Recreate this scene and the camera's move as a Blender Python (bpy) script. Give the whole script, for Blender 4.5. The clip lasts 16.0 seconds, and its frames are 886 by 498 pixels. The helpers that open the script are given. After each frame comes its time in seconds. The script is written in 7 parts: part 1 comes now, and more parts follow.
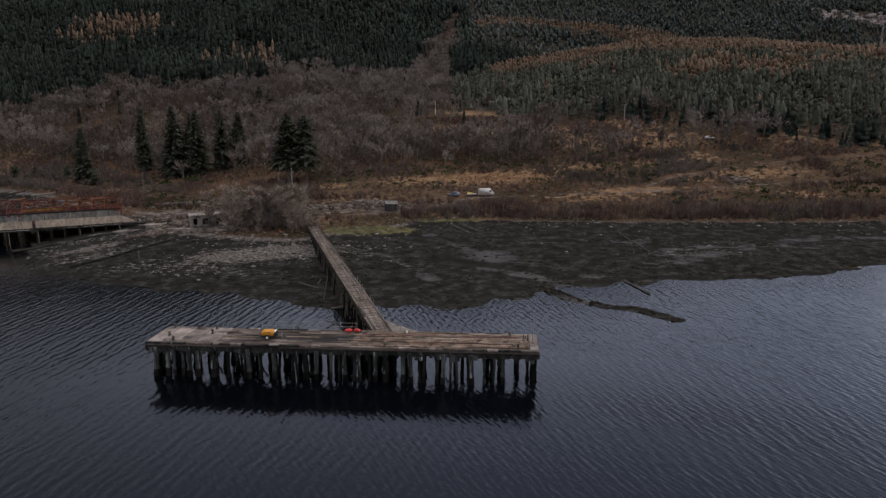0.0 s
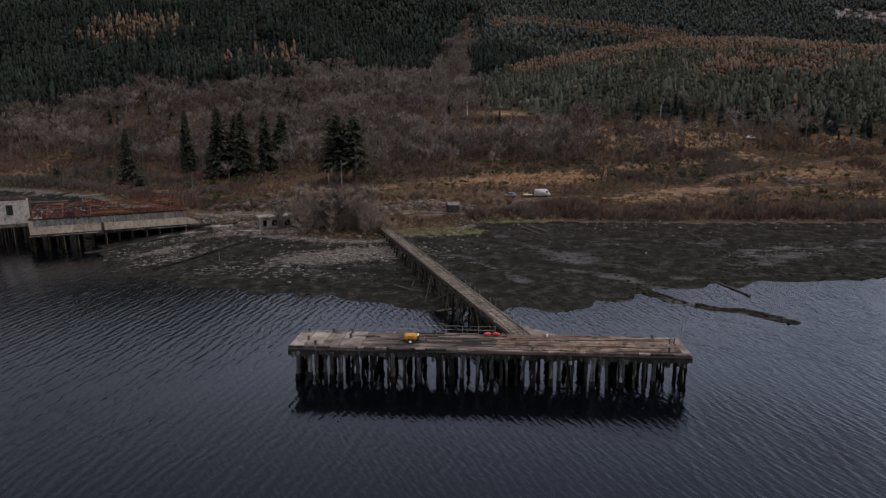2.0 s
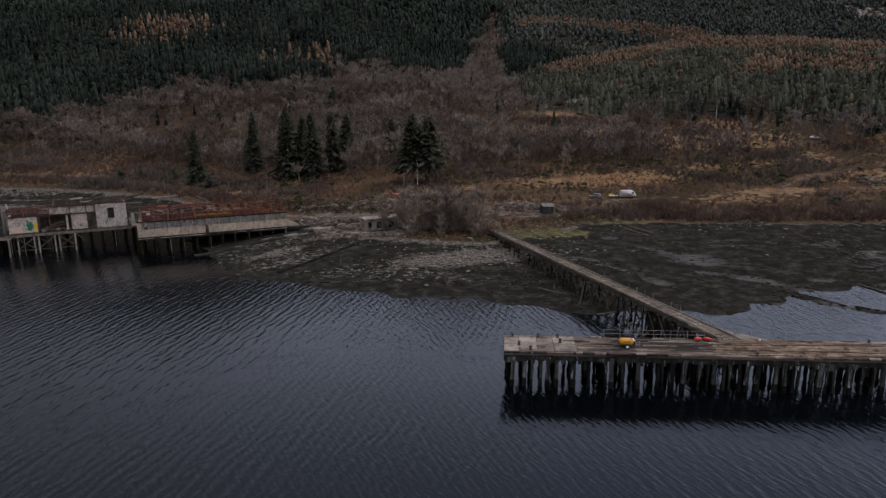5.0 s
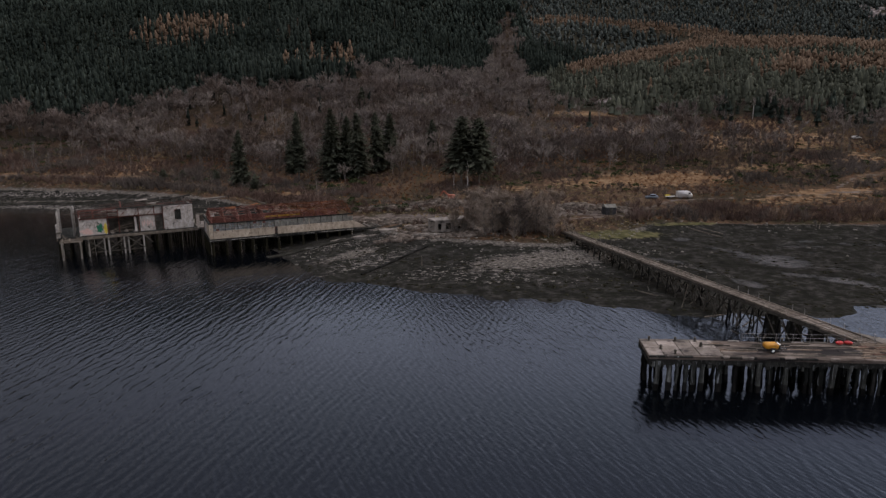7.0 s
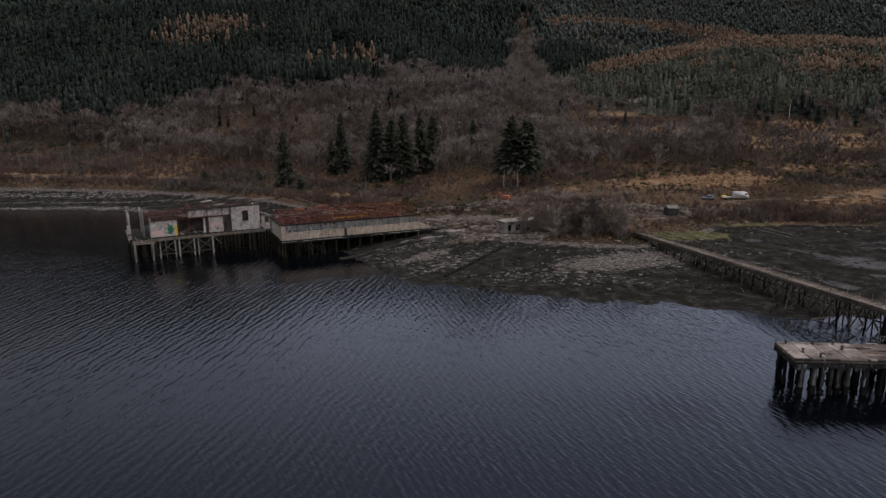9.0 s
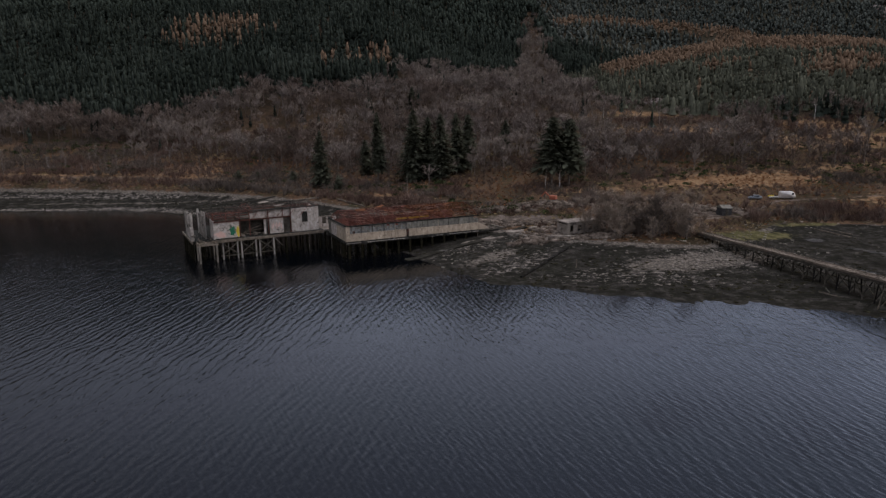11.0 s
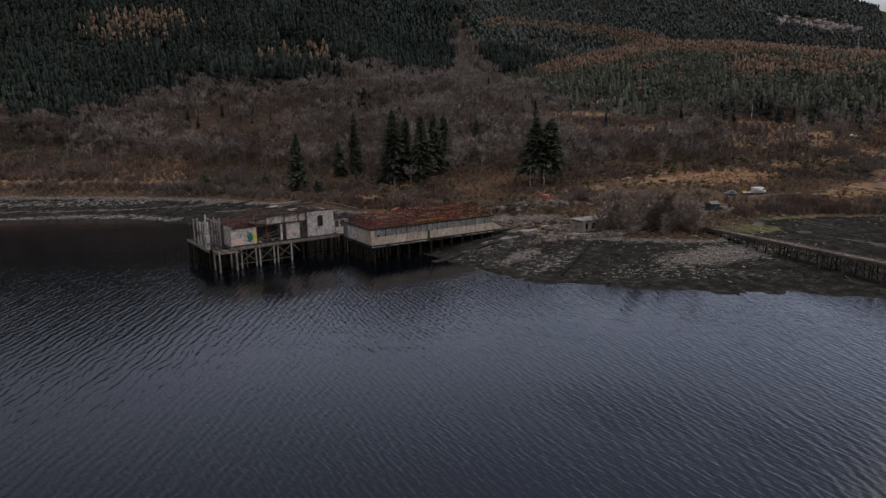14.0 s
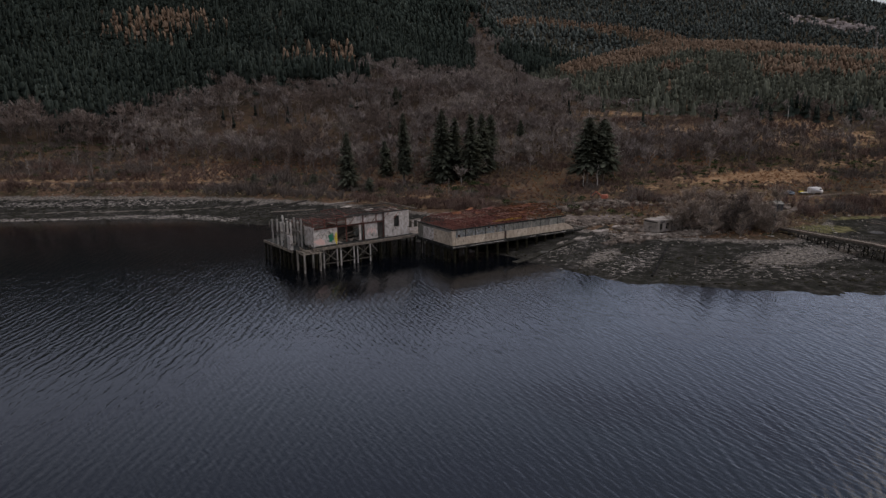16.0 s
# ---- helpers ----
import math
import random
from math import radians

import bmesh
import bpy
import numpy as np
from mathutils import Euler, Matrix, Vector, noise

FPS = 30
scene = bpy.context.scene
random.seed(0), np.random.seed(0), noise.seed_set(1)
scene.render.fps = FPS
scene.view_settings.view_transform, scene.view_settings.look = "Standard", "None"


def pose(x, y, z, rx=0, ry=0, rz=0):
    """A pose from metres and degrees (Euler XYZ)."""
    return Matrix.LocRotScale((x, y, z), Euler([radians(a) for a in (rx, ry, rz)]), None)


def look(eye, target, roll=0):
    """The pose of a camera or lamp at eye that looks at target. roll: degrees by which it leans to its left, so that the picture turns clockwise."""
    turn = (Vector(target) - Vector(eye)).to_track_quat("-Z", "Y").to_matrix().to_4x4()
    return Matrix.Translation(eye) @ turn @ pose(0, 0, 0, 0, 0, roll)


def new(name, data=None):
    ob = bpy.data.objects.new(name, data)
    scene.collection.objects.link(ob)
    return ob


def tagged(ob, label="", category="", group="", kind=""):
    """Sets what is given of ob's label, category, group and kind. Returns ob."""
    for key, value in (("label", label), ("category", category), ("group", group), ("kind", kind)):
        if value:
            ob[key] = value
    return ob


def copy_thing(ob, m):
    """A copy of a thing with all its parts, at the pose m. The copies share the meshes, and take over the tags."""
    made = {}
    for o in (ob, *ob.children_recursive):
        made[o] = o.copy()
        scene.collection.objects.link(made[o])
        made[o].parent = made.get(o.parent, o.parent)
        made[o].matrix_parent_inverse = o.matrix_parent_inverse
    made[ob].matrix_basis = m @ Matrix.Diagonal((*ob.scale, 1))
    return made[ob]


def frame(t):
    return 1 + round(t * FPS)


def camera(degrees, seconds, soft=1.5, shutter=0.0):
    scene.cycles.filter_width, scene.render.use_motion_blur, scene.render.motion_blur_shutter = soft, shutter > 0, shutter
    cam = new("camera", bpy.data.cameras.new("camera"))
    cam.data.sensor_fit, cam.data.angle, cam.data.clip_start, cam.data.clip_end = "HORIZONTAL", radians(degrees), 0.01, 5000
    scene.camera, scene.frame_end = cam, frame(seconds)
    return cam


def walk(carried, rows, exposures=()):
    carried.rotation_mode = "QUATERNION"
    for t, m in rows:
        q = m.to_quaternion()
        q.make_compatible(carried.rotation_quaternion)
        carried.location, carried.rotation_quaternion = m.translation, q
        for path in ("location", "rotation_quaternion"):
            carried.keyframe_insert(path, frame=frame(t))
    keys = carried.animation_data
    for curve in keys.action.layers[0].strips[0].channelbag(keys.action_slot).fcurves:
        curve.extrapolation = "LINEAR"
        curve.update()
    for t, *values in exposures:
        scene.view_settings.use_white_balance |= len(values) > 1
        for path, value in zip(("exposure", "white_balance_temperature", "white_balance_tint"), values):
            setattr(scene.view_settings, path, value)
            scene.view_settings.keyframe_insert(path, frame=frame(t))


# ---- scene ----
cam = camera(68.4, 16.0, soft=1.4)
METRES, EYE, TILT, LEAN, TURN = 150.0, 33.6, -11.8, 0.35, 0.0
ROWS = [
    (0.0, 0.0, 0.0, 0.0, -0.0, 0.0, 0.0),
    (0.5, -0.0314, 0.0009, 0.0006, -0.09, -0.01, 0.05),
    (1.0, -0.0626, 0.0019, 0.0015, -0.07, -0.02, 0.06),
    (1.5, -0.0937, 0.003, 0.0025, -0.04, -0.04, 0.07),
    (2.0, -0.1247, 0.0035, 0.0033, -0.02, -0.04, 0.1),
    (2.5, -0.1558, 0.0043, 0.004, -0.01, -0.05, 0.12),
    (3.0, -0.1866, 0.005, 0.0049, 0.01, -0.05, 0.14),
    (3.5, -0.2173, 0.006, 0.0055, 0.02, -0.06, 0.15),
    (4.0, -0.2479, 0.0072, 0.0062, 0.05, -0.06, 0.16),
    (6.5, -0.4002, 0.0135, 0.0103, 0.12, -0.09, 0.23),
    (7.0, -0.4307, 0.0141, 0.0115, 0.12, -0.11, 0.24),
    (7.5, -0.4605, 0.0152, 0.0121, 0.15, -0.1, 0.24),
    (8.0, -0.491, 0.0155, 0.0128, 0.15, -0.11, 0.26),
    (8.5, -0.5214, 0.0162, 0.014, 0.15, -0.13, 0.27),
    (9.0, -0.552, 0.0168, 0.0146, 0.15, -0.12, 0.28),
    (9.5, -0.5826, 0.0178, 0.0153, 0.16, -0.13, 0.3),
    (10.0, -0.6133, 0.0183, 0.0157, 0.14, -0.13, 0.31),
    (12.5, -0.7674, 0.0253, 0.0198, -4.43, -0.22, 1.22),
    (13.0, -0.7997, 0.0277, 0.021, -6.6, -0.26, 1.66),
    (13.5, -0.833, 0.031, 0.0225, -8.24, -0.33, 2.0),
    (14.0, -0.8657, 0.0358, 0.0243, -8.41, -0.36, 2.04),
    (14.5, -0.8984, 0.041, 0.0259, -8.41, -0.37, 2.05),
    (15.0, -0.9311, 0.0467, 0.0277, -8.42, -0.38, 2.06),
    (15.5, -0.9638, 0.0526, 0.0288, -8.42, -0.37, 2.05),
    (16.0, -0.9965, 0.0584, 0.0302, -8.43, -0.39, 2.04),
]
walk(cam, [(t, pose(0, 0, EYE, TILT, LEAN, TURN) @ pose(METRES * x, METRES * y, METRES * z, 90 + pitch, roll, yaw)) for t, x, y, z, yaw, pitch, roll in ROWS])


# ---- light ----
world = bpy.data.worlds.new("sky")
scene.world = world
world.use_nodes = True
wn, wl = world.node_tree.nodes, world.node_tree.links
SUN_EL, SUN_AZ = 34.0, 85.0
sky = wn.new("ShaderNodeTexSky")
sky.sky_type = "NISHITA"
sky.sun_disc = False
sky.sun_elevation, sky.sun_rotation = radians(SUN_EL), radians(SUN_AZ)
sky.dust_density, sky.air_density = 2.0, 1.0
# broken evening cloud: cream at the skyline, grey over the hills, thinner and lighter overhead
way = wn.new("ShaderNodeTexCoord")
split = wn.new("ShaderNodeSeparateXYZ")
wl.new(way.outputs["Generated"], split.inputs["Vector"])
veil = wn.new("ShaderNodeValToRGB")
VEIL = ((0.05, (0.15, 0.132, 0.112)), (0.115, (0.19, 0.172, 0.15)), (0.17, (0.58, 0.575, 0.58)), (0.30, (0.375, 0.39, 0.435)), (0.56, (0.195, 0.210, 0.258)), (1.0, (1.0, 1.0, 1.04)))
while len(veil.color_ramp.elements) < len(VEIL):
    veil.color_ramp.elements.new(0.5)
for stop, (at, tone) in zip(veil.color_ramp.elements, VEIL):
    stop.position, stop.color = at, (*tone, 1)
wl.new(split.outputs["Z"], veil.inputs["Fac"])
# the cloud is heavier and greyer towards the west
bank = wn.new("ShaderNodeValToRGB")
spread = wn.new("ShaderNodeMapRange")
spread.inputs["From Min"].default_value = -1.0
wl.new(split.outputs["X"], spread.inputs["Value"])
BANK_TONES = ((0.22, (0.50, 0.48, 0.47)), (0.38, (0.84, 0.83, 0.83)), (0.55, (1.0, 1.0, 1.02)), (0.80, (0.80, 0.83, 0.90)))
while len(bank.color_ramp.elements) < len(BANK_TONES):
    bank.color_ramp.elements.new(0.5)
for stop, (at, tone) in zip(bank.color_ramp.elements, BANK_TONES):
    stop.position, stop.color = at, (*tone, 1)
wl.new(spread.outputs["Result"], bank.inputs["Fac"])
heavy = wn.new("ShaderNodeMix")
heavy.data_type, heavy.blend_type = "RGBA", "MULTIPLY"
heavy.inputs["Factor"].default_value = 1.0
wl.new(veil.outputs["Color"], heavy.inputs["A"])
wl.new(bank.outputs["Color"], heavy.inputs["B"])
lift = wn.new("ShaderNodeMix")
lift.data_type, lift.blend_type = "RGBA", "MULTIPLY"
lift.inputs["Factor"].default_value, lift.inputs["B"].default_value = 1.0, (13.4, 14.0, 15.8, 1)
wl.new(heavy.outputs["Result"], lift.inputs["A"])
cloud = wn.new("ShaderNodeMix")
cloud.data_type = "RGBA"
cloud.inputs["Factor"].default_value = 0.92
wl.new(sky.outputs["Color"], cloud.inputs["A"])
wl.new(lift.outputs["Result"], cloud.inputs["B"])
wl.new(cloud.outputs["Result"], wn["Background"].inputs["Color"])
wn["Background"].inputs["Strength"].default_value = 0.15
sun = new("sun", bpy.data.lights.new("sun", "SUN"))
sun.data.energy, sun.data.angle, sun.data.color = 0.9, radians(70), (1.0, 0.84, 0.66)
_a, _e = radians(SUN_AZ), radians(SUN_EL)
sun.matrix_world = look((math.sin(_a) * math.cos(_e) * 100, math.cos(_a) * math.cos(_e) * 100, math.sin(_e) * 100), (0, 0, 0))
scene.view_settings.exposure = 0.08


# ---- materials ----
def ramp(nt, fac, stops):
    r = nt.nodes.new("ShaderNodeValToRGB")
    e = r.color_ramp.elements
    while len(e) < len(stops):
        e.new(0.5)
    for k, (p, c) in zip(e, stops):
        k.position, k.color = p, (*c, 1)
    nt.links.new(fac, r.inputs["Fac"])
    return r.outputs["Color"]


def noise_tex(nt, vec, scale, detail=4.0, rough=0.6):
    n = nt.nodes.new("ShaderNodeTexNoise")
    n.inputs["Scale"].default_value, n.inputs["Detail"].default_value, n.inputs["Roughness"].default_value = scale, detail, rough
    nt.links.new(vec, n.inputs["Vector"])
    return n.outputs["Fac"]


def mixc(nt, fac, a, b, mode="MIX"):
    m = nt.nodes.new("ShaderNodeMix")
    m.data_type, m.blend_type = "RGBA", mode
    for key, v in (("Factor", fac), ("A", a), ("B", b)):
        if isinstance(v, (int, float)):
            m.inputs[key].default_value = v
        elif isinstance(v, tuple):
            m.inputs[key].default_value = (*v, 1)
        else:
            nt.links.new(v, m.inputs[key])
    return m.outputs["Result"]


def math_node(nt, op, a, b=0.0, clamp=False):
    m = nt.nodes.new("ShaderNodeMath")
    m.operation, m.use_clamp = op, clamp
    for i, v in enumerate((a, b)):
        if isinstance(v, (int, float)):
            m.inputs[i].default_value = v
        else:
            nt.links.new(v, m.inputs[i])
    return m.outputs[0]


def material(name):
    m = bpy.data.materials.new(name)
    m.use_nodes = True
    nt = m.node_tree
    geo = nt.nodes.new("ShaderNodeNewGeometry")
    return m, nt, nt.nodes["Principled BSDF"], geo


def surface(name, dark, mid, light, scale=1.0, rough=0.85, bump=0.05, metal=0.0, stain=None, stain_scale=0.4, stain_at=0.55,
            vary=0.25, island=False, stretch=(1, 1, 1), fine=6.0):
    """A worn surface: three tones over a coarse and a fine noise, a stain of its own shape, a random tone a piece, fine relief."""
    dark, mid, light = ([c * k for c, k in zip(col, (1.145, 1.075, 1.0))] for col in (dark, mid, light))
    m, nt, bsdf, geo = material(name)
    mp = nt.nodes.new("ShaderNodeMapping")
    mp.inputs["Scale"].default_value = stretch
    nt.links.new(geo.outputs["Position"], mp.inputs["Vector"])
    v = mp.outputs["Vector"]
    coarse, grain = noise_tex(nt, v, scale), noise_tex(nt, v, scale * fine, 3.0, 0.7)
    tone = math_node(nt, "ADD", math_node(nt, "MULTIPLY", coarse, 0.65), math_node(nt, "MULTIPLY", grain, 0.35))
    col = ramp(nt, tone, [(0.32, dark), (0.5, mid), (0.68, light)])
    if stain:
        s = ramp(nt, noise_tex(nt, v, stain_scale, 5.0, 0.65), [(stain_at, (0, 0, 0)), (stain_at + 0.1, (1, 1, 1))])
        col = mixc(nt, s, col, stain)
    if vary:
        if island:
            rnd = geo.outputs["Random Per Island"]
        else:
            rnd = nt.nodes.new("ShaderNodeObjectInfo").outputs["Random"]
        gain = math_node(nt, "ADD", math_node(nt, "MULTIPLY", rnd, 2 * vary), 1 - vary)
        g = nt.nodes.new("ShaderNodeCombineColor")
        for i in range(3):
            nt.links.new(gain, g.inputs[i])
        col = mixc(nt, 1.0, col, g.outputs["Color"], "MULTIPLY")
    nt.links.new(col, bsdf.inputs["Base Color"])
    bsdf.inputs["Roughness"].default_value, bsdf.inputs["Metallic"].default_value = rough, metal
    bsdf.inputs["Specular IOR Level"].default_value = 0.0 if rough > 0.7 else 0.3
    if bump:
        b = nt.nodes.new("ShaderNodeBump")
        b.inputs["Distance"].default_value = bump
        b.inputs["Strength"].default_value = 0.7
        nt.links.new(grain, b.inputs["Height"])
        nt.links.new(b.outputs["Normal"], bsdf.inputs["Normal"])
    return m


CONCRETE = surface("weathered_concrete", (0.10, 0.09, 0.077), (0.18, 0.16, 0.138), (0.29, 0.262, 0.228), 0.6, stain=(0.07, 0.062, 0.053), stain_scale=0.4, stain_at=0.55)
DECK = surface("stained_deck", (0.042, 0.034, 0.029), (0.125, 0.102, 0.085), (0.26, 0.22, 0.187), 0.7, stain=(0.034, 0.029, 0.026), stain_scale=0.33, stain_at=0.52, stretch=(0.25, 1, 1), vary=0.22)
DECK_PALE = surface("pale_deck_slab", (0.10, 0.085, 0.072), (0.185, 0.158, 0.135), (0.29, 0.255, 0.225), 0.7, stain=(0.075, 0.062, 0.053), stain_at=0.52, vary=0.3)
FASCIA = surface("dark_concrete", (0.008, 0.0085, 0.008), (0.021, 0.021, 0.019), (0.055, 0.055, 0.050), 1.1, stain=(0.21, 0.208, 0.195), stain_scale=2.2, stain_at=0.615, stretch=(1, 1, 0.4))
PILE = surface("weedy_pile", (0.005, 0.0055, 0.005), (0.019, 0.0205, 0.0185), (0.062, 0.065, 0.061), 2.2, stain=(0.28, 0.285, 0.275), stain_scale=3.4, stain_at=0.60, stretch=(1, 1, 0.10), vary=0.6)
PILE_PALE = surface("lichened_pile", (0.012, 0.013, 0.012), (0.042, 0.044, 0.040), (0.14, 0.144, 0.135), 2.2, stain=(0.36, 0.365, 0.35), stain_scale=3.2, stain_at=0.56, stretch=(1, 1, 0.10), vary=0.5)
# near-black tone: under-deck shade coloured into inner piles, also dark legs and a pipe
PILE_DARK = surface("shaded_dark_pile", (0.005, 0.005, 0.005), (0.012, 0.0118, 0.0112), (0.032, 0.031, 0.029), 0.9, stretch=(1, 1, 0.3), vary=0.4)
TIMBER = surface("grey_timber", (0.06, 0.05, 0.04), (0.12, 0.102, 0.082), (0.21, 0.182, 0.148), 1.2, stain=(0.09, 0.08, 0.06), stretch=(1, 1, 1), vary=0.3)
TIMBER_WARM = surface("orange_timber", (0.085, 0.062, 0.046), (0.175, 0.130, 0.096), (0.28, 0.22, 0.165), 0.9, stain=(0.062, 0.047, 0.038), stain_scale=0.8, stain_at=0.51, vary=0.4)
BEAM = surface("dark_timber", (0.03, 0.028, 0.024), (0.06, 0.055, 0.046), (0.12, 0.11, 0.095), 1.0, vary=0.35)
RUST = surface("red_rust", (0.05, 0.022, 0.018), (0.10, 0.044, 0.035), (0.165, 0.082, 0.066), 1.3, rough=0.9, stain=(0.06, 0.033, 0.028), vary=0.45)
POST_PALE = surface("bleached_post", (0.06, 0.055, 0.047), (0.14, 0.128, 0.11), (0.24, 0.222, 0.195), 1.5, stain=(0.035, 0.032, 0.027), stain_scale=0.9, stain_at=0.53, stretch=(1, 1, 0.25), vary=0.4)
STALE_BIRCH = surface("grey_birch_bark", (0.10, 0.092, 0.08), (0.17, 0.157, 0.14), (0.25, 0.233, 0.21), 2.0, bump=0.01, stain=(0.06, 0.053, 0.045), stain_scale=2.0, stain_at=0.58, vary=0.3)
RUST_ORANGE = surface("orange_rust", (0.06, 0.026, 0.016), (0.11, 0.048, 0.026), (0.17, 0.08, 0.042), 1.0, rough=0.9, stain=(0.07, 0.03, 0.022), vary=0.45)
PINK_RUST = surface("faded_pink_rust", (0.13, 0.075, 0.06), (0.22, 0.14, 0.118), (0.33, 0.235, 0.20), 1.2, rough=0.9, vary=0.5, island=True)
OLD_ROOF = surface("weathered_roof_boards", (0.035, 0.022, 0.020), (0.075, 0.050, 0.044), (0.15, 0.112, 0.098), 0.8, vary=0.5, island=True)
STEEL = surface("grey_steel", (0.14, 0.13, 0.125), (0.22, 0.21, 0.20), (0.32, 0.31, 0.30), 3.0, rough=0.6, metal=0.4, bump=0.005, stain=(0.20, 0.10, 0.06), stain_at=0.62)
COLUMN = surface("bleached_concrete", (0.12, 0.112, 0.10), (0.22, 0.207, 0.188), (0.34, 0.32, 0.29), 1.6, stain=(0.06, 0.054, 0.046), stain_scale=1.2, stain_at=0.56, stretch=(1, 1, 0.3), vary=0.35)
RENDER_WHITE = surface("peeling_white_render", (0.20, 0.178, 0.158), (0.35, 0.322, 0.295), (0.52, 0.49, 0.455), 1.3, stain=(0.125, 0.112, 0.092), stain_scale=1.5, stain_at=0.56, stretch=(1, 1, 0.8), vary=0.2)
RENDER_CREAM = surface("cream_render", (0.19, 0.155, 0.118), (0.32, 0.27, 0.208), (0.45, 0.39, 0.315), 1.1, stain=(0.17, 0.138, 0.105), stain_scale=1.6, stain_at=0.56, stretch=(1, 1, 0.8), vary=0.12)
PANEL_GREY = surface("grey_panel", (0.085, 0.084, 0.074), (0.145, 0.142, 0.125), (0.225, 0.22, 0.197), 1.2, stain=(0.095, 0.083, 0.066), stain_scale=1.4, stain_at=0.57, stretch=(1, 1, 0.8), vary=0.18)
GLASS_BLOCK = surface("dirty_glass_block", (0.07, 0.075, 0.072), (0.13, 0.135, 0.13), (0.22, 0.225, 0.215), 2.0, rough=0.3, bump=0.01, vary=0.4)
VAN_PAINT = surface("road_dirty_white_paint", (0.36, 0.345, 0.325), (0.47, 0.455, 0.435), (0.56, 0.545, 0.52), 0.9, rough=0.4, bump=0, stain=(0.30, 0.28, 0.25), stain_at=0.6, vary=0.04)
YELLOW = surface("yellow_paint", (0.36, 0.155, 0.012), (0.45, 0.205, 0.016), (0.52, 0.26, 0.028), 2.0, rough=0.5, bump=0.003, stain=(0.20, 0.10, 0.02), stain_at=0.60, vary=0.05)
DIGGER_RED = surface("faded_orange_red_paint", (0.20, 0.055, 0.03), (0.29, 0.09, 0.05), (0.36, 0.13, 0.08), 1.5, rough=0.6, bump=0.003, stain=(0.11, 0.05, 0.035), stain_at=0.6, vary=0.05)
GREEN_PAINT = surface("green_paint", (0.015, 0.07, 0.045), (0.025, 0.12, 0.07), (0.05, 0.19, 0.11), 2.0, bump=0, vary=0)
YELLOW_PAINT = surface("sprayed_yellow", (0.36, 0.27, 0.03), (0.46, 0.36, 0.05), (0.55, 0.45, 0.10), 2.0, bump=0, vary=0)
PINK_PAINT = surface("faded_pink_paint", (0.40, 0.27, 0.24), (0.48, 0.33, 0.29), (0.55, 0.42, 0.38), 2.0, bump=0, vary=0)
YELLOW_RUST = surface("yellow_stained_steel", (0.12, 0.065, 0.015), (0.20, 0.115, 0.022), (0.28, 0.17, 0.04), 1.5, stain=(0.2, 0.07, 0.03), vary=0.2)
RED = surface("red_plastic", (0.30, 0.018, 0.018), (0.40, 0.03, 0.026), (0.50, 0.06, 0.05), 3.0, rough=0.4, bump=0, vary=0.1)
BLACK = surface("black_rubber", (0.012, 0.012, 0.012), (0.02, 0.02, 0.02), (0.035, 0.035, 0.035), 4.0, rough=0.7, bump=0.003, vary=0.1)
WHITE_PAINT = surface("white_paint", (0.62, 0.62, 0.60), (0.74, 0.74, 0.72), (0.80, 0.80, 0.78), 1.0, rough=0.4, bump=0, stain=(0.5, 0.48, 0.44), stain_at=0.66, vary=0.04)
BLUE_PAINT = surface("blue_grey_paint", (0.08, 0.095, 0.115), (0.12, 0.14, 0.165), (0.16, 0.185, 0.21), 1.0, rough=0.35, bump=0, vary=0.04)
DARK_GLASS = surface("dark_glass", (0.01, 0.012, 0.014), (0.016, 0.018, 0.02), (0.022, 0.024, 0.028), 1.0, rough=0.08, bump=0, vary=0)
TAR = surface("tarred_boards", (0.022, 0.022, 0.024), (0.04, 0.04, 0.042), (0.07, 0.07, 0.07), 2.0, vary=0.1)
STONE = surface("grey_stone", (0.06, 0.055, 0.047), (0.13, 0.12, 0.104), (0.26, 0.24, 0.21), 0.6, stain=(0.07, 0.065, 0.055), vary=0.45, island=True)
RUBBLE = surface("rubble", (0.042, 0.035, 0.029), (0.10, 0.083, 0.068), (0.22, 0.192, 0.163), 0.6, stain=(0.10, 0.07, 0.05), vary=0.45, island=True)
CRAG = surface("crag_rock", (0.10, 0.085, 0.08), (0.18, 0.155, 0.145), (0.32, 0.29, 0.275), 0.2, vary=0.35, island=True)
WEED = surface("bladderwrack", (0.008, 0.0075, 0.005), (0.016, 0.015, 0.010), (0.036, 0.033, 0.020), 1.5, vary=0.4, island=True)
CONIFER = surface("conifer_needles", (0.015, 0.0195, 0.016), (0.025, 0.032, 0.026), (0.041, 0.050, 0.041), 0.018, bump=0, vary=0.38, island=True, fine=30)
# paler grey-green than CONIFER: distance haze put into the far forest's colour
HAZED_NEEDLES = surface("hazed_conifer_needles", (0.037, 0.044, 0.040), (0.056, 0.065, 0.058), (0.082, 0.092, 0.082), 0.012, bump=0, vary=0.3, island=True, fine=12)
SPRUCE = surface("spruce_needles", (0.029, 0.033, 0.023), (0.045, 0.049, 0.035), (0.069, 0.073, 0.052), 0.4, bump=0, vary=0.5, island=True)
PINE = surface("young_conifer_needles", (0.040, 0.043, 0.032), (0.064, 0.069, 0.051), (0.097, 0.102, 0.076), 0.04, bump=0, vary=0.35, island=True, fine=16)
LARCH = surface("bare_larch", (0.088, 0.060, 0.041), (0.130, 0.092, 0.063), (0.178, 0.130, 0.091), 0.05, bump=0, vary=0.22, island=True, fine=14)
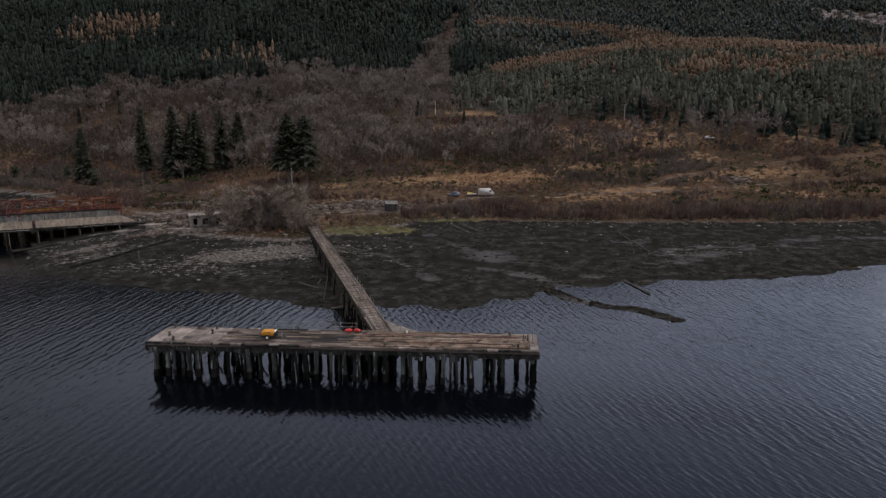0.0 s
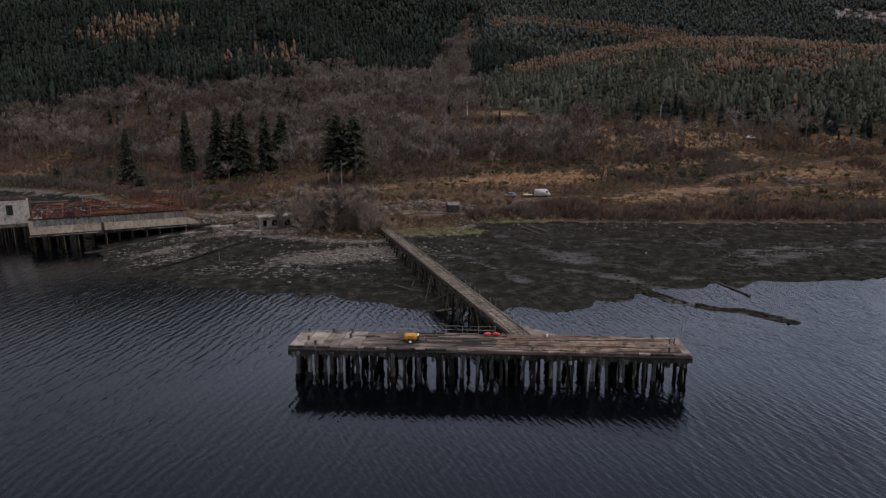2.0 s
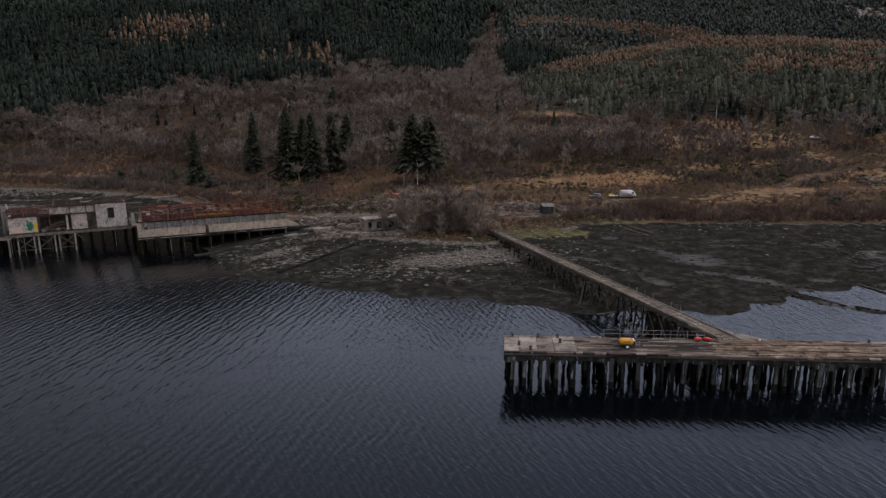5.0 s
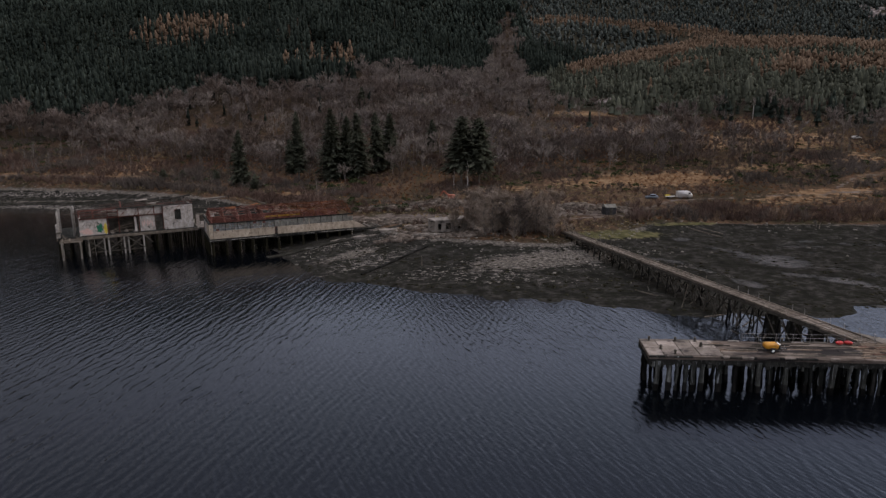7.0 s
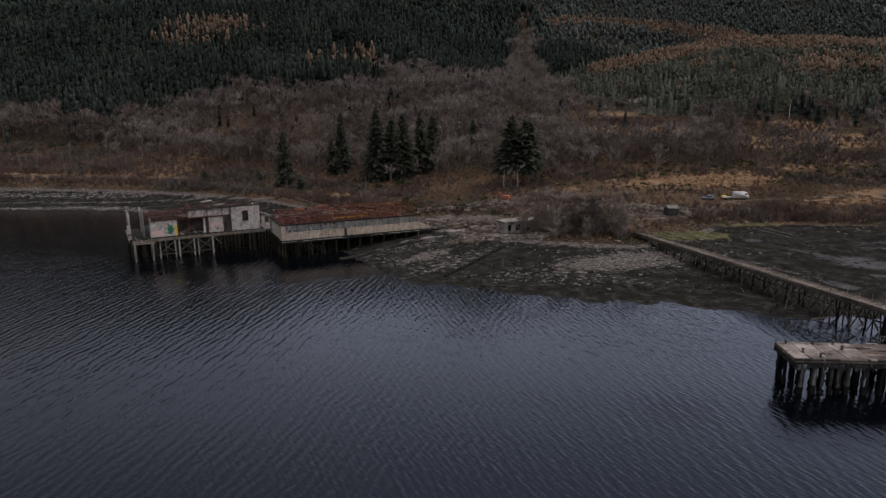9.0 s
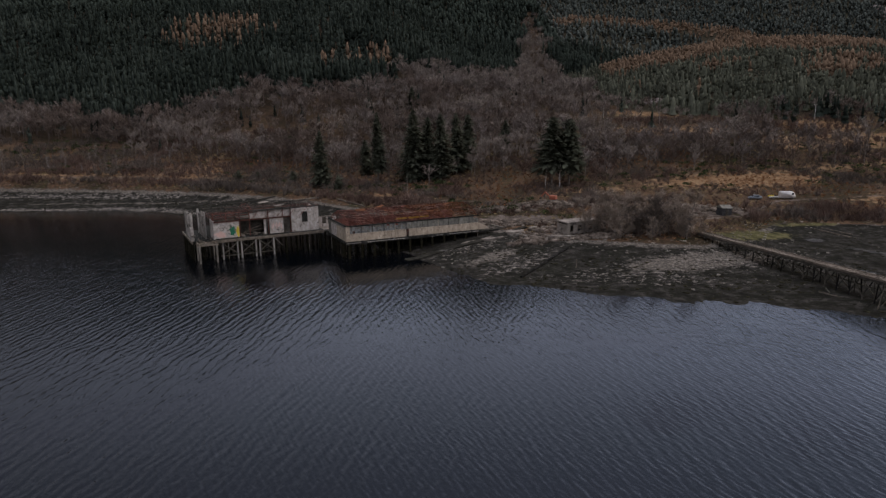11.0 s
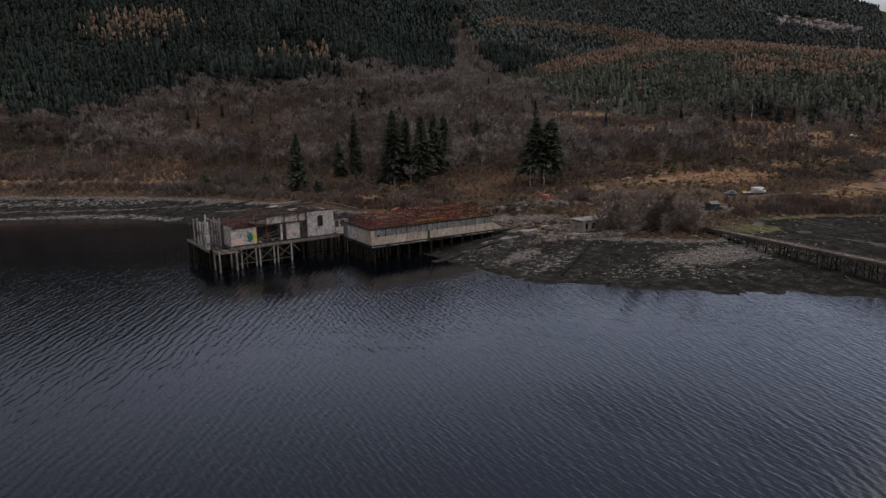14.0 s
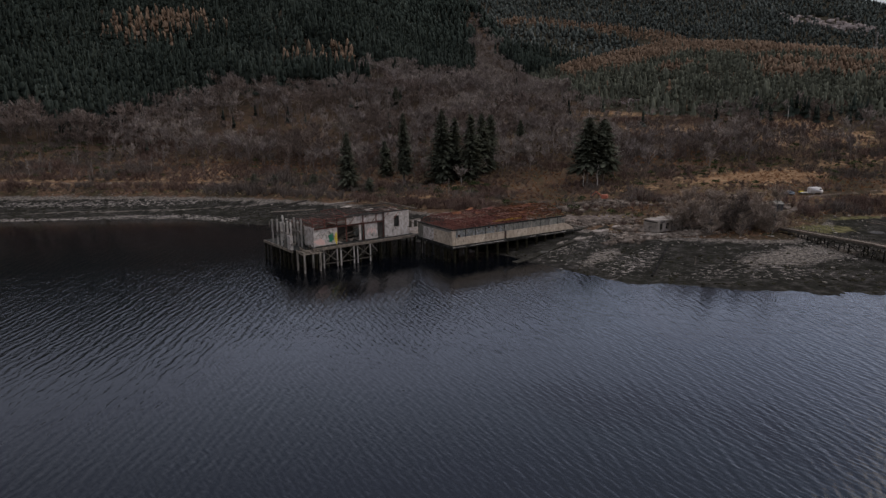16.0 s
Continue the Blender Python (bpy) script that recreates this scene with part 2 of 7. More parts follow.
# crown tones raised above the scrub twigs' to offset the trees' own shading
ALDER_LIFTED = surface("lifted_alder_crowns", (0.070, 0.059, 0.053), (0.128, 0.109, 0.098), (0.195, 0.169, 0.154), 0.10, bump=0, vary=0.14, island=True, fine=4)
BIRCH_LIFTED = surface("lifted_birch_crowns", (0.105, 0.089, 0.078), (0.168, 0.144, 0.127), (0.232, 0.202, 0.18), 0.10, bump=0, vary=0.14, island=True, fine=4)
OAK_LIFTED = surface("lifted_oak_crowns", (0.058, 0.046, 0.039), (0.105, 0.084, 0.072), (0.16, 0.129, 0.112), 0.10, bump=0, vary=0.14, island=True, fine=4)
TWIG = surface("bare_twigs", (0.05, 0.042, 0.036), (0.094, 0.079, 0.068), (0.145, 0.124, 0.109), 0.03, bump=0, vary=0.3, island=True, fine=20)
TWIG_FAWN = surface("fawn_twigs", (0.15, 0.122, 0.098), (0.225, 0.186, 0.152), (0.30, 0.252, 0.21), 0.2, bump=0, vary=0.3, island=True)
TWIG_PALE = surface("pale_twigs", (0.085, 0.075, 0.067), (0.14, 0.124, 0.111), (0.20, 0.18, 0.163), 0.06, bump=0, vary=0.4, island=True, fine=10)
TWIG_RED = surface("reddish_twigs", (0.055, 0.038, 0.031), (0.100, 0.070, 0.057), (0.15, 0.110, 0.092), 0.05, bump=0, vary=0.3, island=True, fine=12)
REED = surface("brown_reeds", (0.105, 0.073, 0.05), (0.165, 0.118, 0.082), (0.23, 0.172, 0.122), 0.08, bump=0, vary=0.45, island=True, fine=12)
BARK = surface("grey_bark", (0.07, 0.06, 0.05), (0.13, 0.115, 0.10), (0.21, 0.19, 0.17), 2.0, bump=0.02, vary=0.25)
BIRCH = surface("birch_bark", (0.26, 0.24, 0.22), (0.44, 0.42, 0.39), (0.56, 0.54, 0.50), 2.0, bump=0.01, stain=(0.10, 0.09, 0.08), stain_scale=2.0, stain_at=0.62, vary=0.2)
GORSE = surface("evergreen_scrub", (0.013, 0.019, 0.009), (0.03, 0.04, 0.017), (0.06, 0.072, 0.03), 0.15, bump=0, vary=0.4, island=True)
BRACKEN = surface("dead_bracken", (0.10, 0.048, 0.024), (0.175, 0.09, 0.045), (0.25, 0.15, 0.08), 0.08, bump=0, vary=0.35, island=True)
TUSSOCK = surface("dry_grass", (0.13, 0.10, 0.055), (0.21, 0.165, 0.09), (0.29, 0.235, 0.135), 0.08, bump=0, vary=0.3, island=True)


def ground_material():
    """Foreshore mud, shingle, rough pasture, moss and track, and shade tones under woods, mixed by the land cover held
    in the ground's attributes.
    """
    m, nt, bsdf, geo = material("land_cover")
    pos = geo.outputs["Position"]

    def cover(name):
        a = nt.nodes.new("ShaderNodeAttribute")
        a.attribute_name = name
        return a.outputs["Fac"]

    big, small, fine = noise_tex(nt, pos, 0.045, 5.0), noise_tex(nt, pos, 0.35, 6.0, 0.7), noise_tex(nt, pos, 1.6, 5.0, 0.75)
    mud = ramp(nt, small, [(0.36, (0.0112, 0.0106, 0.0094)), (0.5, (0.0225, 0.0210, 0.0182)), (0.62, (0.046, 0.042, 0.0365))])
    flat = nt.nodes.new("ShaderNodeMapping")
    flat.inputs["Rotation"].default_value, flat.inputs["Scale"].default_value = (0, 0, radians(-9)), (0.55, 1, 1)
    nt.links.new(pos, flat.inputs["Vector"])
    fv = flat.outputs["Vector"]
    olive = ramp(nt, noise_tex(nt, pos, 0.07, 6.0, 0.7), [(0.50, (0, 0, 0)), (0.66, (1, 1, 1))])
    mud = mixc(nt, math_node(nt, "MULTIPLY", olive, 0.12), mud, (0.034, 0.036, 0.024))
    wet_sand = ramp(nt, small, [(0.35, (0.040, 0.035, 0.030)), (0.65, (0.088, 0.076, 0.066))])
    bare = math_node(nt, "ADD", cover("sand"), math_node(nt, "MULTIPLY", math_node(nt, "SUBTRACT", noise_tex(nt, fv, 0.16, 6.0, 0.65), 0.5), 1.7))
    film = ramp(nt, bare, [(0.38, (0, 0, 0)), (0.64, (0.9, 0.9, 0.9))])
    mud = mixc(nt, film, mud, wet_sand)
    clumps = ramp(nt, noise_tex(nt, fv, 1.5, 6.0, 0.72), [(0.49, (0, 0, 0)), (0.57, (0.85, 0.85, 0.85))])
    mud = mixc(nt, clumps, mud, (0.014, 0.0145, 0.0105))
    pale = math_node(nt, "ADD", cover("pale"), math_node(nt, "MULTIPLY", math_node(nt, "SUBTRACT", noise_tex(nt, fv, 1.1, 6.0, 0.74), 0.5), 3.2))
    mud = mixc(nt, ramp(nt, pale, [(0.60, (0, 0, 0)), (0.72, (0.9, 0.9, 0.9))]), mud, ramp(nt, fine, [(0.4, (0.09, 0.08, 0.068)), (0.6, (0.25, 0.225, 0.195))]))
    shingle = ramp(nt, fine, [(0.36, (0.03, 0.027, 0.022)), (0.5, (0.085, 0.075, 0.062)), (0.64, (0.19, 0.17, 0.145))])
    heath = ramp(nt, math_node(nt, "ADD", math_node(nt, "MULTIPLY", big, 0.6), math_node(nt, "MULTIPLY", small, 0.4)),
                 [(0.36, (0.022, 0.020, 0.012)), (0.46, (0.047, 0.034, 0.022)), (0.54, (0.092, 0.055, 0.034)), (0.64, (0.105, 0.076, 0.048))])
    heath = mixc(nt, ramp(nt, noise_tex(nt, pos, 0.85, 6.0, 0.7), [(0.46, (0, 0, 0)), (0.62, (0.85, 0.85, 0.85))]), heath, (0.022, 0.019, 0.012))
    heath = mixc(nt, ramp(nt, noise_tex(nt, pos, 0.55, 7.0, 0.75), [(0.56, (0, 0, 0)), (0.66, (0.7, 0.7, 0.7))]), heath, (0.17, 0.13, 0.085))
    heath = mixc(nt, ramp(nt, noise_tex(nt, pos, 0.16, 6.0, 0.7), [(0.55, (0, 0, 0)), (0.68, (0.65, 0.65, 0.65))]), heath, (0.035, 0.04, 0.017))
    straw = ramp(nt, small, [(0.35, (0.075, 0.042, 0.023)), (0.5, (0.15, 0.092, 0.05)), (0.65, (0.225, 0.16, 0.095))])
    moss = ramp(nt, small, [(0.35, (0.038, 0.036, 0.018)), (0.5, (0.070, 0.066, 0.030)), (0.65, (0.115, 0.10, 0.052))])
    path = ramp(nt, small, [(0.35, (0.04, 0.032, 0.026)), (0.5, (0.085, 0.069, 0.057)), (0.65, (0.15, 0.125, 0.105))])
    shore_mix = ramp(nt, math_node(nt, "ADD", cover("shingle"), math_node(nt, "MULTIPLY", math_node(nt, "SUBTRACT", small, 0.5), 0.9)), [(0.42, (0, 0, 0)), (0.58, (1, 1, 1))])
    col = mixc(nt, shore_mix, mud, shingle)
    land_mix = ramp(nt, math_node(nt, "ADD", cover("land"), math_node(nt, "MULTIPLY", math_node(nt, "SUBTRACT", small, 0.5), 0.6)), [(0.44, (0, 0, 0)), (0.56, (1, 1, 1))])
    col = mixc(nt, land_mix, col, heath)
    for name, c in (("straw", straw), ("moss", moss), ("path", path)):
        f = ramp(nt, math_node(nt, "ADD", cover(name), math_node(nt, "MULTIPLY", math_node(nt, "SUBTRACT", small, 0.5), 1.9)), [(0.42, (0, 0, 0)), (0.62, (1, 1, 1))])
        col = mixc(nt, f, col, c)
    # needle litter, toned dark to deepen the gaps between plantation trees
    col = mixc(nt, cover("litter_shade"), col, ramp(nt, small, [(0.35, (0.022, 0.024, 0.017)), (0.65, (0.045, 0.043, 0.030))]))
    # ground under bare woods darkened: the trees' shade put into the colour
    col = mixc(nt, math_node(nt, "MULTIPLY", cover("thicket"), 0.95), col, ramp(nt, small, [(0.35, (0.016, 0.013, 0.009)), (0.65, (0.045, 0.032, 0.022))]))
    col = mixc(nt, 1.0, col, (1.11, 1.055, 1.01), "MULTIPLY")
    nt.links.new(col, bsdf.inputs["Base Color"])
    wet = math_node(nt, "ADD", math_node(nt, "MULTIPLY", land_mix, 0.4), math_node(nt, "ADD", 0.58, math_node(nt, "MULTIPLY", shore_mix, 0.3)), True)
    nt.links.new(wet, bsdf.inputs["Roughness"])
    # standing water on the bare flats gives them a sheen
    sheen = math_node(nt, "MULTIPLY", math_node(nt, "MULTIPLY", film, 0.11), math_node(nt, "SUBTRACT", 1.0, math_node(nt, "MAXIMUM", land_mix, shore_mix), True))
    nt.links.new(sheen, bsdf.inputs["Specular IOR Level"])
    b = nt.nodes.new("ShaderNodeBump")
    b.inputs["Distance"].default_value, b.inputs["Strength"].default_value = 0.30, 0.7
    nt.links.new(math_node(nt, "ADD", fine, small), b.inputs["Height"])
    nt.links.new(b.outputs["Normal"], bsdf.inputs["Normal"])
    return m


def water_material():
    """Cold sea-loch water: dark body, sharp reflection, wind ripples in crossing trains and a fine chop."""
    m, nt, bsdf, geo = material("loch_water")
    pos = geo.outputs["Position"]
    def turned(deg, scale=(1, 1, 1)):
        mp = nt.nodes.new("ShaderNodeMapping")
        mp.inputs["Rotation"].default_value = (0, 0, radians(deg))
        nt.links.new(pos, mp.inputs["Vector"])
        ms = nt.nodes.new("ShaderNodeMapping")
        ms.inputs["Scale"].default_value = scale
        nt.links.new(mp.outputs["Vector"], ms.inputs["Vector"])
        return ms.outputs["Vector"]

    heights = None
    for turn, length, weight, bend in ((101, 1.35, 0.021, 6.0), (76, 1.0, 0.016, 6.0), (92, 2.1, 0.020, 5.0), (66, 0.62, 0.008, 6.0)):
        w = nt.nodes.new("ShaderNodeTexWave")
        w.bands_direction = "Y"
        w.inputs["Scale"].default_value = 0.314 / length
        w.inputs["Distortion"].default_value, w.inputs["Detail"].default_value = bend, 2.0
        w.inputs["Detail Scale"].default_value = 0.85
        nt.links.new(turned(turn), w.inputs["Vector"])
        swell = noise_tex(nt, turned(turn, (0.10, 0.22, 1)), 1.0, 2.0)
        h = math_node(nt, "MULTIPLY", math_node(nt, "MULTIPLY", w.outputs["Fac"], weight), math_node(nt, "MULTIPLY", swell, 2.0))
        heights = h if heights is None else math_node(nt, "ADD", heights, h)
    chop = math_node(nt, "MULTIPLY", noise_tex(nt, turned(84, (0.8, 2.2, 1)), 1.0, 4.0, 0.62), 0.050)
    heights = math_node(nt, "ADD", heights, chop)
    gusts = ramp(nt, noise_tex(nt, pos, 0.012, 3.0, 0.5), [(0.35, (0.6, 0.6, 0.6)), (0.62, (1, 1, 1))])
    # the lee of the hill and the buildings lies calm
    far = nt.nodes.new("ShaderNodeVectorMath")
    far.operation = "DISTANCE"
    far.inputs[1].default_value = (-250, 236, 0)
    nt.links.new(pos, far.inputs[0])
    lee = nt.nodes.new("ShaderNodeMapRange")
    lee.interpolation_type = "SMOOTHSTEP"
    for key, v in (("From Min", 20), ("From Max", 110), ("To Min", 0.36), ("To Max", 1.0)):
        lee.inputs[key].default_value = v
    nt.links.new(far.outputs["Value"], lee.inputs["Value"])
    # the close-set piles still the water under and beside the pier head
    squeeze = nt.nodes.new("ShaderNodeVectorMath")
    squeeze.operation = "MULTIPLY"
    squeeze.inputs[1].default_value = (0.30, 1, 1)
    nt.links.new(pos, squeeze.inputs[0])
    around = nt.nodes.new("ShaderNodeVectorMath")
    around.operation = "DISTANCE"
    around.inputs[1].default_value = (-4.0, 79.5, 0)
    nt.links.new(squeeze.outputs["Vector"], around.inputs[0])
    still = nt.nodes.new("ShaderNodeMapRange")
    still.interpolation_type = "SMOOTHSTEP"
    for key, v in (("From Min", 6), ("From Max", 15), ("To Min", 0.6), ("To Max", 1.0)):
        still.inputs[key].default_value = v
    nt.links.new(around.outputs["Value"], still.inputs["Value"])
    b = nt.nodes.new("ShaderNodeBump")
    b.inputs["Distance"].default_value = 1.0
    calm = math_node(nt, "MULTIPLY", lee.outputs["Result"], still.outputs["Result"])
    nt.links.new(math_node(nt, "MULTIPLY", gusts, calm), b.inputs["Strength"])
    nt.links.new(heights, b.inputs["Height"])
    nt.links.new(b.outputs["Normal"], bsdf.inputs["Normal"])
    tint = ramp(nt, noise_tex(nt, pos, 0.02, 3.0), [(0.35, (0.0012, 0.0016, 0.0022)), (0.65, (0.002, 0.0026, 0.0036))])
    nt.links.new(tint, bsdf.inputs["Base Color"])
    bsdf.inputs["Roughness"].default_value, bsdf.inputs["IOR"].default_value = 0.025, 1.333
    return m


GROUND, WATER = ground_material(), water_material()


# ---- helpers for building ----
def part(name, bm, mat, parent=None, label="", smooth=False):
    me = bpy.data.meshes.new(name)
    bm.to_mesh(me)
    bm.free()
    me.materials.append(mat)
    if smooth:
        me.shade_smooth()
    ob = new(name, me)
    ob.parent = parent
    return tagged(ob, label)


def shared(name, me, parent, m=None):
    """Another object on a mesh that exists already."""
    ob = new(name, me)
    ob.parent = parent
    if m is not None:
        ob.matrix_basis = m
    return ob


def thing(name, m, label, category, group="", kind=""):
    ob = new(name)
    ob.matrix_basis = m
    ob.empty_display_size = 0.5
    return tagged(ob, label, category, group, kind)


def add_box(bm, x0, y0, z0, x1, y1, z1, m=None, bevel=0.0):
    r = bmesh.ops.create_cube(bm, size=1.0, matrix=Matrix.Translation(((x0 + x1) / 2, (y0 + y1) / 2, (z0 + z1) / 2)) @ Matrix.Diagonal((x1 - x0, y1 - y0, z1 - z0, 1)))
    vs = r["verts"]
    if bevel:
        es = list({e for v in vs for e in v.link_edges})
        vs = list({v for f in bmesh.ops.bevel(bm, geom=es, offset=bevel, segments=1, affect="EDGES")["faces"] for v in f.verts})
    if m is not None:
        bmesh.ops.transform(bm, matrix=m, verts=vs)
    return vs


def box(x0, y0, z0, x1, y1, z1, m=None, bevel=0.0):
    bm = bmesh.new()
    add_box(bm, x0, y0, z0, x1, y1, z1, m, bevel)
    return bm


def add_rod(bm, p, q, r0, r1=None, sides=6):
    p, q = Vector(p), Vector(q)
    d = q - p
    m = Matrix.Translation((p + q) / 2) @ d.to_track_quat("Z", "Y").to_matrix().to_4x4()
    bmesh.ops.create_cone(bm, cap_ends=True, segments=sides, radius1=r0, radius2=r0 if r1 is None else r1, depth=d.length, matrix=m)


def rod(p, q, r0, r1=None, sides=6):
    bm = bmesh.new()
    add_rod(bm, p, q, r0, r1, sides)
    return bm


def add_beam(bm, p, q, w, h):
    """A rectangular bar from p to q, w wide and h high."""
    p, q = Vector(p), Vector(q)
    d = q - p
    x = d.normalized()
    side = Vector((0, 0, 1)).cross(x)
    side = side.normalized() if side.length > 1e-4 else Vector((1, 0, 0))
    up = x.cross(side)
    m = Matrix(((x.x, side.x, up.x, 0), (x.y, side.y, up.y, 0), (x.z, side.z, up.z, 0), (0, 0, 0, 1)))
    m.translation = (p + q) / 2
    bmesh.ops.create_cube(bm, size=1.0, matrix=m @ Matrix.Diagonal((d.length, w, h, 1)))


def beam(p, q, w, h):
    bm = bmesh.new()
    add_beam(bm, p, q, w, h)
    return bm


def raw_mesh(name, verts, tris, mat):
    """A mesh from arrays of corners and triangles."""
    me = bpy.data.meshes.new(name)
    verts, tris = np.asarray(verts, np.float32), np.asarray(tris, np.int32)
    n = len(tris)
    me.vertices.add(len(verts))
    me.vertices.foreach_set("co", verts.ravel())
    me.loops.add(n * 3)
    me.loops.foreach_set("vertex_index", tris.ravel())
    me.polygons.add(n)
    me.polygons.foreach_set("loop_start", np.arange(0, n * 3, 3, dtype=np.int32))
    me.update(calc_edges=True)
    me.materials.append(mat)
    return me


# ---- the lie of the land ----
def smooth(a, b, v):
    t = np.clip((np.asarray(v, float) - a) / (b - a), 0, 1)
    return t * t * (3 - 2 * t)


def vnoise(x, y, size, seed=0):
    """Smooth value noise, 0 to 1, with cells of that size."""
    x, y = np.asarray(x, float) / size, np.asarray(y, float) / size
    ix, iy = np.floor(x).astype(np.int64), np.floor(y).astype(np.int64)
    fx, fy = x - ix, y - iy
    fx, fy = fx * fx * (3 - 2 * fx), fy * fy * (3 - 2 * fy)

    def h(a, b):
        k = (a * 374761393 + b * 668265263 + seed * 1442695041) & 0x7FFFFFFF
        k = ((k ^ (k >> 13)) * 1274126177) & 0x7FFFFFFF
        return ((k ^ (k >> 16)) & 0xFFFF) / 65535.0

    return (h(ix, iy) * (1 - fx) + h(ix + 1, iy) * fx) * (1 - fy) + (h(ix, iy + 1) * (1 - fx) + h(ix + 1, iy + 1) * fx) * fy


def fbm(x, y, size, seed=0, octaves=4):
    total, amp, norm = 0, 1.0, 0
    for k in range(octaves):
        total, norm = total + amp * vnoise(x, y, size / 2 ** k, seed + k), norm + amp
        amp *= 0.5
    return total / norm


SHORE = ((-900, 320), (-320, 266), (-268, 255), (-228, 253), (-207, 248), (-190, 237.5), (-176, 229), (-150, 212), (-126, 188), (-112, 172), (-104, 160), (-96, 145), (-90, 138), (-78, 133), (-69, 128.5),
         (-57, 122.5), (-52, 120), (-42, 121), (-36, 117.5), (-31, 115.3), (-24, 112), (-7.5, 110.5), (4, 111.5), (14, 114.5), (20, 122), (30, 124), (39, 122.5), (46, 128.5), (54, 128), (66, 129.5), (80, 133),
         (91, 137), (200, 158), (400, 190), (1500, 300))
BAR = ((18, 123), (20.7, 120.2), (23.4, 115), (28.2, 110.6), (32.6, 109), (35.3, 106.3), (37.8, 103.1))
BANK = ((-900, 360), (-260, 283), (-205, 272), (-182, 264), (-150, 246), (-126, 222), (-110, 202), (-88, 186), (-72, 170), (-50, 160), (-36, 157), (-28, 167), (-14, 175),
        (-5, 184), (34, 180), (96, 177), (200, 184), (400, 214), (1500, 330))
WEST = ((200, 4), (250, 5.2), (280, 7), (320, 13), (380, 26), (423, 37), (529, 67), (570, 81), (600, 96), (700, 136), (900, 212), (1200, 316), (1600, 432), (2600, 620))
GLEN = ((170, 4), (190, 4.6), (215, 6.3), (250, 9.5), (320, 22), (386, 31), (442, 41), (548, 56), (634, 75), (769, 121), (900, 172), (1200, 300), (1600, 450), (2600, 680))
EAST = ((170, 3.2), (190, 5), (215, 7.5), (255, 13), (295, 20), (330, 29), (362, 39), (422, 52), (520, 69), (650, 95), (770, 119), (830, 118), (880, 124), (970, 166), (1080, 222), (1400, 325), (1800, 420), (2600, 560))


def along(table, v):
    return np.interp(v, [p for p, _ in table], [q for _, q in table])


CREST_Y = ((0, 545), (20, 560), (55, 588), (100, 628), (160, 680), (205, 712), (260, 705), (325, 700), (417, 690), (475, 682), (800, 670))
CREST_Z = ((0, 62), (20, 66), (55, 72), (100, 81), (160, 94), (205, 104), (260, 103), (325, 101), (417, 92), (475, 91), (800, 84))
RIDGE_Z = ((0, 136), (56, 137), (120, 133), (193, 127), (262, 119), (285, 106), (320, 92), (800, 78))


def gap_to(x, y, pts):
    """The distance to a broken line."""
    best = np.full(np.shape(x), 1e9)
    for (ax, ay), (bx, by) in zip(pts, pts[1:]):
        t = np.clip(((x - ax) * (bx - ax) + (y - ay) * (by - ay)) / ((bx - ax) ** 2 + (by - ay) ** 2), 0, 1)
        best = np.minimum(best, np.hypot(x - ax - t * (bx - ax), y - ay - t * (by - ay)))
    return best


def slopes(x, y):
    """The valley side without its eastern knoll."""
    we, ea = smooth(-40, -150, x), smooth(15, 150, x)
    return along(WEST, y) * we + along(EAST, y) * ea + along(GLEN, y) * np.clip(1 - we - ea, 0, 1)


def knolls(x, y):
    """The near wooded knoll, the dip behind it, and the shoulder beyond, over the eastern slope."""
    base = slopes(x, y)
    yc, zc, z2 = along(CREST_Y, x), along(CREST_Z, x), along(RIDGE_Z, x)
    up = base + (zc - slopes(x, yc)) * smooth(yc - 190, yc - 5, y)
    foot = zc - 9
    back = zc + (foot - zc) * smooth(yc, yc + 45, y) + (z2 - foot) * smooth(yc + 30, 800, y)
    back = back + (base - z2) * smooth(815, 900, y) - 5 * np.exp(-((y - 835) / 18) ** 2)
    k = smooth(16, 60, x)
    return base * (1 - k) + np.where(y < yc, up, back) * k


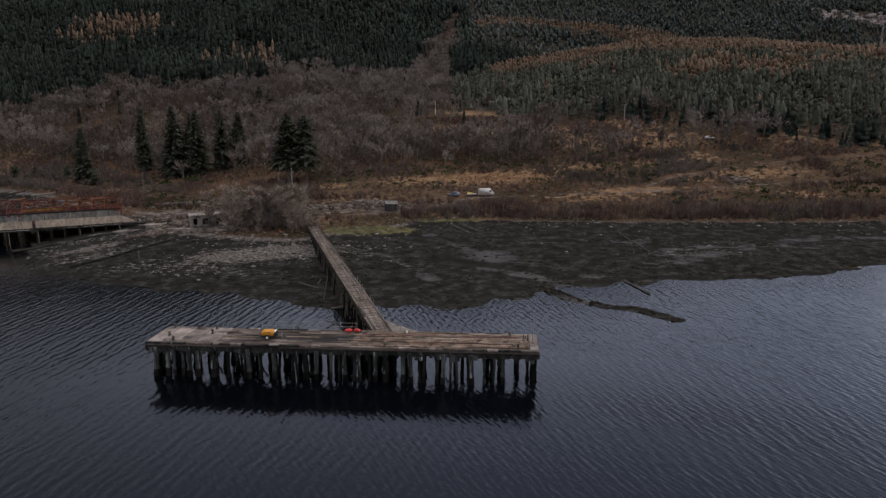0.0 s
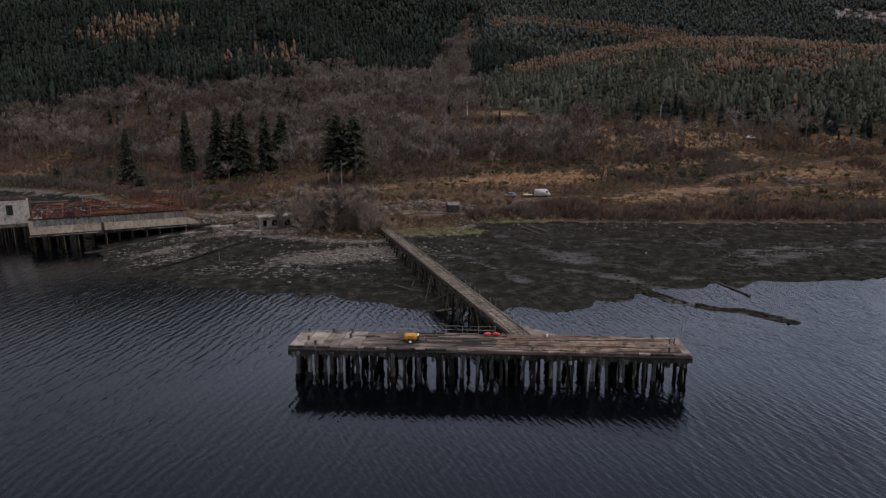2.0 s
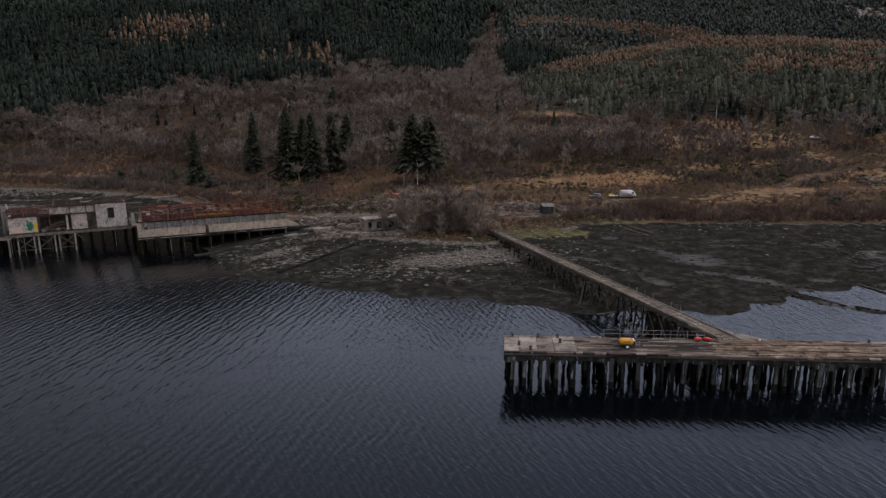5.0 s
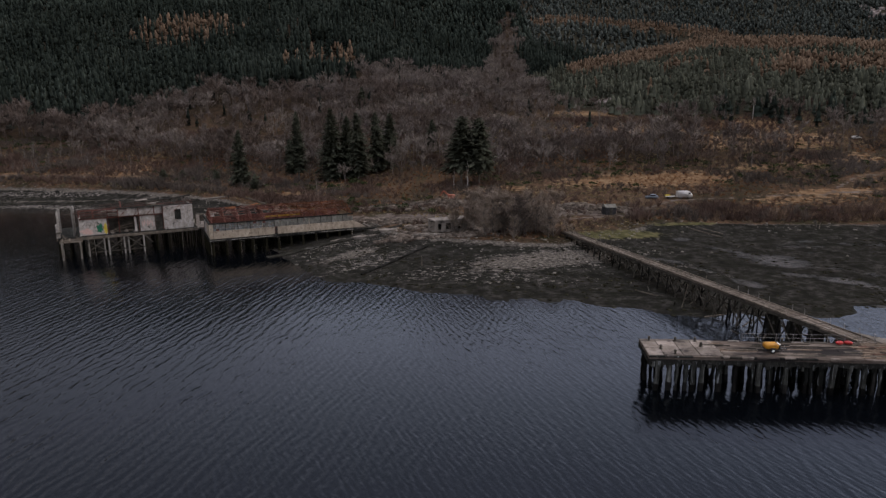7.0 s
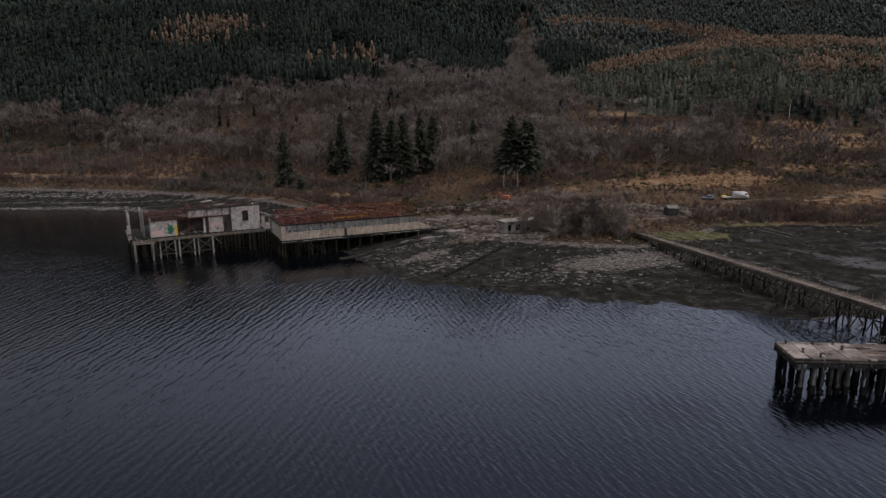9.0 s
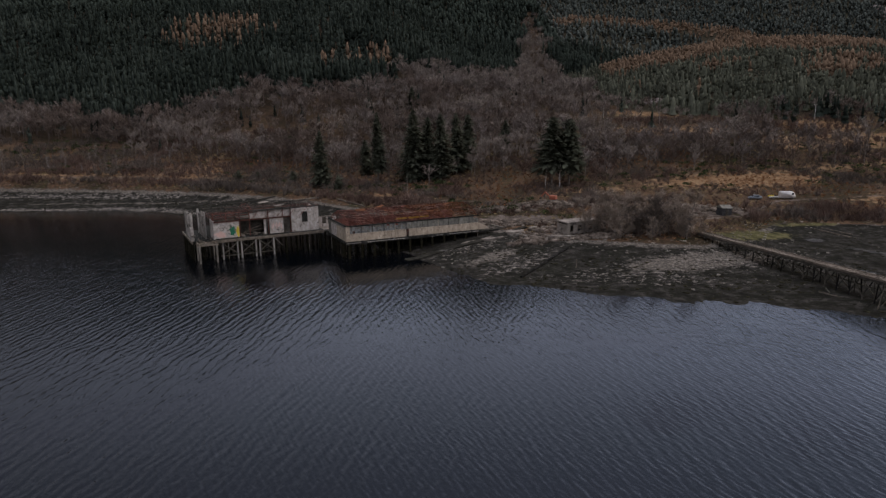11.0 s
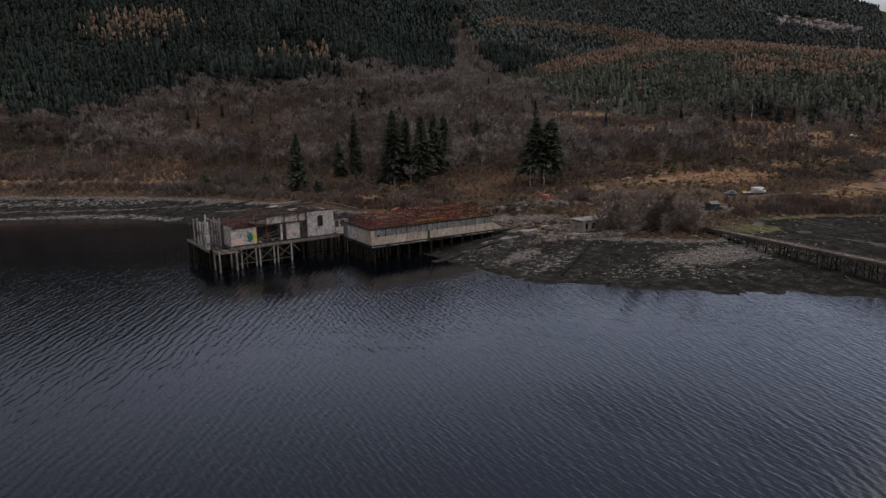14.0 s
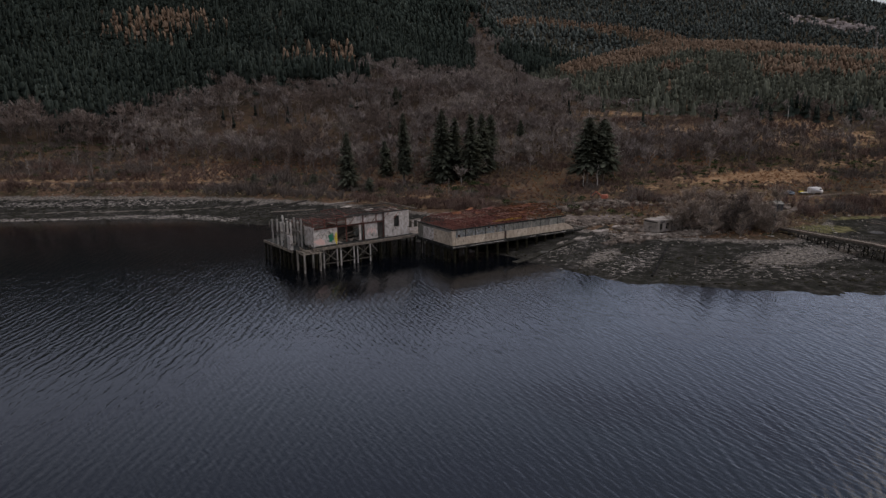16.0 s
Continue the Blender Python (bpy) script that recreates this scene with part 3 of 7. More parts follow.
def height(x, y):
    x, y = np.asarray(x, float), np.asarray(y, float)
    wob = (fbm(x, y, 16, 5) - 0.5) * 4
    ys, yb = along(SHORE, x) + wob, along(BANK, x)
    yb = np.maximum(yb, ys + 8)
    u = (y - ys) / (yb - ys)
    shore = np.where(u < 0, np.maximum(u * (yb - ys) * 0.10, -4.0), 3.0 * np.clip(u, 0, 1) ** 1.1)
    shore = shore + (fbm(x, y, 9, 11) - 0.5) * 0.35 * np.clip(u * 3 + 0.3, 0, 1) + (fbm(x, y, 5, 13) - 0.5) * 0.55 * np.exp(-((u - 0.03) / 0.10) ** 2)
    ridge = 0.24 - (gap_to(x, y, BAR) / (2.0 + (fbm(x, y, 6, 15) - 0.5) * 2.4)) ** 2 * 0.30 + (fbm(x, y, 4, 17) - 0.5) * 0.35
    shore = np.maximum(shore, np.where(x > 10, np.maximum(ridge, -4.0), -4.0))
    ea = smooth(15, 150, x)
    hill = knolls(x, y)
    fall = x - 0.885 * (y - 9.5) + 149
    far = smooth(850, 960, y)
    crest = np.interp(fall, (-400, -160, -60, 0, 150, 500), (900, 262, 212, 195, 166, 100))
    hill = hill + 70 * smooth(-330, -700, x) * smooth(900, 1300, y)
    hill = hill + 58 * np.exp(-((x - 230) / 250) ** 2) * smooth(1000, 1450, y)
    hill = np.where(far * ea > 0.01, np.minimum(hill, crest * far + hill * (1 - far)), hill)
    hill = hill + (fbm(x, y, 60, 21) - 0.5) * np.clip((y - yb) * 0.03, 0, 4.5) + (fbm(x, y, 220, 31) - 0.5) * np.clip((y - 450) * 0.05, 0, 22) * (1 - ea * 0.85)
    land = np.maximum(hill, 3.0)
    k = smooth(0.75, 1.25, u)
    return shore * (1 - k) + np.maximum(land, shore) * k


def ground_at(x, y):
    return float(height(np.array([x]), np.array([y]))[0])


def steps(*spans):
    out = []
    for a, b, s in spans:
        out.append(np.arange(a, b, s))
    return np.concatenate(out)


def blob(x, y, cx, cy, rx, ry, turn=0.0):
    """1 inside an ellipse, falling to 0 at its rim."""
    c, s = math.cos(radians(turn)), math.sin(radians(turn))
    u, v = ((x - cx) * c + (y - cy) * s) / rx, (-(x - cx) * s + (y - cy) * c) / ry
    return np.clip(1.5 - np.hypot(u, v), 0, 1)


def line_cover(x, y, pts, w):
    return np.clip(1.5 - gap_to(x, y, pts) / w, 0, 1)


TRACKS = (((-140, 232), (-105, 205), (-84, 194), (-62, 188), (-38, 186), (-12, 192), (10, 213), (40, 217), (90, 222), (160, 232), (320, 262)),
          ((-420, 330), (-300, 300), (-200, 288), (-140, 256), (-110, 232), (-80, 222)),
          ((60, 216), (85, 240), (140, 262), (300, 300)))


WOOD_EDGE = ((-900, 420), (-400, 400), (-330, 396), (-276, 396), (-250, 420), (-225, 444), (-170, 486), (-90, 520), (-45, 556), (-26, 620), (-14, 700), (20, 720))
EAST_EDGE = ((4, 455), (20, 412), (40, 388), (70, 372), (110, 350), (180, 308), (300, 285), (900, 400))


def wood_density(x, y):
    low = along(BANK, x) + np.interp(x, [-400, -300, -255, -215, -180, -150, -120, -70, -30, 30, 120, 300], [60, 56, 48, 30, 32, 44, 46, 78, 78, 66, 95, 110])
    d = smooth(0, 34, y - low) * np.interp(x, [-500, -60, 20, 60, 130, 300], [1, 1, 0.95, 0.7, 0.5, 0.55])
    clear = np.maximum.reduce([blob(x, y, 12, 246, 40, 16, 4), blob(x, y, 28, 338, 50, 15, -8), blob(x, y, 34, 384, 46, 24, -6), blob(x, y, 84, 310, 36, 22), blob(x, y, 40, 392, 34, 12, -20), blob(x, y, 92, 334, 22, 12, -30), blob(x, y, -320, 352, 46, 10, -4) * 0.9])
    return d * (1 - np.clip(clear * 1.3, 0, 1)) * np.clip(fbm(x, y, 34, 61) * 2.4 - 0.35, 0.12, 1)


def build_ground():
    xs = steps((-2600, -900, 60), (-900, -480, 14), (-480, -330, 5), (-330, 260, 1.6), (260, 420, 5), (420, 1100, 14), (1100, 2601, 60))
    ys = steps((60, 100, 8), (100, 215, 1.3), (215, 320, 2.6), (320, 480, 5), (480, 1000, 9), (1000, 2700, 40))
    gx, gy = np.meshgrid(xs, ys)
    x, y = gx.ravel(), gy.ravel()
    z = height(x, y)
    nx, ny = len(xs), len(ys)
    i = (np.arange(ny - 1)[:, None] * nx + np.arange(nx - 1)[None, :]).ravel()
    tris = np.concatenate([np.stack([i, i + 1, i + nx + 1], 1), np.stack([i, i + nx + 1, i + nx], 1)])
    me = raw_mesh("ground", np.stack([x, y, z], 1), tris, GROUND)
    me.shade_smooth()
    yb, ys_ = along(BANK, x), along(SHORE, x)
    u = (y - ys_) / np.maximum(yb - ys_, 8)
    cover = {
        "land": np.clip((y - yb) / 8 + 0.45, 0, 1),
        "shingle": np.maximum.reduce([np.clip((u - np.where(x > -10, 0.9, 0.84)) * 5, 0, 0.9), blob(x, y, -42, 147, 24, 7, 12) * 0.62, blob(x, y, -88, 158, 12, 4, 40) * 0.6, blob(x, y, -225, 264, 80, 2.0, -6) * 0.6]),
        "sand": np.maximum.reduce([line_cover(x, y, ((-24, 153), (-12, 145), (-6, 135), (-2, 128)), 2.0) * 0.48, line_cover(x, y, ((-4, 168), (3, 156), (11, 146), (18, 142), (26, 136), (36, 128), (46, 126)), 2.6) * 0.46,
                                   blob(x, y, 12, 146, 11, 5, -25) * 0.55, line_cover(x, y, ((8, 136), (19, 130), (27, 120), (38, 113)), 2.2) * 0.6, blob(x, y, 18, 112, 12, 5, 0) * 0.7, blob(x, y, 42, 119, 14, 5, 30) * 0.75,
                                   blob(x, y, 62, 150, 24, 9, 20) * 0.42, blob(x, y, 100, 160, 40, 6, 12) * 0.4, blob(x, y, 34, 160, 22, 8) * 0.35]),
        "pale": np.maximum.reduce([blob(x, y, -42, 147, 30, 9, 14) * 0.5, blob(x, y, -82, 152, 16, 5, 42) * 0.55, blob(x, y, -58, 137, 26, 6, -12) * 0.42, line_cover(x, y, ((-300, 264), (-262, 257), (-228, 256), (-205, 251), (-188, 241)), 3.0) * 0.68, blob(x, y, -240, 275, 90, 3, -8) * 0.6,
                                   line_cover(x, y, ((-30, 152), (-14, 146), (-6, 135)), 2.0) * 0.4, blob(x, y, 66, 152, 26, 9, 15) * 0.36, blob(x, y, -92, 168, 16, 4, 32) * 0.45]),
        "straw": np.maximum.reduce([blob(x, y, 12, 246, 34, 11, 4), blob(x, y, 38, 396, 40, 12, -8), blob(x, y, 28, 338, 44, 10, -8), blob(x, y, 40, 394, 30, 9, -20), blob(x, y, 92, 334, 18, 8, -30), blob(x, y, 101, 308, 16, 6), blob(x, y, 84, 316, 16, 6), blob(x, y, 92, 296, 18, 6), blob(x, y, 66, 222, 16, 4) * 0.9,
                                    blob(x, y, 110, 240, 30, 8, 10) * 0.75, blob(x, y, 55, 262, 24, 6, 10) * 0.6, blob(x, y, -170, 283, 40, 5, -8) * 0.45, blob(x, y, -120, 246, 16, 5) * 0.8, blob(x, y, -48, 236, 16, 5) * 0.8,
                                    blob(x, y, -260, 300, 60, 5, -6) * 0.5, blob(x, y, -30, 158, 10, 4) * 0.6, np.clip(fbm(x, y, 30, 77) * 2.6 - 1.25, 0, 0.62) * smooth(186, 215, y) * smooth(400, 330, y)]) * smooth(2, 9, y - yb),
        "litter_shade": np.where((x > 6), smooth(-12, 6, y - along(EAST_EDGE, x)), smooth(-15, 8, y - along(WOOD_EDGE, x))) * (np.abs(x + 10 - (y - 480) * 0.07) > 13),
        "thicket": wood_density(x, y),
        "moss": np.maximum(blob(x, y, -20, 170, 13, 4.2, 12) * 1.0, blob(x, y, 2, 183, 12, 2.2) * 0.7),
        "path": np.maximum.reduce([line_cover(x, y, t, 1.1) * 0.62 for t in TRACKS] + [blob(x, y, -82, 192, 22, 7, 8) * 0.8, blob(x, y, -22, 196, 14, 5) * 0.72, blob(x, y, -95, 214, 18, 6) * 0.5]),
    }
    for name, values in cover.items():
        me.attributes.new(name, "FLOAT", "POINT").data.foreach_set("value", values.astype(np.float32))
    tagged(new("ground", me), "dark tidal mudflat rising to brown winter moorland and hills", "ground", kind="structure")


build_ground()
bm = bmesh.new()
bmesh.ops.create_grid(bm, x_segments=8, y_segments=8, size=4200, matrix=Matrix.Translation((0, 0, 0)))
tagged(part("water", bm, WATER), "dark blue-grey rippled loch water at low tide", "water", kind="structure")


# ---- woods and scrub ----
def tpl(points, faces):
    return np.array(points, float), np.array(faces, int)


def conifer_shape(rng, sides, tiers, slim):
    """A unit-high conifer: skirts of drooping boughs, one above the other, in one jagged skin."""
    pts, fc = [], []
    rows = []
    for k in range(tiers):
        f = k / tiers
        z = 0.06 + 0.90 * f
        r = slim * (1 - f) ** 0.85 * rng.uniform(0.85, 1.12)
        rows += [(z, r, 0.28), (z + 0.55 / tiers, r * 0.70, 0.18)]
    for z, r, jit in rows:
        ph = rng.uniform(0, 6.3)
        for s in range(sides):
            a = ph + 6.2832 * s / sides
            rr = r * (1 + rng.uniform(-jit, jit))
            pts.append((math.cos(a) * rr, math.sin(a) * rr, z + rng.uniform(-0.03, 0.03)))
    pts.append((0, 0, 1.0))
    tip = len(pts) - 1
    for k in range(len(rows) - 1):
        for s in range(sides):
            a, b = k * sides + s, k * sides + (s + 1) % sides
            fc += [(a, b, b + sides), (a, b + sides, a + sides)]
    k = len(rows) - 1
    for s in range(sides):
        fc.append((k * sides + s, k * sides + (s + 1) % sides, tip))
    return tpl(pts, fc)


def sliver(pts, fc, p, q, w, rng, out=None):
    """One thin twig, a long triangle from p to q, its flat side turned outwards where that is given."""
    p, q = np.array(p, float), np.array(q, float)
    side = np.cross(q - p, rng.normal(size=3) if out is None else np.array(out, float) + rng.normal(0, 0.25, 3))
    side = side / (np.linalg.norm(side) + 1e-9) * w
    n = len(pts)
    pts += [tuple(p - side), tuple(p + side), tuple(q)]
    fc.append((n, n + 1, n + 2))


def bare_shape(rng, twigs, spread, trunk=0.012, low=0.25):
    """A unit-high leafless tree: tapered trunk, rising limbs, and a haze of twigs."""
    pts, fc = [], []
    for k in range(3):
        sliver(pts, fc, (rng.normal(0, 0.004), rng.normal(0, 0.004), 0), (rng.normal(0, 0.02), rng.normal(0, 0.02), 0.85), trunk, rng)
    limbs = []
    for k in range(12):
        a, z0 = rng.uniform(0, 6.28), rng.uniform(low, 0.5)
        f = rng.uniform(0.1, 1.0) ** 0.6
        q = (math.cos(a) * spread * f, math.sin(a) * spread * f, 0.48 + 0.44 * math.sqrt(1.02 - f * f) + rng.normal(0, 0.03))
        sliver(pts, fc, (0, 0, z0), q, trunk * 0.5, rng)
        limbs.append(((0, 0, z0), q))
    for k in range(twigs):
        p, q = limbs[rng.integers(len(limbs))]
        f = rng.uniform(0.55, 1.0)
        b = [p[i] + (q[i] - p[i]) * f for i in range(3)]
        a, el = rng.uniform(0, 6.28), rng.uniform(0.35, 1.45)
        ln = rng.uniform(0.06, 0.18)
        e = (b[0] + math.cos(a) * math.cos(el) * ln, b[1] + math.sin(a) * math.cos(el) * ln, b[2] + math.sin(el) * ln)
        sliver(pts, fc, b, e, rng.uniform(0.006, 0.013), rng, (b[0] / spread, b[1] / spread, (b[2] - 0.45) * 2.2))
    return tpl(pts, fc)


def shrub_shape(rng, stems, spread):
    """A unit-high leafless bush: a fan of stems from the root, forked once."""
    pts, fc = [], []
    for k in range(stems):
        a, r = rng.uniform(0, 6.28), spread * rng.uniform(0.1, 1) ** 0.7
        top = rng.uniform(0.55, 1.0)
        q = (math.cos(a) * r, math.sin(a) * r, top * (1 - 0.3 * (r / spread) ** 2))
        base = (math.cos(a) * r * 0.25, math.sin(a) * r * 0.25, -0.03)
        sliver(pts, fc, base, q, 0.03, rng)
        mid = [base[i] + (q[i] - base[i]) * rng.uniform(0.3, 0.7) for i in range(3)]
        sliver(pts, fc, mid, (q[0] + rng.normal(0, 0.16), q[1] + rng.normal(0, 0.16), q[2] * rng.uniform(0.7, 1.05)), 0.024, rng)
    return tpl(pts, fc)


def leafy_shape(rng, leaves, spread):
    """A unit-high evergreen bush: clumps of small sprays over an uneven dome."""
    pts, fc = [], []
    lumps = [(rng.uniform(-0.5, 0.5) * spread, rng.uniform(-0.5, 0.5) * spread, rng.uniform(0.3, 0.6), rng.uniform(0.25, 0.42)) for _ in range(4)]
    for k in range(leaves):
        cx, cy, cz, r = lumps[rng.integers(4)]
        d = rng.normal(size=3)
        d[2] = abs(d[2]) * 0.9
        d = d / np.linalg.norm(d)
        p = np.array((cx, cy, cz)) + d * r * rng.uniform(0.7, 1.05)
        t1 = np.cross(d, rng.normal(size=3))
        t1 = t1 / np.linalg.norm(t1) * rng.uniform(0.07, 0.15)
        t2 = np.cross(d, t1) * rng.uniform(0.5, 1.0)
        n = len(pts)
        pts += [tuple(p - t1), tuple(p + t1), tuple(p + t2 + d * 0.08), tuple(p - t2 * 0.7 - d * 0.05)]
        fc += [(n, n + 1, n + 2), (n, n + 3, n + 1)]
    return tpl(pts, fc)


def tuft_shape(rng, blades):
    pts, fc = [], []
    for k in range(blades):
        a, r = rng.uniform(0, 6.28), rng.uniform(0.2, 0.9)
        sliver(pts, fc, (math.cos(a) * r * 0.3, math.sin(a) * r * 0.3, -0.05), (math.cos(a) * r, math.sin(a) * r, rng.uniform(0.5, 1.0)), 0.11, rng)
    return tpl(pts, fc)


def stone_shape(rng):
    pts = [(sx * rng.uniform(0.6, 1), sy * rng.uniform(0.6, 1), sz * rng.uniform(0.5, 1) * 0.6) for sz in (-1, 1) for sy in (-1, 1) for sx in (-1, 1)]
    q = ((0, 2, 3, 1), (4, 5, 7, 6), (0, 1, 5, 4), (2, 6, 7, 3), (0, 4, 6, 2), (1, 3, 7, 5))
    return tpl(pts, [t for a, b, c, d in q for t in ((a, b, c), (a, c, d))])


def scatter(name, shapes, x, y, size, wide, mat, label, category, rng, sink=0.1, tilt=0.0, lift=None):
    """Joins one copy of a random shape at each place into one mesh that stands on the ground."""
    n = len(x)
    z = height(x, y) - sink if lift is None else lift
    which, yaw = rng.integers(0, len(shapes), n), rng.uniform(0, 6.2832, n)
    va, fa, base = [], [], 0
    for k, (pv, pf) in enumerate(shapes):
        s = np.nonzero(which == k)[0]
        if not len(s):
            continue
        c, sn = np.cos(yaw[s])[:, None], np.sin(yaw[s])[:, None]
        px, py, pz = pv[:, 0] * wide[s][:, None], pv[:, 1] * wide[s][:, None], pv[:, 2] * size[s][:, None]
        lx, ly = (rng.normal(0, tilt, len(s))[:, None], rng.normal(0, tilt, len(s))[:, None]) if tilt else (0, 0)
        v = np.stack([x[s][:, None] + px * c - py * sn + pz * lx, y[s][:, None] + px * sn + py * c + pz * ly, z[s][:, None] + pz], 2)
        f = pf[None] + (np.arange(len(s)) * len(pv))[:, None, None] + base
        va.append(v.reshape(-1, 3))
        fa.append(f.reshape(-1, 3))
        base += len(s) * len(pv)
    me = raw_mesh(name, np.concatenate(va), np.concatenate(fa), mat)
    return tagged(new(name, me), label, category, kind="stuff")


def jittered(x0, x1, y0, y1, gap, rng):
    gx, gy = np.meshgrid(np.arange(x0, x1, gap), np.arange(y0, y1, gap))
    x, y = gx.ravel().astype(float), gy.ravel().astype(float)
    return x + rng.uniform(-0.5, 0.5, len(x)) * gap, y + rng.uniform(-0.5, 0.5, len(y)) * gap


def in_view(x, y):
    """What the walk can ever see: between the outer sight lines of its two ends."""
    return (x > -149 - (y - 9) * 0.60 - 30) & (x < 0 + y * 0.70 + 40)



def is_forest(x, y):
    west = (x < 6) & (y > along(WOOD_EDGE, x) + (fbm(x, y, 58, 41) - 0.5) * 170)
    east = (x >= 6) & (y > along(EAST_EDGE, x) + (fbm(x, y, 34, 43) - 0.5) * 62)
    gully = (np.abs(x - (-10 + (y - 480) * 0.07)) < 13 - (y - 480) * 0.022 + (fbm(x, y, 20, 45) - 0.5) * 24) & (y < 860)
    return (west | east) & ~gully


def is_larch(x, y):
    v = np.maximum.reduce([blob(x, y, -297, 622, 46, 34, 0) * 1.2, blob(x, y, -180, 545, 13, 20) * 1.15, blob(x, y, -150, 552, 15, 26) * 1.15, blob(x, y, -120, 905, 40, 14),
                           (x > 38) * (x < 285) * np.clip(1.6 - np.abs(y - 790) / 22, 0, 1), (x > 40) * np.clip(1.5 - np.abs(y - along(CREST_Y, x) + 6 + x * 0.12) / (14 + x * 0.27), 0, 1) * 1.3,
                           blob(x, y, 200, 470, 40, 24, -8) * 1.1, blob(x, y, 262, 500, 34, 16) * 0.9, blob(x, y, 118, 520, 22, 12) * 0.8, blob(x, y, 370, 520, 60, 28) * 0.9, blob(x, y, 160, 448, 22, 12) * 0.9, blob(x, y, 222, 512, 40, 14) * 0.95, blob(x, y, 216, 430, 24, 11) * 0.9,
                           blob(x, y, 326, 580, 74, 30) * 1.1])
    return v + (fbm(x, y, 30, 47) - 0.5) * 0.9 + (fbm(x, y, 6, 48) - 0.5) * 0.5 > 0.52


rng = np.random.default_rng(3)
FAR_CON = [conifer_shape(rng, 5, 3, 0.17) for _ in range(5)]
CON = [conifer_shape(rng, 6, 4, 0.19) for _ in range(8)]
BARE = [bare_shape(rng, 290, 0.37) for _ in range(7)]
LARCHES = [conifer_shape(rng, 5, 3, 0.2) for _ in range(8)]
DISTANT = [conifer_shape(rng, 5, 2, 0.17) for _ in range(6)]

# dark plantation on the slopes
x, y = jittered(-620, 900, 320, 1180, 4.9, rng)
keep = is_forest(x, y) & in_view(x, y) & (rng.uniform(size=len(x)) < 0.93) & (blob(x, y, 592, 952, 62, 26, -17) + (fbm(x, y, 30, 133) - 0.5) * 1.4 < 0.62) & (blob(x, y, 36, 428, 11, 8) < 0.6)
x, y = x[keep], y[keep]
old = (x < 6) | (y > along(CREST_Y, x) + 25)
x, y = x[old], y[old]
lar = is_larch(x, y) & (rng.uniform(size=len(x)) < np.where(y < 700, 0.74, 1.0))
near = (~lar) & (y < 700)
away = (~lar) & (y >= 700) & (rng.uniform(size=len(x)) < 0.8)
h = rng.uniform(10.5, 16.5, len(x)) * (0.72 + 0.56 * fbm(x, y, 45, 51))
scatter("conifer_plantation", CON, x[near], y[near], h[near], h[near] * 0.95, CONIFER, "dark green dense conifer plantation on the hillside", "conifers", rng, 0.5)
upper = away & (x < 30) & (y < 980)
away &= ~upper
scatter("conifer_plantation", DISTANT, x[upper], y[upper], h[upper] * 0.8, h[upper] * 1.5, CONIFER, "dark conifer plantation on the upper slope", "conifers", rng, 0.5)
scatter("conifer_plantation", DISTANT, x[away], y[away], h[away] * 0.56, h[away] * 1.2, HAZED_NEEDLES, "dark far conifer forest on the high slopes, paled as by haze", "conifers", rng, 0.5)
lar &= rng.uniform(size=len(x)) < 0.66
hl = rng.uniform(9, 16, len(x)) * np.where(y > 700, 0.62, 1.0)
scatter("larch_stand", LARCHES, x[lar], y[lar], hl[lar], hl[lar] * 1.2, LARCH, "leafless orange-brown larch stands among the conifers", "larches", rng, 0.4)

# younger, closer-set plantation on the near hill
x, y = jittered(6, 700, 320, 742, 3.9, rng)
keep = (y <= along(CREST_Y, x) + 25) & (blob(x, y, 36, 428, 13, 9) < 0.6) & is_forest(x, y) & in_view(x, y) & (rng.uniform(size=len(x)) < 0.96)
x, y = x[keep], y[keep]
lar = is_larch(x, y) ^ (rng.uniform(size=len(x)) < 0.010)
h2 = rng.uniform(3.5, 9.5, len(x)) * (0.35 + 1.3 * fbm(x, y, 18, 53))
scatter("young_plantation", FAR_CON, x[~lar], y[~lar], h2[~lar], h2[~lar] * 1.5, PINE, "younger mixed green conifer plantation on the near hill", "conifers", rng, 0.4)
h2 = np.where(lar & (y > along(CREST_Y, x) - 60), rng.uniform(5.0, 8.0, len(x)), h2)
scatter("larch_stand", LARCHES, x[lar], y[lar], h2[lar], h2[lar] * 1.5, LARCH, "young leafless orange-brown larches on the near hill", "larches", rng, 0.4)


# leafless broadleaved woods between the shore and the plantation
x, y = jittered(-620, 330, 215, 820, 5.2, rng)
keep = (~is_forest(x, y)) & in_view(x, y) & (rng.uniform(size=len(x)) < wood_density(x, y) * 0.95)
x, y = x[keep], y[keep]
kind = fbm(x, y, 26, 71) + rng.normal(0, 0.07, len(x)) + 0.07 * blob(x, y, -20, 480, 60, 170) - 0.10 * smooth(345, 295, y) * smooth(-40, -110, x)
hb = rng.uniform(5.0, 14.0, len(x)) * (0.35 + 1.3 * fbm(x, y, 26, 73)) * np.where(y > 470, 0.9, 1.0)
for name, mat_, sel, label in (("bare_woodland", ALDER_LIFTED, (kind > 0.42) & (kind <= 0.54), "leafless grey-brown birch and alder woodland"),
                               ("pale_woodland", BIRCH_LIFTED, kind > 0.54, "leafless pale grey birch thicket"),
                               ("reddish_woodland", OAK_LIFTED, kind <= 0.42, "leafless reddish-brown woodland")):
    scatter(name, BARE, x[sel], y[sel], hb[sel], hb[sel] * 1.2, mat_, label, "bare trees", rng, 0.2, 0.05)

# odd conifers that stand among the bare trees
x, y = jittered(-500, 300, 250, 470, 15, rng)
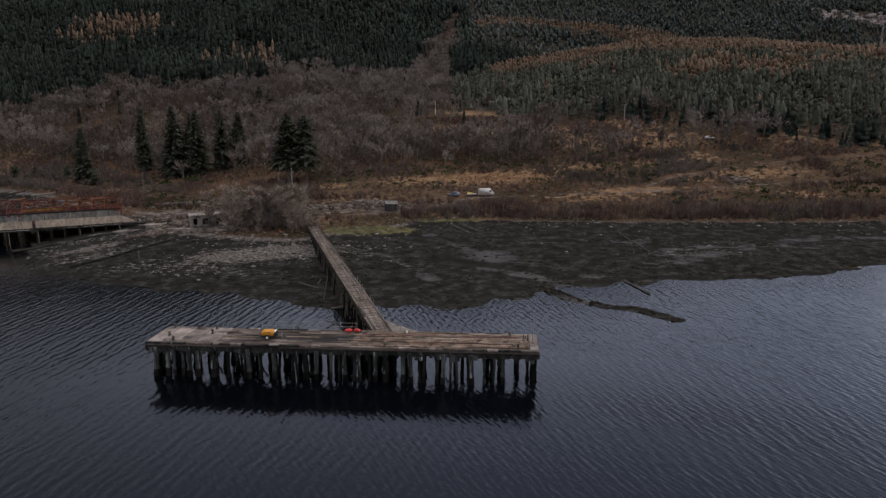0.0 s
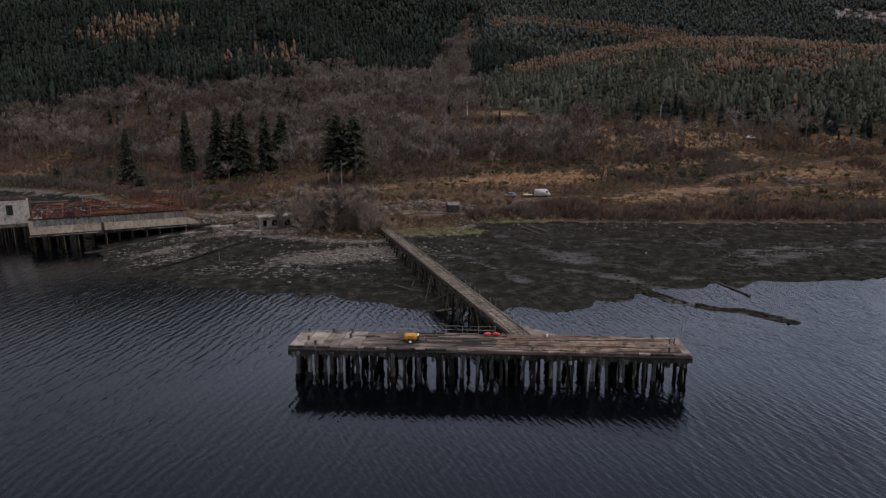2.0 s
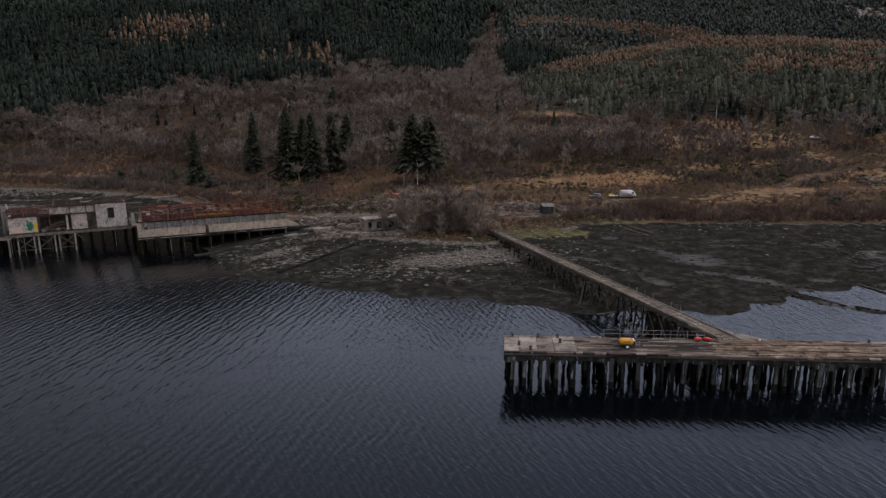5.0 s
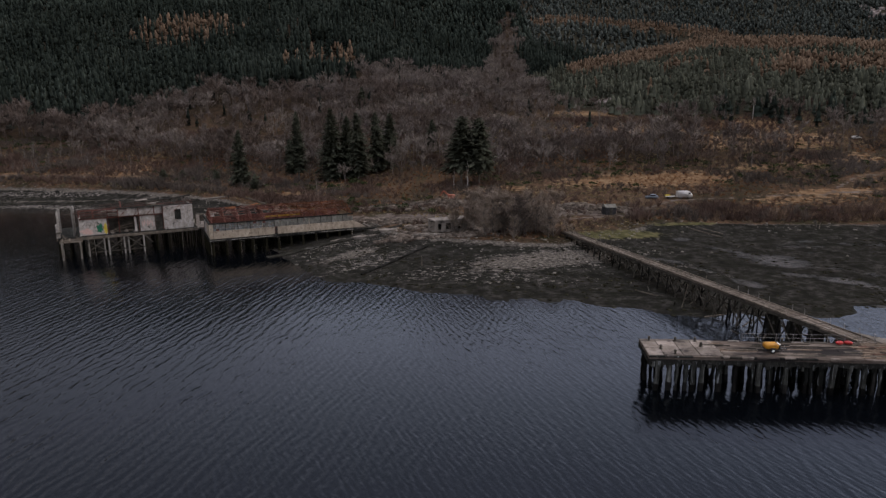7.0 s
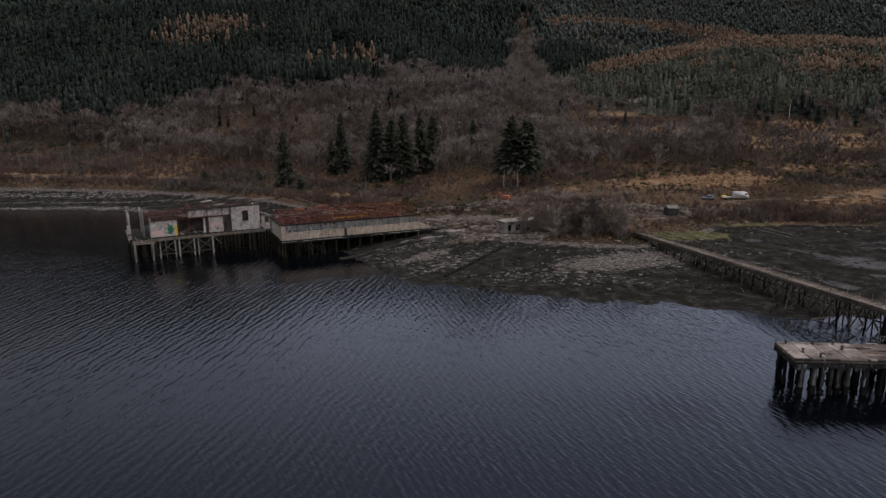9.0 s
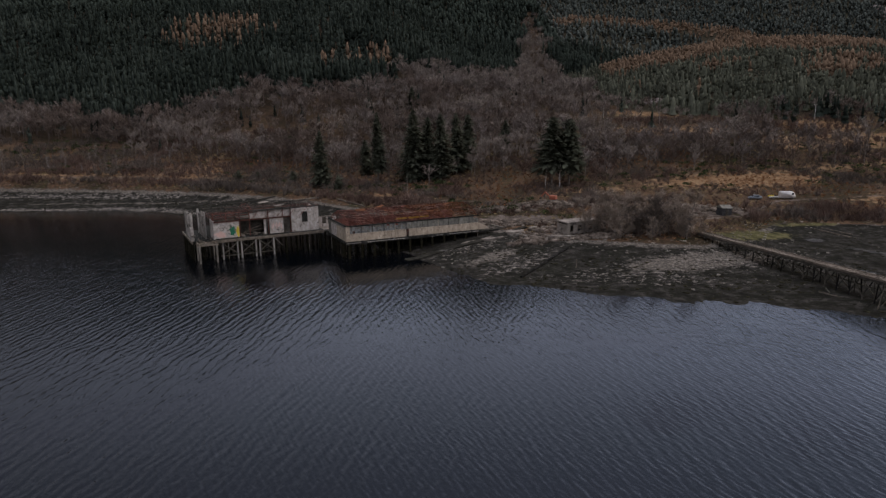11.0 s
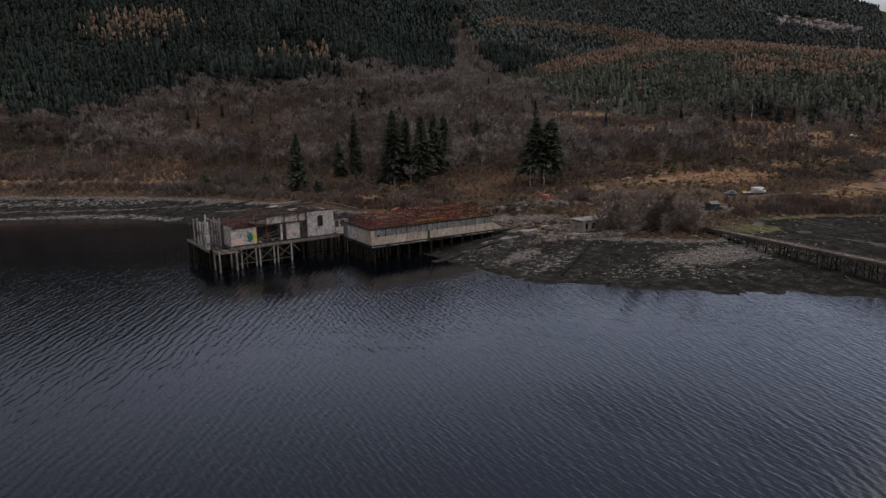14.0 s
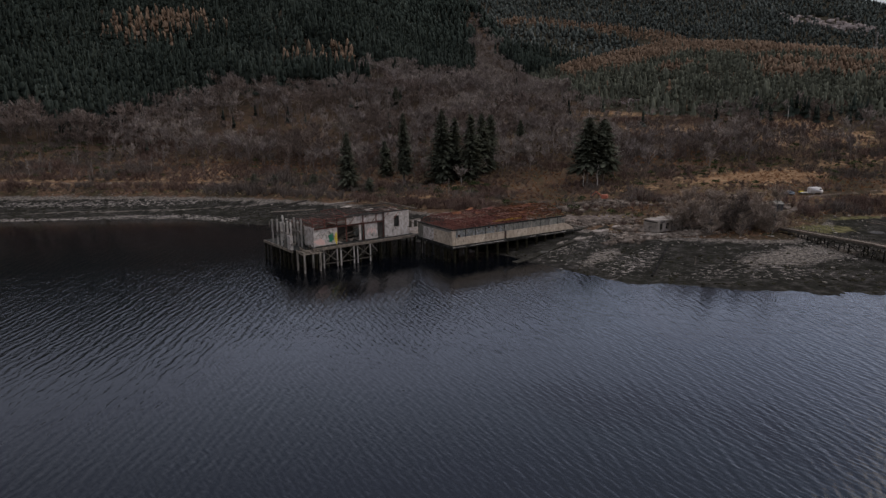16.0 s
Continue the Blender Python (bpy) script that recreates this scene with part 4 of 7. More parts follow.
keep = (~is_forest(x, y)) & in_view(x, y) & (rng.uniform(size=len(x)) < 0.10 + 0.25 * (y > 380)) & (y > along(BANK, x) + 60) & ((x < -45) | (y > 345))
x, y = x[keep], y[keep]
h = rng.uniform(5, 11, len(x))
scatter("scattered_conifers", CON, x, y, h, h * 1.15, CONIFER, "small dark conifers scattered through the bare wood", "conifers", rng, 0.3)


# outliers straggling down from the plantation's edge
x, y = jittered(-420, 4, 340, 620, 8.5, rng)
below = along(WOOD_EDGE, x) + 18 - y
keep = (~is_forest(x, y)) & in_view(x, y) & (below > 0) & (rng.uniform(size=len(x)) < 0.62 * np.exp(-below / 26) * np.clip(fbm(x, y, 30, 127) * 3 - 0.9, 0, 1))
x, y = x[keep], y[keep]
h = rng.uniform(7, 15, len(x))
scatter("scattered_conifers", CON, x, y, h, h * 1.05, CONIFER, "dark conifers straggling below the plantation", "conifers", rng, 0.3)


# a ragged dark fringe below the young plantation
x, y = rng.uniform(75, 260, 130), rng.normal(0, 9, 130)
y = y + along(EAST_EDGE, x) - 12
h = rng.uniform(5, 13, len(x))
scatter("scattered_conifers", CON, x, y, h, h * 1.1, CONIFER, "dark conifers along the plantation's lower edge", "conifers", rng, 0.3)


def road_clear(x, y):
    return np.maximum.reduce([line_cover(x, y, t, 3.2) for t in TRACKS])


def built_clear(x, y):
    """Where buildings, yards, rubble and vehicles stand, nothing grows."""
    return np.maximum.reduce([blob(x, y, -104, 180, 34, 16, 25), blob(x, y, -146, 176, 26, 18, 28), blob(x, y, -62, 174, 9, 7), blob(x, y, -16, 195, 7, 6), blob(x, y, 10, 216, 14, 4)])


# low scrub by the shore and on the moor
SHRUB = [shrub_shape(rng, 22, 0.55) for _ in range(6)]
LEAFY = [leafy_shape(rng, 46, 0.8) for _ in range(5)]
TUFT = [tuft_shape(rng, 9) for _ in range(5)]
x, y = jittered(-480, 300, 158, 380, 2.0, rng)
d = y - along(BANK, x)
belt = np.exp(-((d - 9) / 8) ** 2) * smooth(-8, 6, x) * 1.3 + np.exp(-((d - 10) / 9) ** 2) * smooth(-50, -120, x) * 1.0 + np.exp(-((d - 34) / 20) ** 2) * smooth(-60, -120, x) * 0.75
moor = np.clip(fbm(x, y, 16, 81) * 3.6 - 1.1, 0.16, 1.0) * smooth(3, 12, d)
keep = (d > 2) & in_view(x, y) & (rng.uniform(size=len(x)) < np.maximum(belt, moor * 0.8)) & (road_clear(x, y) < 0.5) & (built_clear(x, y) < 0.5) & (blob(x, y, 12, 246, 34, 10, 4) < 0.7)
x, y, belt = x[keep], y[keep], belt[keep]
h = rng.uniform(0.8, 2.2, len(x)) + np.clip(fbm(x, y, 16, 81) - 0.5, 0, 1) * rng.uniform(0, 11, len(x)) * (y > 212) + np.clip(belt, 0, 1) * rng.uniform(0.3, 2.4, len(x))
red = fbm(x, y, 24, 83) + rng.normal(0, 0.04, len(x)) > 0.46
scatter("bare_scrub", SHRUB, x[~red], y[~red], h[~red], h[~red] * 1.0, TWIG, "leafless brown willow scrub along the shore", "scrub", rng, 0.05)
scatter("russet_scrub", SHRUB, x[red], y[red], h[red], h[red] * 1.0, TWIG_RED, "leafless russet scrub on the moor", "scrub", rng, 0.05)
x, y = jittered(-12, 320, 176, 235, 1.5, rng)
d = y - along(BANK, x)
keep = (d > 3) & (d < 30) & in_view(x, y) & (rng.uniform(size=len(x)) < np.exp(-((d - 11) / 9) ** 2) * np.clip(fbm(x, y, 12, 87) * 3.6 - 1.35, 0.04, 1)) & (built_clear(x, y) < 0.5)
x, y = x[keep], y[keep]
h = rng.uniform(1.6, 5.4, len(x)) * (0.2 + 1.45 * fbm(x, y, 12, 89) ** 1.3)
hue = fbm(x, y, 9, 88) + rng.normal(0, 0.08, len(x))
for name, mat_, sel in (("shore_thicket", TWIG_RED, hue > 0.53), ("reed_thicket", REED, hue < 0.48), ("russet_thicket", TWIG, (hue >= 0.48) & (hue <= 0.53))):
    scatter(name, SHRUB, x[sel], y[sel], h[sel], h[sel] * 0.8, mat_, "dense leafless brown thicket above the beach", "scrub", rng, 0.05)
x, y = jittered(-480, 300, 165, 370, 4.2, rng)
d = y - along(BANK, x)
keep = (d > 12) & in_view(x, y) & (rng.uniform(size=len(x)) < np.clip(fbm(x, y, 36, 91) * 3.0 - 1.25, 0, 0.6)) & (road_clear(x, y) < 0.5) & (built_clear(x, y) < 0.5) & (blob(x, y, 12, 246, 34, 10, 4) < 0.7)
x, y = x[keep], y[keep]
h = rng.uniform(0.8, 2.4, len(x))
scatter("evergreen_scrub", LEAFY, x, y, h, h * 1.35, GORSE, "low dark green gorse and rhododendron bushes", "scrub", rng, 0.1)
x, y = jittered(-480, 280, 160, 350, 1.9, rng)
d = y - along(BANK, x)
keep = (d > 2.5) & in_view(x, y) & (rng.uniform(size=len(x)) < 0.3 + 0.6 * np.clip(fbm(x, y, 18, 101) * 2 - 0.7, 0, 1)) & (road_clear(x, y) < 0.75) & (built_clear(x, y) < 0.5)
x, y = x[keep], y[keep]
tan = fbm(x, y, 28, 103) > 0.5
h = rng.uniform(0.4, 1.0, len(x))
scatter("bracken", TUFT, x[~tan], y[~tan], h[~tan], h[~tan] * 1.3, BRACKEN, "dead rust-brown bracken", "bracken", rng, 0.02)
scatter("grass_tussocks", TUFT, x[tan], y[tan], h[tan] * 0.8, h[tan] * 1.3, TUSSOCK, "dry straw-coloured grass tussocks", "grass", rng, 0.02)


# ---- foreshore stones, weed and rubble ----
STONES = [stone_shape(rng) for _ in range(8)]
x, y = jittered(-330, 180, 104, 300, 1.25, rng)
ys_, yb = along(SHORE, x), along(BANK, x)
u = (y - ys_) / np.maximum(yb - ys_, 8)
dens = np.clip((u - 0.5) * 0.6, 0, 0.3) * (u < 1.12) + 0.5 * blob(x, y, -42, 146, 26, 9, 12) + 0.35 * blob(x, y, -93, 160, 12, 5, 40) + 0.5 * line_cover(x, y, ((-300, 264), (-262, 257), (-228, 256), (-205, 251), (-188, 241)), 2.6) + 0.008 * (u > 0.02)
dens = dens * np.clip(fbm(x, y, 12, 111) * 2.6 - 0.6, 0.1, 1.3) * np.where((x > -14) & (u < 0.9), 0.3, 1.0)
keep = (u > 0.01) & (u < 1.15) & in_view(x, y) & (rng.uniform(size=len(x)) < dens) & (built_clear(x, y) < 0.6)
s = rng.uniform(0.10, 0.30, keep.sum()) * rng.choice([1, 1, 1.6], keep.sum())
scatter("beach_stones", STONES, x[keep], y[keep], s * 0.7, s, STONE, "grey stones and boulders strewn over the foreshore", "stones", rng, 0.0)
x, y = jittered(-330, 150, 100, 290, 1.1, rng)
ys_, yb = along(SHORE, x), along(BANK, x)
u = (y - ys_) / np.maximum(yb - ys_, 8)
keep = ((u > -0.06) & (u < 0.75) & (rng.uniform(size=len(x)) < 0.45 * np.clip(fbm(x, y, 10, 121) * 3 - 1.2, 0, 1))) | ((gap_to(x, y, BAR) < 1.5) & (rng.uniform(size=len(x)) < 0.9))
s = rng.uniform(0.15, 0.55, keep.sum())
scatter("seaweed", STONES, x[keep], y[keep], s * 0.35, s, WEED, "dark wet bladderwrack on the mudflat", "seaweed", rng, 0.03)
xx, yy, zz = [], [], []
for cx, cy, rx, ry, n, top in ((-66, 212, 12, 4, 620, 2.0), (-84, 207, 10, 3, 380, 1.3), (-24, 203, 9, 4, 560, 2.2), (-12, 199, 5, 2, 180, 1.0), (104, 232, 4, 5, 260, 1.0), (-76, 187, 9, 3, 300, 0.5), (-60, 168.5, 9, 1.6, 420, 0.4),
                               (-70, 177, 5, 3, 260, 0.7), (-88, 190, 9, 3, 260, 0.5), (-46, 190, 9, 4, 160, 0.4), (-75, 170, 6, 3, 320, 0.5), (-56, 173, 5, 3, 200, 0.4), (-38, 199, 8, 3, 240, 0.9)):
    ux, uy = rng.normal(0, 0.55, n), rng.normal(0, 0.55, n)
    xx.append(cx + ux * rx)
    yy.append(cy + uy * ry)
    zz.append(top * np.exp(-2.2 * (ux ** 2 + uy ** 2)) * rng.uniform(0.4, 1.0, n))
x, y, z = np.concatenate(xx), np.concatenate(yy), np.concatenate(zz)
s = rng.uniform(0.15, 0.6, len(x)) * rng.choice([1, 1, 1, 1.8], len(x))
scatter("rubble", STONES, x, y, s, s, RUBBLE, "heaps of broken concrete and brick rubble", "rubble", rng, 0.0, 0.0, height(x, y) + z * 0.8 + 0.05)
cx = np.concatenate([rng.normal(c, 7, 30) for c in (540, 568, 590, 618, 640)])
x, y = cx, 958 + rng.normal(0, 15, len(cx)) - (cx - 560) * 0.30
s = rng.uniform(1.0, 4.2, len(x))
scatter("crag", STONES, x, y, s * 1.3, s * 1.1, CRAG, "pale bare rock crag on the far hill", "rocks", rng, -0.6)
x, y = rng.normal(36, 5, 46), rng.normal(428, 3, 46)
s = rng.uniform(0.6, 2.0, len(x))
scatter("hillside_boulders", STONES, x, y, s * 0.7, s, CRAG, "pale boulders in a gap of the plantation", "rocks", rng, -0.2)


# ---- the T-headed pier ----
def fixed(name, bm, mat, parent, label="", smooth=False):
    return part(name, bm, mat, parent, label, smooth)


prng = random.Random(7)
PIER_L, PIER_W, PIER_Z = 50.8, 6.3, 4.7
pier = thing("pier", pose(-13.3, 81.45, 0, 0, 0, -4.9), "derelict concrete pier head on a forest of weathered piles", "pier")
X0, X1, Y0, Y1 = -PIER_L / 2, PIER_L / 2, -PIER_W / 2, PIER_W / 2


def slab_bm(x0, x1, y0, y1, z0, z1, cuts, wear, rnd, ragged=0.0):
    """A slab with a broken, uneven rim, its underside hanging in rags where wanted."""
    bm = box(x0, y0, z0, x1, y1, z1)
    es = [e for e in bm.edges if abs(e.verts[0].co.x - e.verts[1].co.x) > 0.5 * (x1 - x0)]
    bmesh.ops.subdivide_edges(bm, edges=es, cuts=cuts, use_grid_fill=True)
    for v in bm.verts:
        if v.co.z > z1 - 0.01:
            v.co.z -= rnd.uniform(0, wear)
        elif ragged:
            v.co.z -= rnd.uniform(0, ragged) ** 2 / ragged
        v.co.y += rnd.uniform(-wear, wear) * 0.6
    return bm


fixed("deck", slab_bm(X0, X1, Y0, Y1, PIER_Z - 0.42, PIER_Z - 0.06, 40, 0.04, prng), DECK, pier, "stained concrete deck slab")
# pale slabs at the west end, laid in irregular bays
for i, (a, b) in enumerate(((0, 1.9), (1.95, 4.3), (4.35, 6.4), (6.45, 9.3))):
    cut = Y0 + (2.9, 3.6, 2.4, 3.3)[i]
    fixed("paving_slab", box(X0 + a + 0.05, Y0 + 0.35, PIER_Z - 0.06, X0 + b, cut, PIER_Z + 0.02 + 0.012 * i, bevel=0.015), DECK_PALE, pier)
    fixed("paving_slab", box(X0 + a + 0.05, cut + 0.06, PIER_Z - 0.06, X0 + b, Y1 - 0.15, PIER_Z + 0.035 - 0.01 * i, bevel=0.015), DECK_PALE, pier)
a = X0 + 9.4
while a < 1.5:
    b = a + prng.uniform(2.2, 6.5)
    fixed("paving_slab", box(a, Y0 + 0.32, PIER_Z - 0.06, min(b, 2.2) - 0.02, Y0 + prng.uniform(2.2, 4.2), PIER_Z + prng.uniform(-0.012, 0.004)), DECK, pier)
    a = b
for k in range(26):
    a, b = prng.uniform(X0 + 7, 3), prng.uniform(Y0 + 0.6, Y1 - 0.7)
    fixed("deck_plank", box(a, b, PIER_Z - 0.05, a + prng.uniform(1.5, 6.0), b + prng.uniform(0.10, 0.28), PIER_Z + prng.uniform(0.012, 0.05), pose(0, 0, 0)), (TIMBER, BEAM, TIMBER_WARM)[k % 3], pier)
# long warm timbers and rails on the east half
yy = Y0 + 0.55
while yy < Y1 - 0.35:
    w = prng.uniform(0.22, 0.34)
    a = 1.6 + prng.uniform(-0.9, 0.9)
    while a < X1 - 1.6:
        b = min(a + prng.uniform(4.5, 9.5), X1 - 1.2 + prng.uniform(-0.5, 0.3))
        if prng.random() < 0.9:
            fixed("deck_plank", box(a, yy, PIER_Z - 0.06, b - 0.06, yy + w - 0.03, PIER_Z + prng.uniform(0.02, 0.09), bevel=0.01), TIMBER_WARM if prng.random() < 0.72 else TIMBER, pier)
        a = b
    yy += w + prng.uniform(0.0, 0.06)
for y_ in (Y0 + 1.9, Y0 + 4.6):
    fixed("rail", box(2.2, y_, PIER_Z + 0.02, X1 - 2.4, y_ + 0.08, PIER_Z + 0.11), RUST, pier, "rusted steel rail")
fixed("end_plank", box(X1 - 1.1, Y0 + 0.3, PIER_Z - 0.06, X1 - 0.1, Y1 - 0.2, PIER_Z + 0.05, bevel=0.02), CONCRETE, pier)
# kerbs, fascia and its pale caps
for side, y0 in (("front", Y0), ("back", Y1)):
    s = 1 if side == "front" else -1
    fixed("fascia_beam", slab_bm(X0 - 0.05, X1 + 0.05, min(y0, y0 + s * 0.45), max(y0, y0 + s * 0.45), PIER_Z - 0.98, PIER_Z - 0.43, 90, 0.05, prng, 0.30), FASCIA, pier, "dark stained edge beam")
    for q in range(44):
        a = X0 + 0.3 + q * (PIER_L - 0.9) / 43 + prng.uniform(-0.4, 0.4)
        w = prng.uniform(0.22, 0.62)
        m_ = pose(a, y0 - s * 0.03 + s * 0.19, PIER_Z - 0.97, 0, prng.uniform(-3, 3), 0)
        fixed("pile_head", box(-w / 2, -0.17, -prng.uniform(0.15, 0.75), w / 2, 0.17, 0.25, m_, bevel=0.04), prng.choice((FASCIA, FASCIA, PILE, PILE_PALE, PILE_PALE)), pier)
    a = X0
    while a < X1 - 0.6:
        b = min(a + prng.uniform(1.3, 3.4), X1)
        if prng.random() < 0.68:
            fixed("kerb", box(a, min(y0 - s * 0.06, y0 + s * 0.3), PIER_Z - 0.2, b - 0.08, max(y0 - s * 0.06, y0 + s * 0.3), PIER_Z + prng.uniform(-0.01, 0.05), bevel=0.03), prng.choice((DECK, FASCIA, FASCIA, BEAM, CONCRETE)), pier)
        a = b
for k in range(9):
    a = X0 + 2.2 + k * 5.2 + prng.uniform(-1.9, 1.9)
    fixed("kerb_cap", box(a, Y0 - 0.10, PIER_Z - prng.uniform(0.1, 0.25), a + prng.uniform(0.7, 1.5), Y0 + 0.26, PIER_Z + 0.09, bevel=0.05), DECK_PALE, pier, "pale patched kerb")
for x_ in (X0, X1 - 0.4):
    fixed("fascia_beam", box(x_, Y0 + 0.46, PIER_Z - 1.15, x_ + 0.4, Y1 - 0.46, PIER_Z - 0.43, bevel=0.03), FASCIA, pier)
# piles and cross heads
PILE_ME = []
for k in range(6):
    bm = bmesh.new()
    w = (0.50, 0.42, 0.66, 0.46, 0.56, 0.34)[k]
    add_box(bm, -w / 2, -w / 2, -3.2, w / 2, w / 2, PIER_Z - 0.44, bevel=0.04)
    bmesh.ops.subdivide_edges(bm, edges=[e for e in bm.edges if abs(e.verts[0].co.z - e.verts[1].co.z) > 3], cuts=11)
    for v in bm.verts:
        f = 0.90 + 0.34 * noise.noise((v.co.z * 0.9, k * 7.1, 0.3)) + 0.26 * noise.noise((v.co.z * 4.1, k * 3.3, 2.0)) + 0.22 * smooth(2.2, 4.0, v.co.z)
        v.co.x = v.co.x * f + 0.13 * noise.noise((v.co.z * 1.7, v.co.y * 3, k * 5.3))
        v.co.y = v.co.y * f + 0.06 * noise.noise((v.co.z * 1.9, 4.4, k * 2.7))
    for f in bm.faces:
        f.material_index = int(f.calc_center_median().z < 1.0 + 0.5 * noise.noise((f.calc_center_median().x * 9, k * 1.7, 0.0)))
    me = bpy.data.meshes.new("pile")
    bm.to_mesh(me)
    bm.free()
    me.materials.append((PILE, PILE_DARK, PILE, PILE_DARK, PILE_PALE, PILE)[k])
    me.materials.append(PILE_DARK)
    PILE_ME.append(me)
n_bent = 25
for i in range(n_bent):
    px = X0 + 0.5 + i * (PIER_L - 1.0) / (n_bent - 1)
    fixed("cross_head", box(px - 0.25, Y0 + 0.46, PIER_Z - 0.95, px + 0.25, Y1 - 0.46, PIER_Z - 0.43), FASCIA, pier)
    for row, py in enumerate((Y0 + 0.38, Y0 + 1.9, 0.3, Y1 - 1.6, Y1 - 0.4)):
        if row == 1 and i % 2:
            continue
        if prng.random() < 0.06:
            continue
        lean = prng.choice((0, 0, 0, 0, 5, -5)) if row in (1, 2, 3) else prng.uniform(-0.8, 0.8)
        # inner rows take mostly near-black piles, colouring in the shade under the deck
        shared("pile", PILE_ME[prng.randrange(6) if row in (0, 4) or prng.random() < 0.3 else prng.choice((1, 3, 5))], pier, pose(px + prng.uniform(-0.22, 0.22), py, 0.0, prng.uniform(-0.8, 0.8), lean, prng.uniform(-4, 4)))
    for py in (-0.6,) if i % 2 else ():
        shared("pile", PILE_ME[prng.choice((1, 3))], pier, pose(px + prng.uniform(0.4, 1.3) * (i < n_bent - 1), py, 0.0, 0, prng.uniform(-3, 3), 0))
    if prng.random() < 0.6 and i < n_bent - 1:
        shared("pile", PILE_ME[(4, 5)[i % 2]], pier, pose(px + prng.uniform(0.5, 1.2), Y0 + 0.25, -0.2, 0, prng.uniform(-4, 4), 0))
for i in range(0, n_bent - 1, 3):
    px = X0 + 0.5 + i * (PIER_L - 1.0) / (n_bent - 1)
    fixed("brace", beam((px, Y1 - 0.6, 0.4), (px + 2.0, Y1 - 0.6, PIER_Z - 1.0), 0.16, 0.22), BEAM, pier)
# bollards and end posts
for bx, by in ((X0 + 3.4, Y0 + 0.8), (X0 + 1.2, Y1 - 0.5), (X0 + 4.6, Y1 - 0.6), (X0 + 7.2, Y1 - 0.6), (X0 + 7.4, 0.6), (X0 + 2.0, -0.6), (X0 + 18.5, Y1 - 0.4), (6.0, Y0 + 0.7), (X1 - 2.6, Y0 + 0.9), (X1 - 3.6, Y1 - 0.6)):
    bm = rod((bx, by, PIER_Z - 0.05), (bx, by, PIER_Z + 0.42), 0.16, 0.12, 8)
    add_rod(bm, (bx, by, PIER_Z + 0.42), (bx, by, PIER_Z + 0.56), 0.22, 0.18, 8)
    add_rod(bm, (bx, by, PIER_Z - 0.05), (bx, by, PIER_Z + 0.06), 0.28, 0.26, 8)
    fixed("bollard", bm, BEAM, pier, "rusted iron mooring bollard")
for bx in (X1 - 1.9, X1 - 1.35):
    fixed("stub_post", rod((bx, 0.4, PIER_Z), (bx + 0.05, 0.4, PIER_Z + 1.0), 0.06, 0.05), BEAM, pier)
# rails by the walkway
for a, b in ((-12.0, 1.2), (5.0, 12.5)):
    k = 0
    xx_ = a
    while xx_ <= b + 0.01:
        fixed("rail_post", rod((xx_, Y1 - 0.15, PIER_Z - 0.05), (xx_ + prng.uniform(-0.05, 0.05), Y1 - 0.15, PIER_Z + 1.15), 0.035, 0.03), STEEL, pier)
        xx_ += 2.2
    for z_ in (0.55, 1.08) if a < 0 else ():
        fixed("hand_rail", rod((a, Y1 - 0.15, PIER_Z + z_), (b, Y1 - 0.15, PIER_Z + z_), 0.025), STEEL, pier)

lamp_post = thing("lamp_post", pier.matrix_basis @ pose(X1 - 0.75, -0.3, PIER_Z + 0.05), "thin bare metal lamp post on the pier's end", "lamp post")
part("pole", rod((0, 0, 0), (0.12, 0, 3.9), 0.055, 0.035, 8), STEEL, lamp_post)
part("bracket", rod((0.12, 0, 3.88), (0.75, 0.1, 4.02), 0.03), STEEL, lamp_post)
part("base_plate", box(-0.18, -0.18, -0.02, 0.18, 0.18, 0.05), RUST, lamp_post)


def air_compressor():
    ob = thing("air_compressor", pier.matrix_basis @ pose(-9.6, -0.75, PIER_Z + 0.03, 0, 0, 2), "yellow towable air compressor parked on the pier deck", "compressor")
    bm = box(-1.0, -0.62, 0.42, 0.72, 0.62, 1.16, bevel=0.2)
    for v in bm.verts:
        if v.co.z > 1.0:
            v.co.x *= 0.93
            v.co.y *= 0.86
    part("canopy", bm, YELLOW, ob, "rounded yellow steel canopy", True)
    part("end_panel", box(0.70, -0.5, 0.46, 0.92, 0.5, 0.98, bevel=0.08), BLACK, ob, "dark front panel")
    part("lamp_board", box(0.74, -0.45, 0.985, 0.90, 0.45, 1.08, bevel=0.02), WHITE_PAINT, ob, "pale lamp board")
    part("grille", box(0.921, -0.36, 0.62, 0.95, 0.36, 1.0), BLACK, ob)
    part("chassis", box(-0.95, -0.5, 0.36, 0.95, 0.5, 0.49), BLACK, ob)
    part("side_door", box(-0.6, -0.635, 0.62, 0.3, -0.60, 1.05, bevel=0.01), YELLOW, ob)
    for s in (-1, 1):
        wheel = part("wheel", rod((-0.12, s * 0.60, 0.31), (-0.12, s * 0.78, 0.31), 0.31, 0.31, 18), BLACK, ob)
        part("rim", rod((-0.12, s * 0.775, 0.31), (-0.12, s * 0.79, 0.31), 0.17, 0.16, 14), WHITE_PAINT, wheel, "white wheel rim")
        part("mudguard", box(-0.5, s * 0.7 - 0.13, 0.63, 0.26, s * 0.7 + 0.13, 0.67, bevel=0.02), BLACK, ob)
    part("drawbar", beam((0.9, 0, 0.42), (1.85, 0, 0.36), 0.10, 0.10), STEEL, ob)
    part("jockey_wheel", rod((1.6, 0.1, 0.02), (1.6, 0.1, 0.75), 0.05), STEEL, ob)
    part("tow_eye", rod((1.85, -0.06, 0.36), (1.85, 0.06, 0.36), 0.10, 0.10, 10), BLACK, ob)


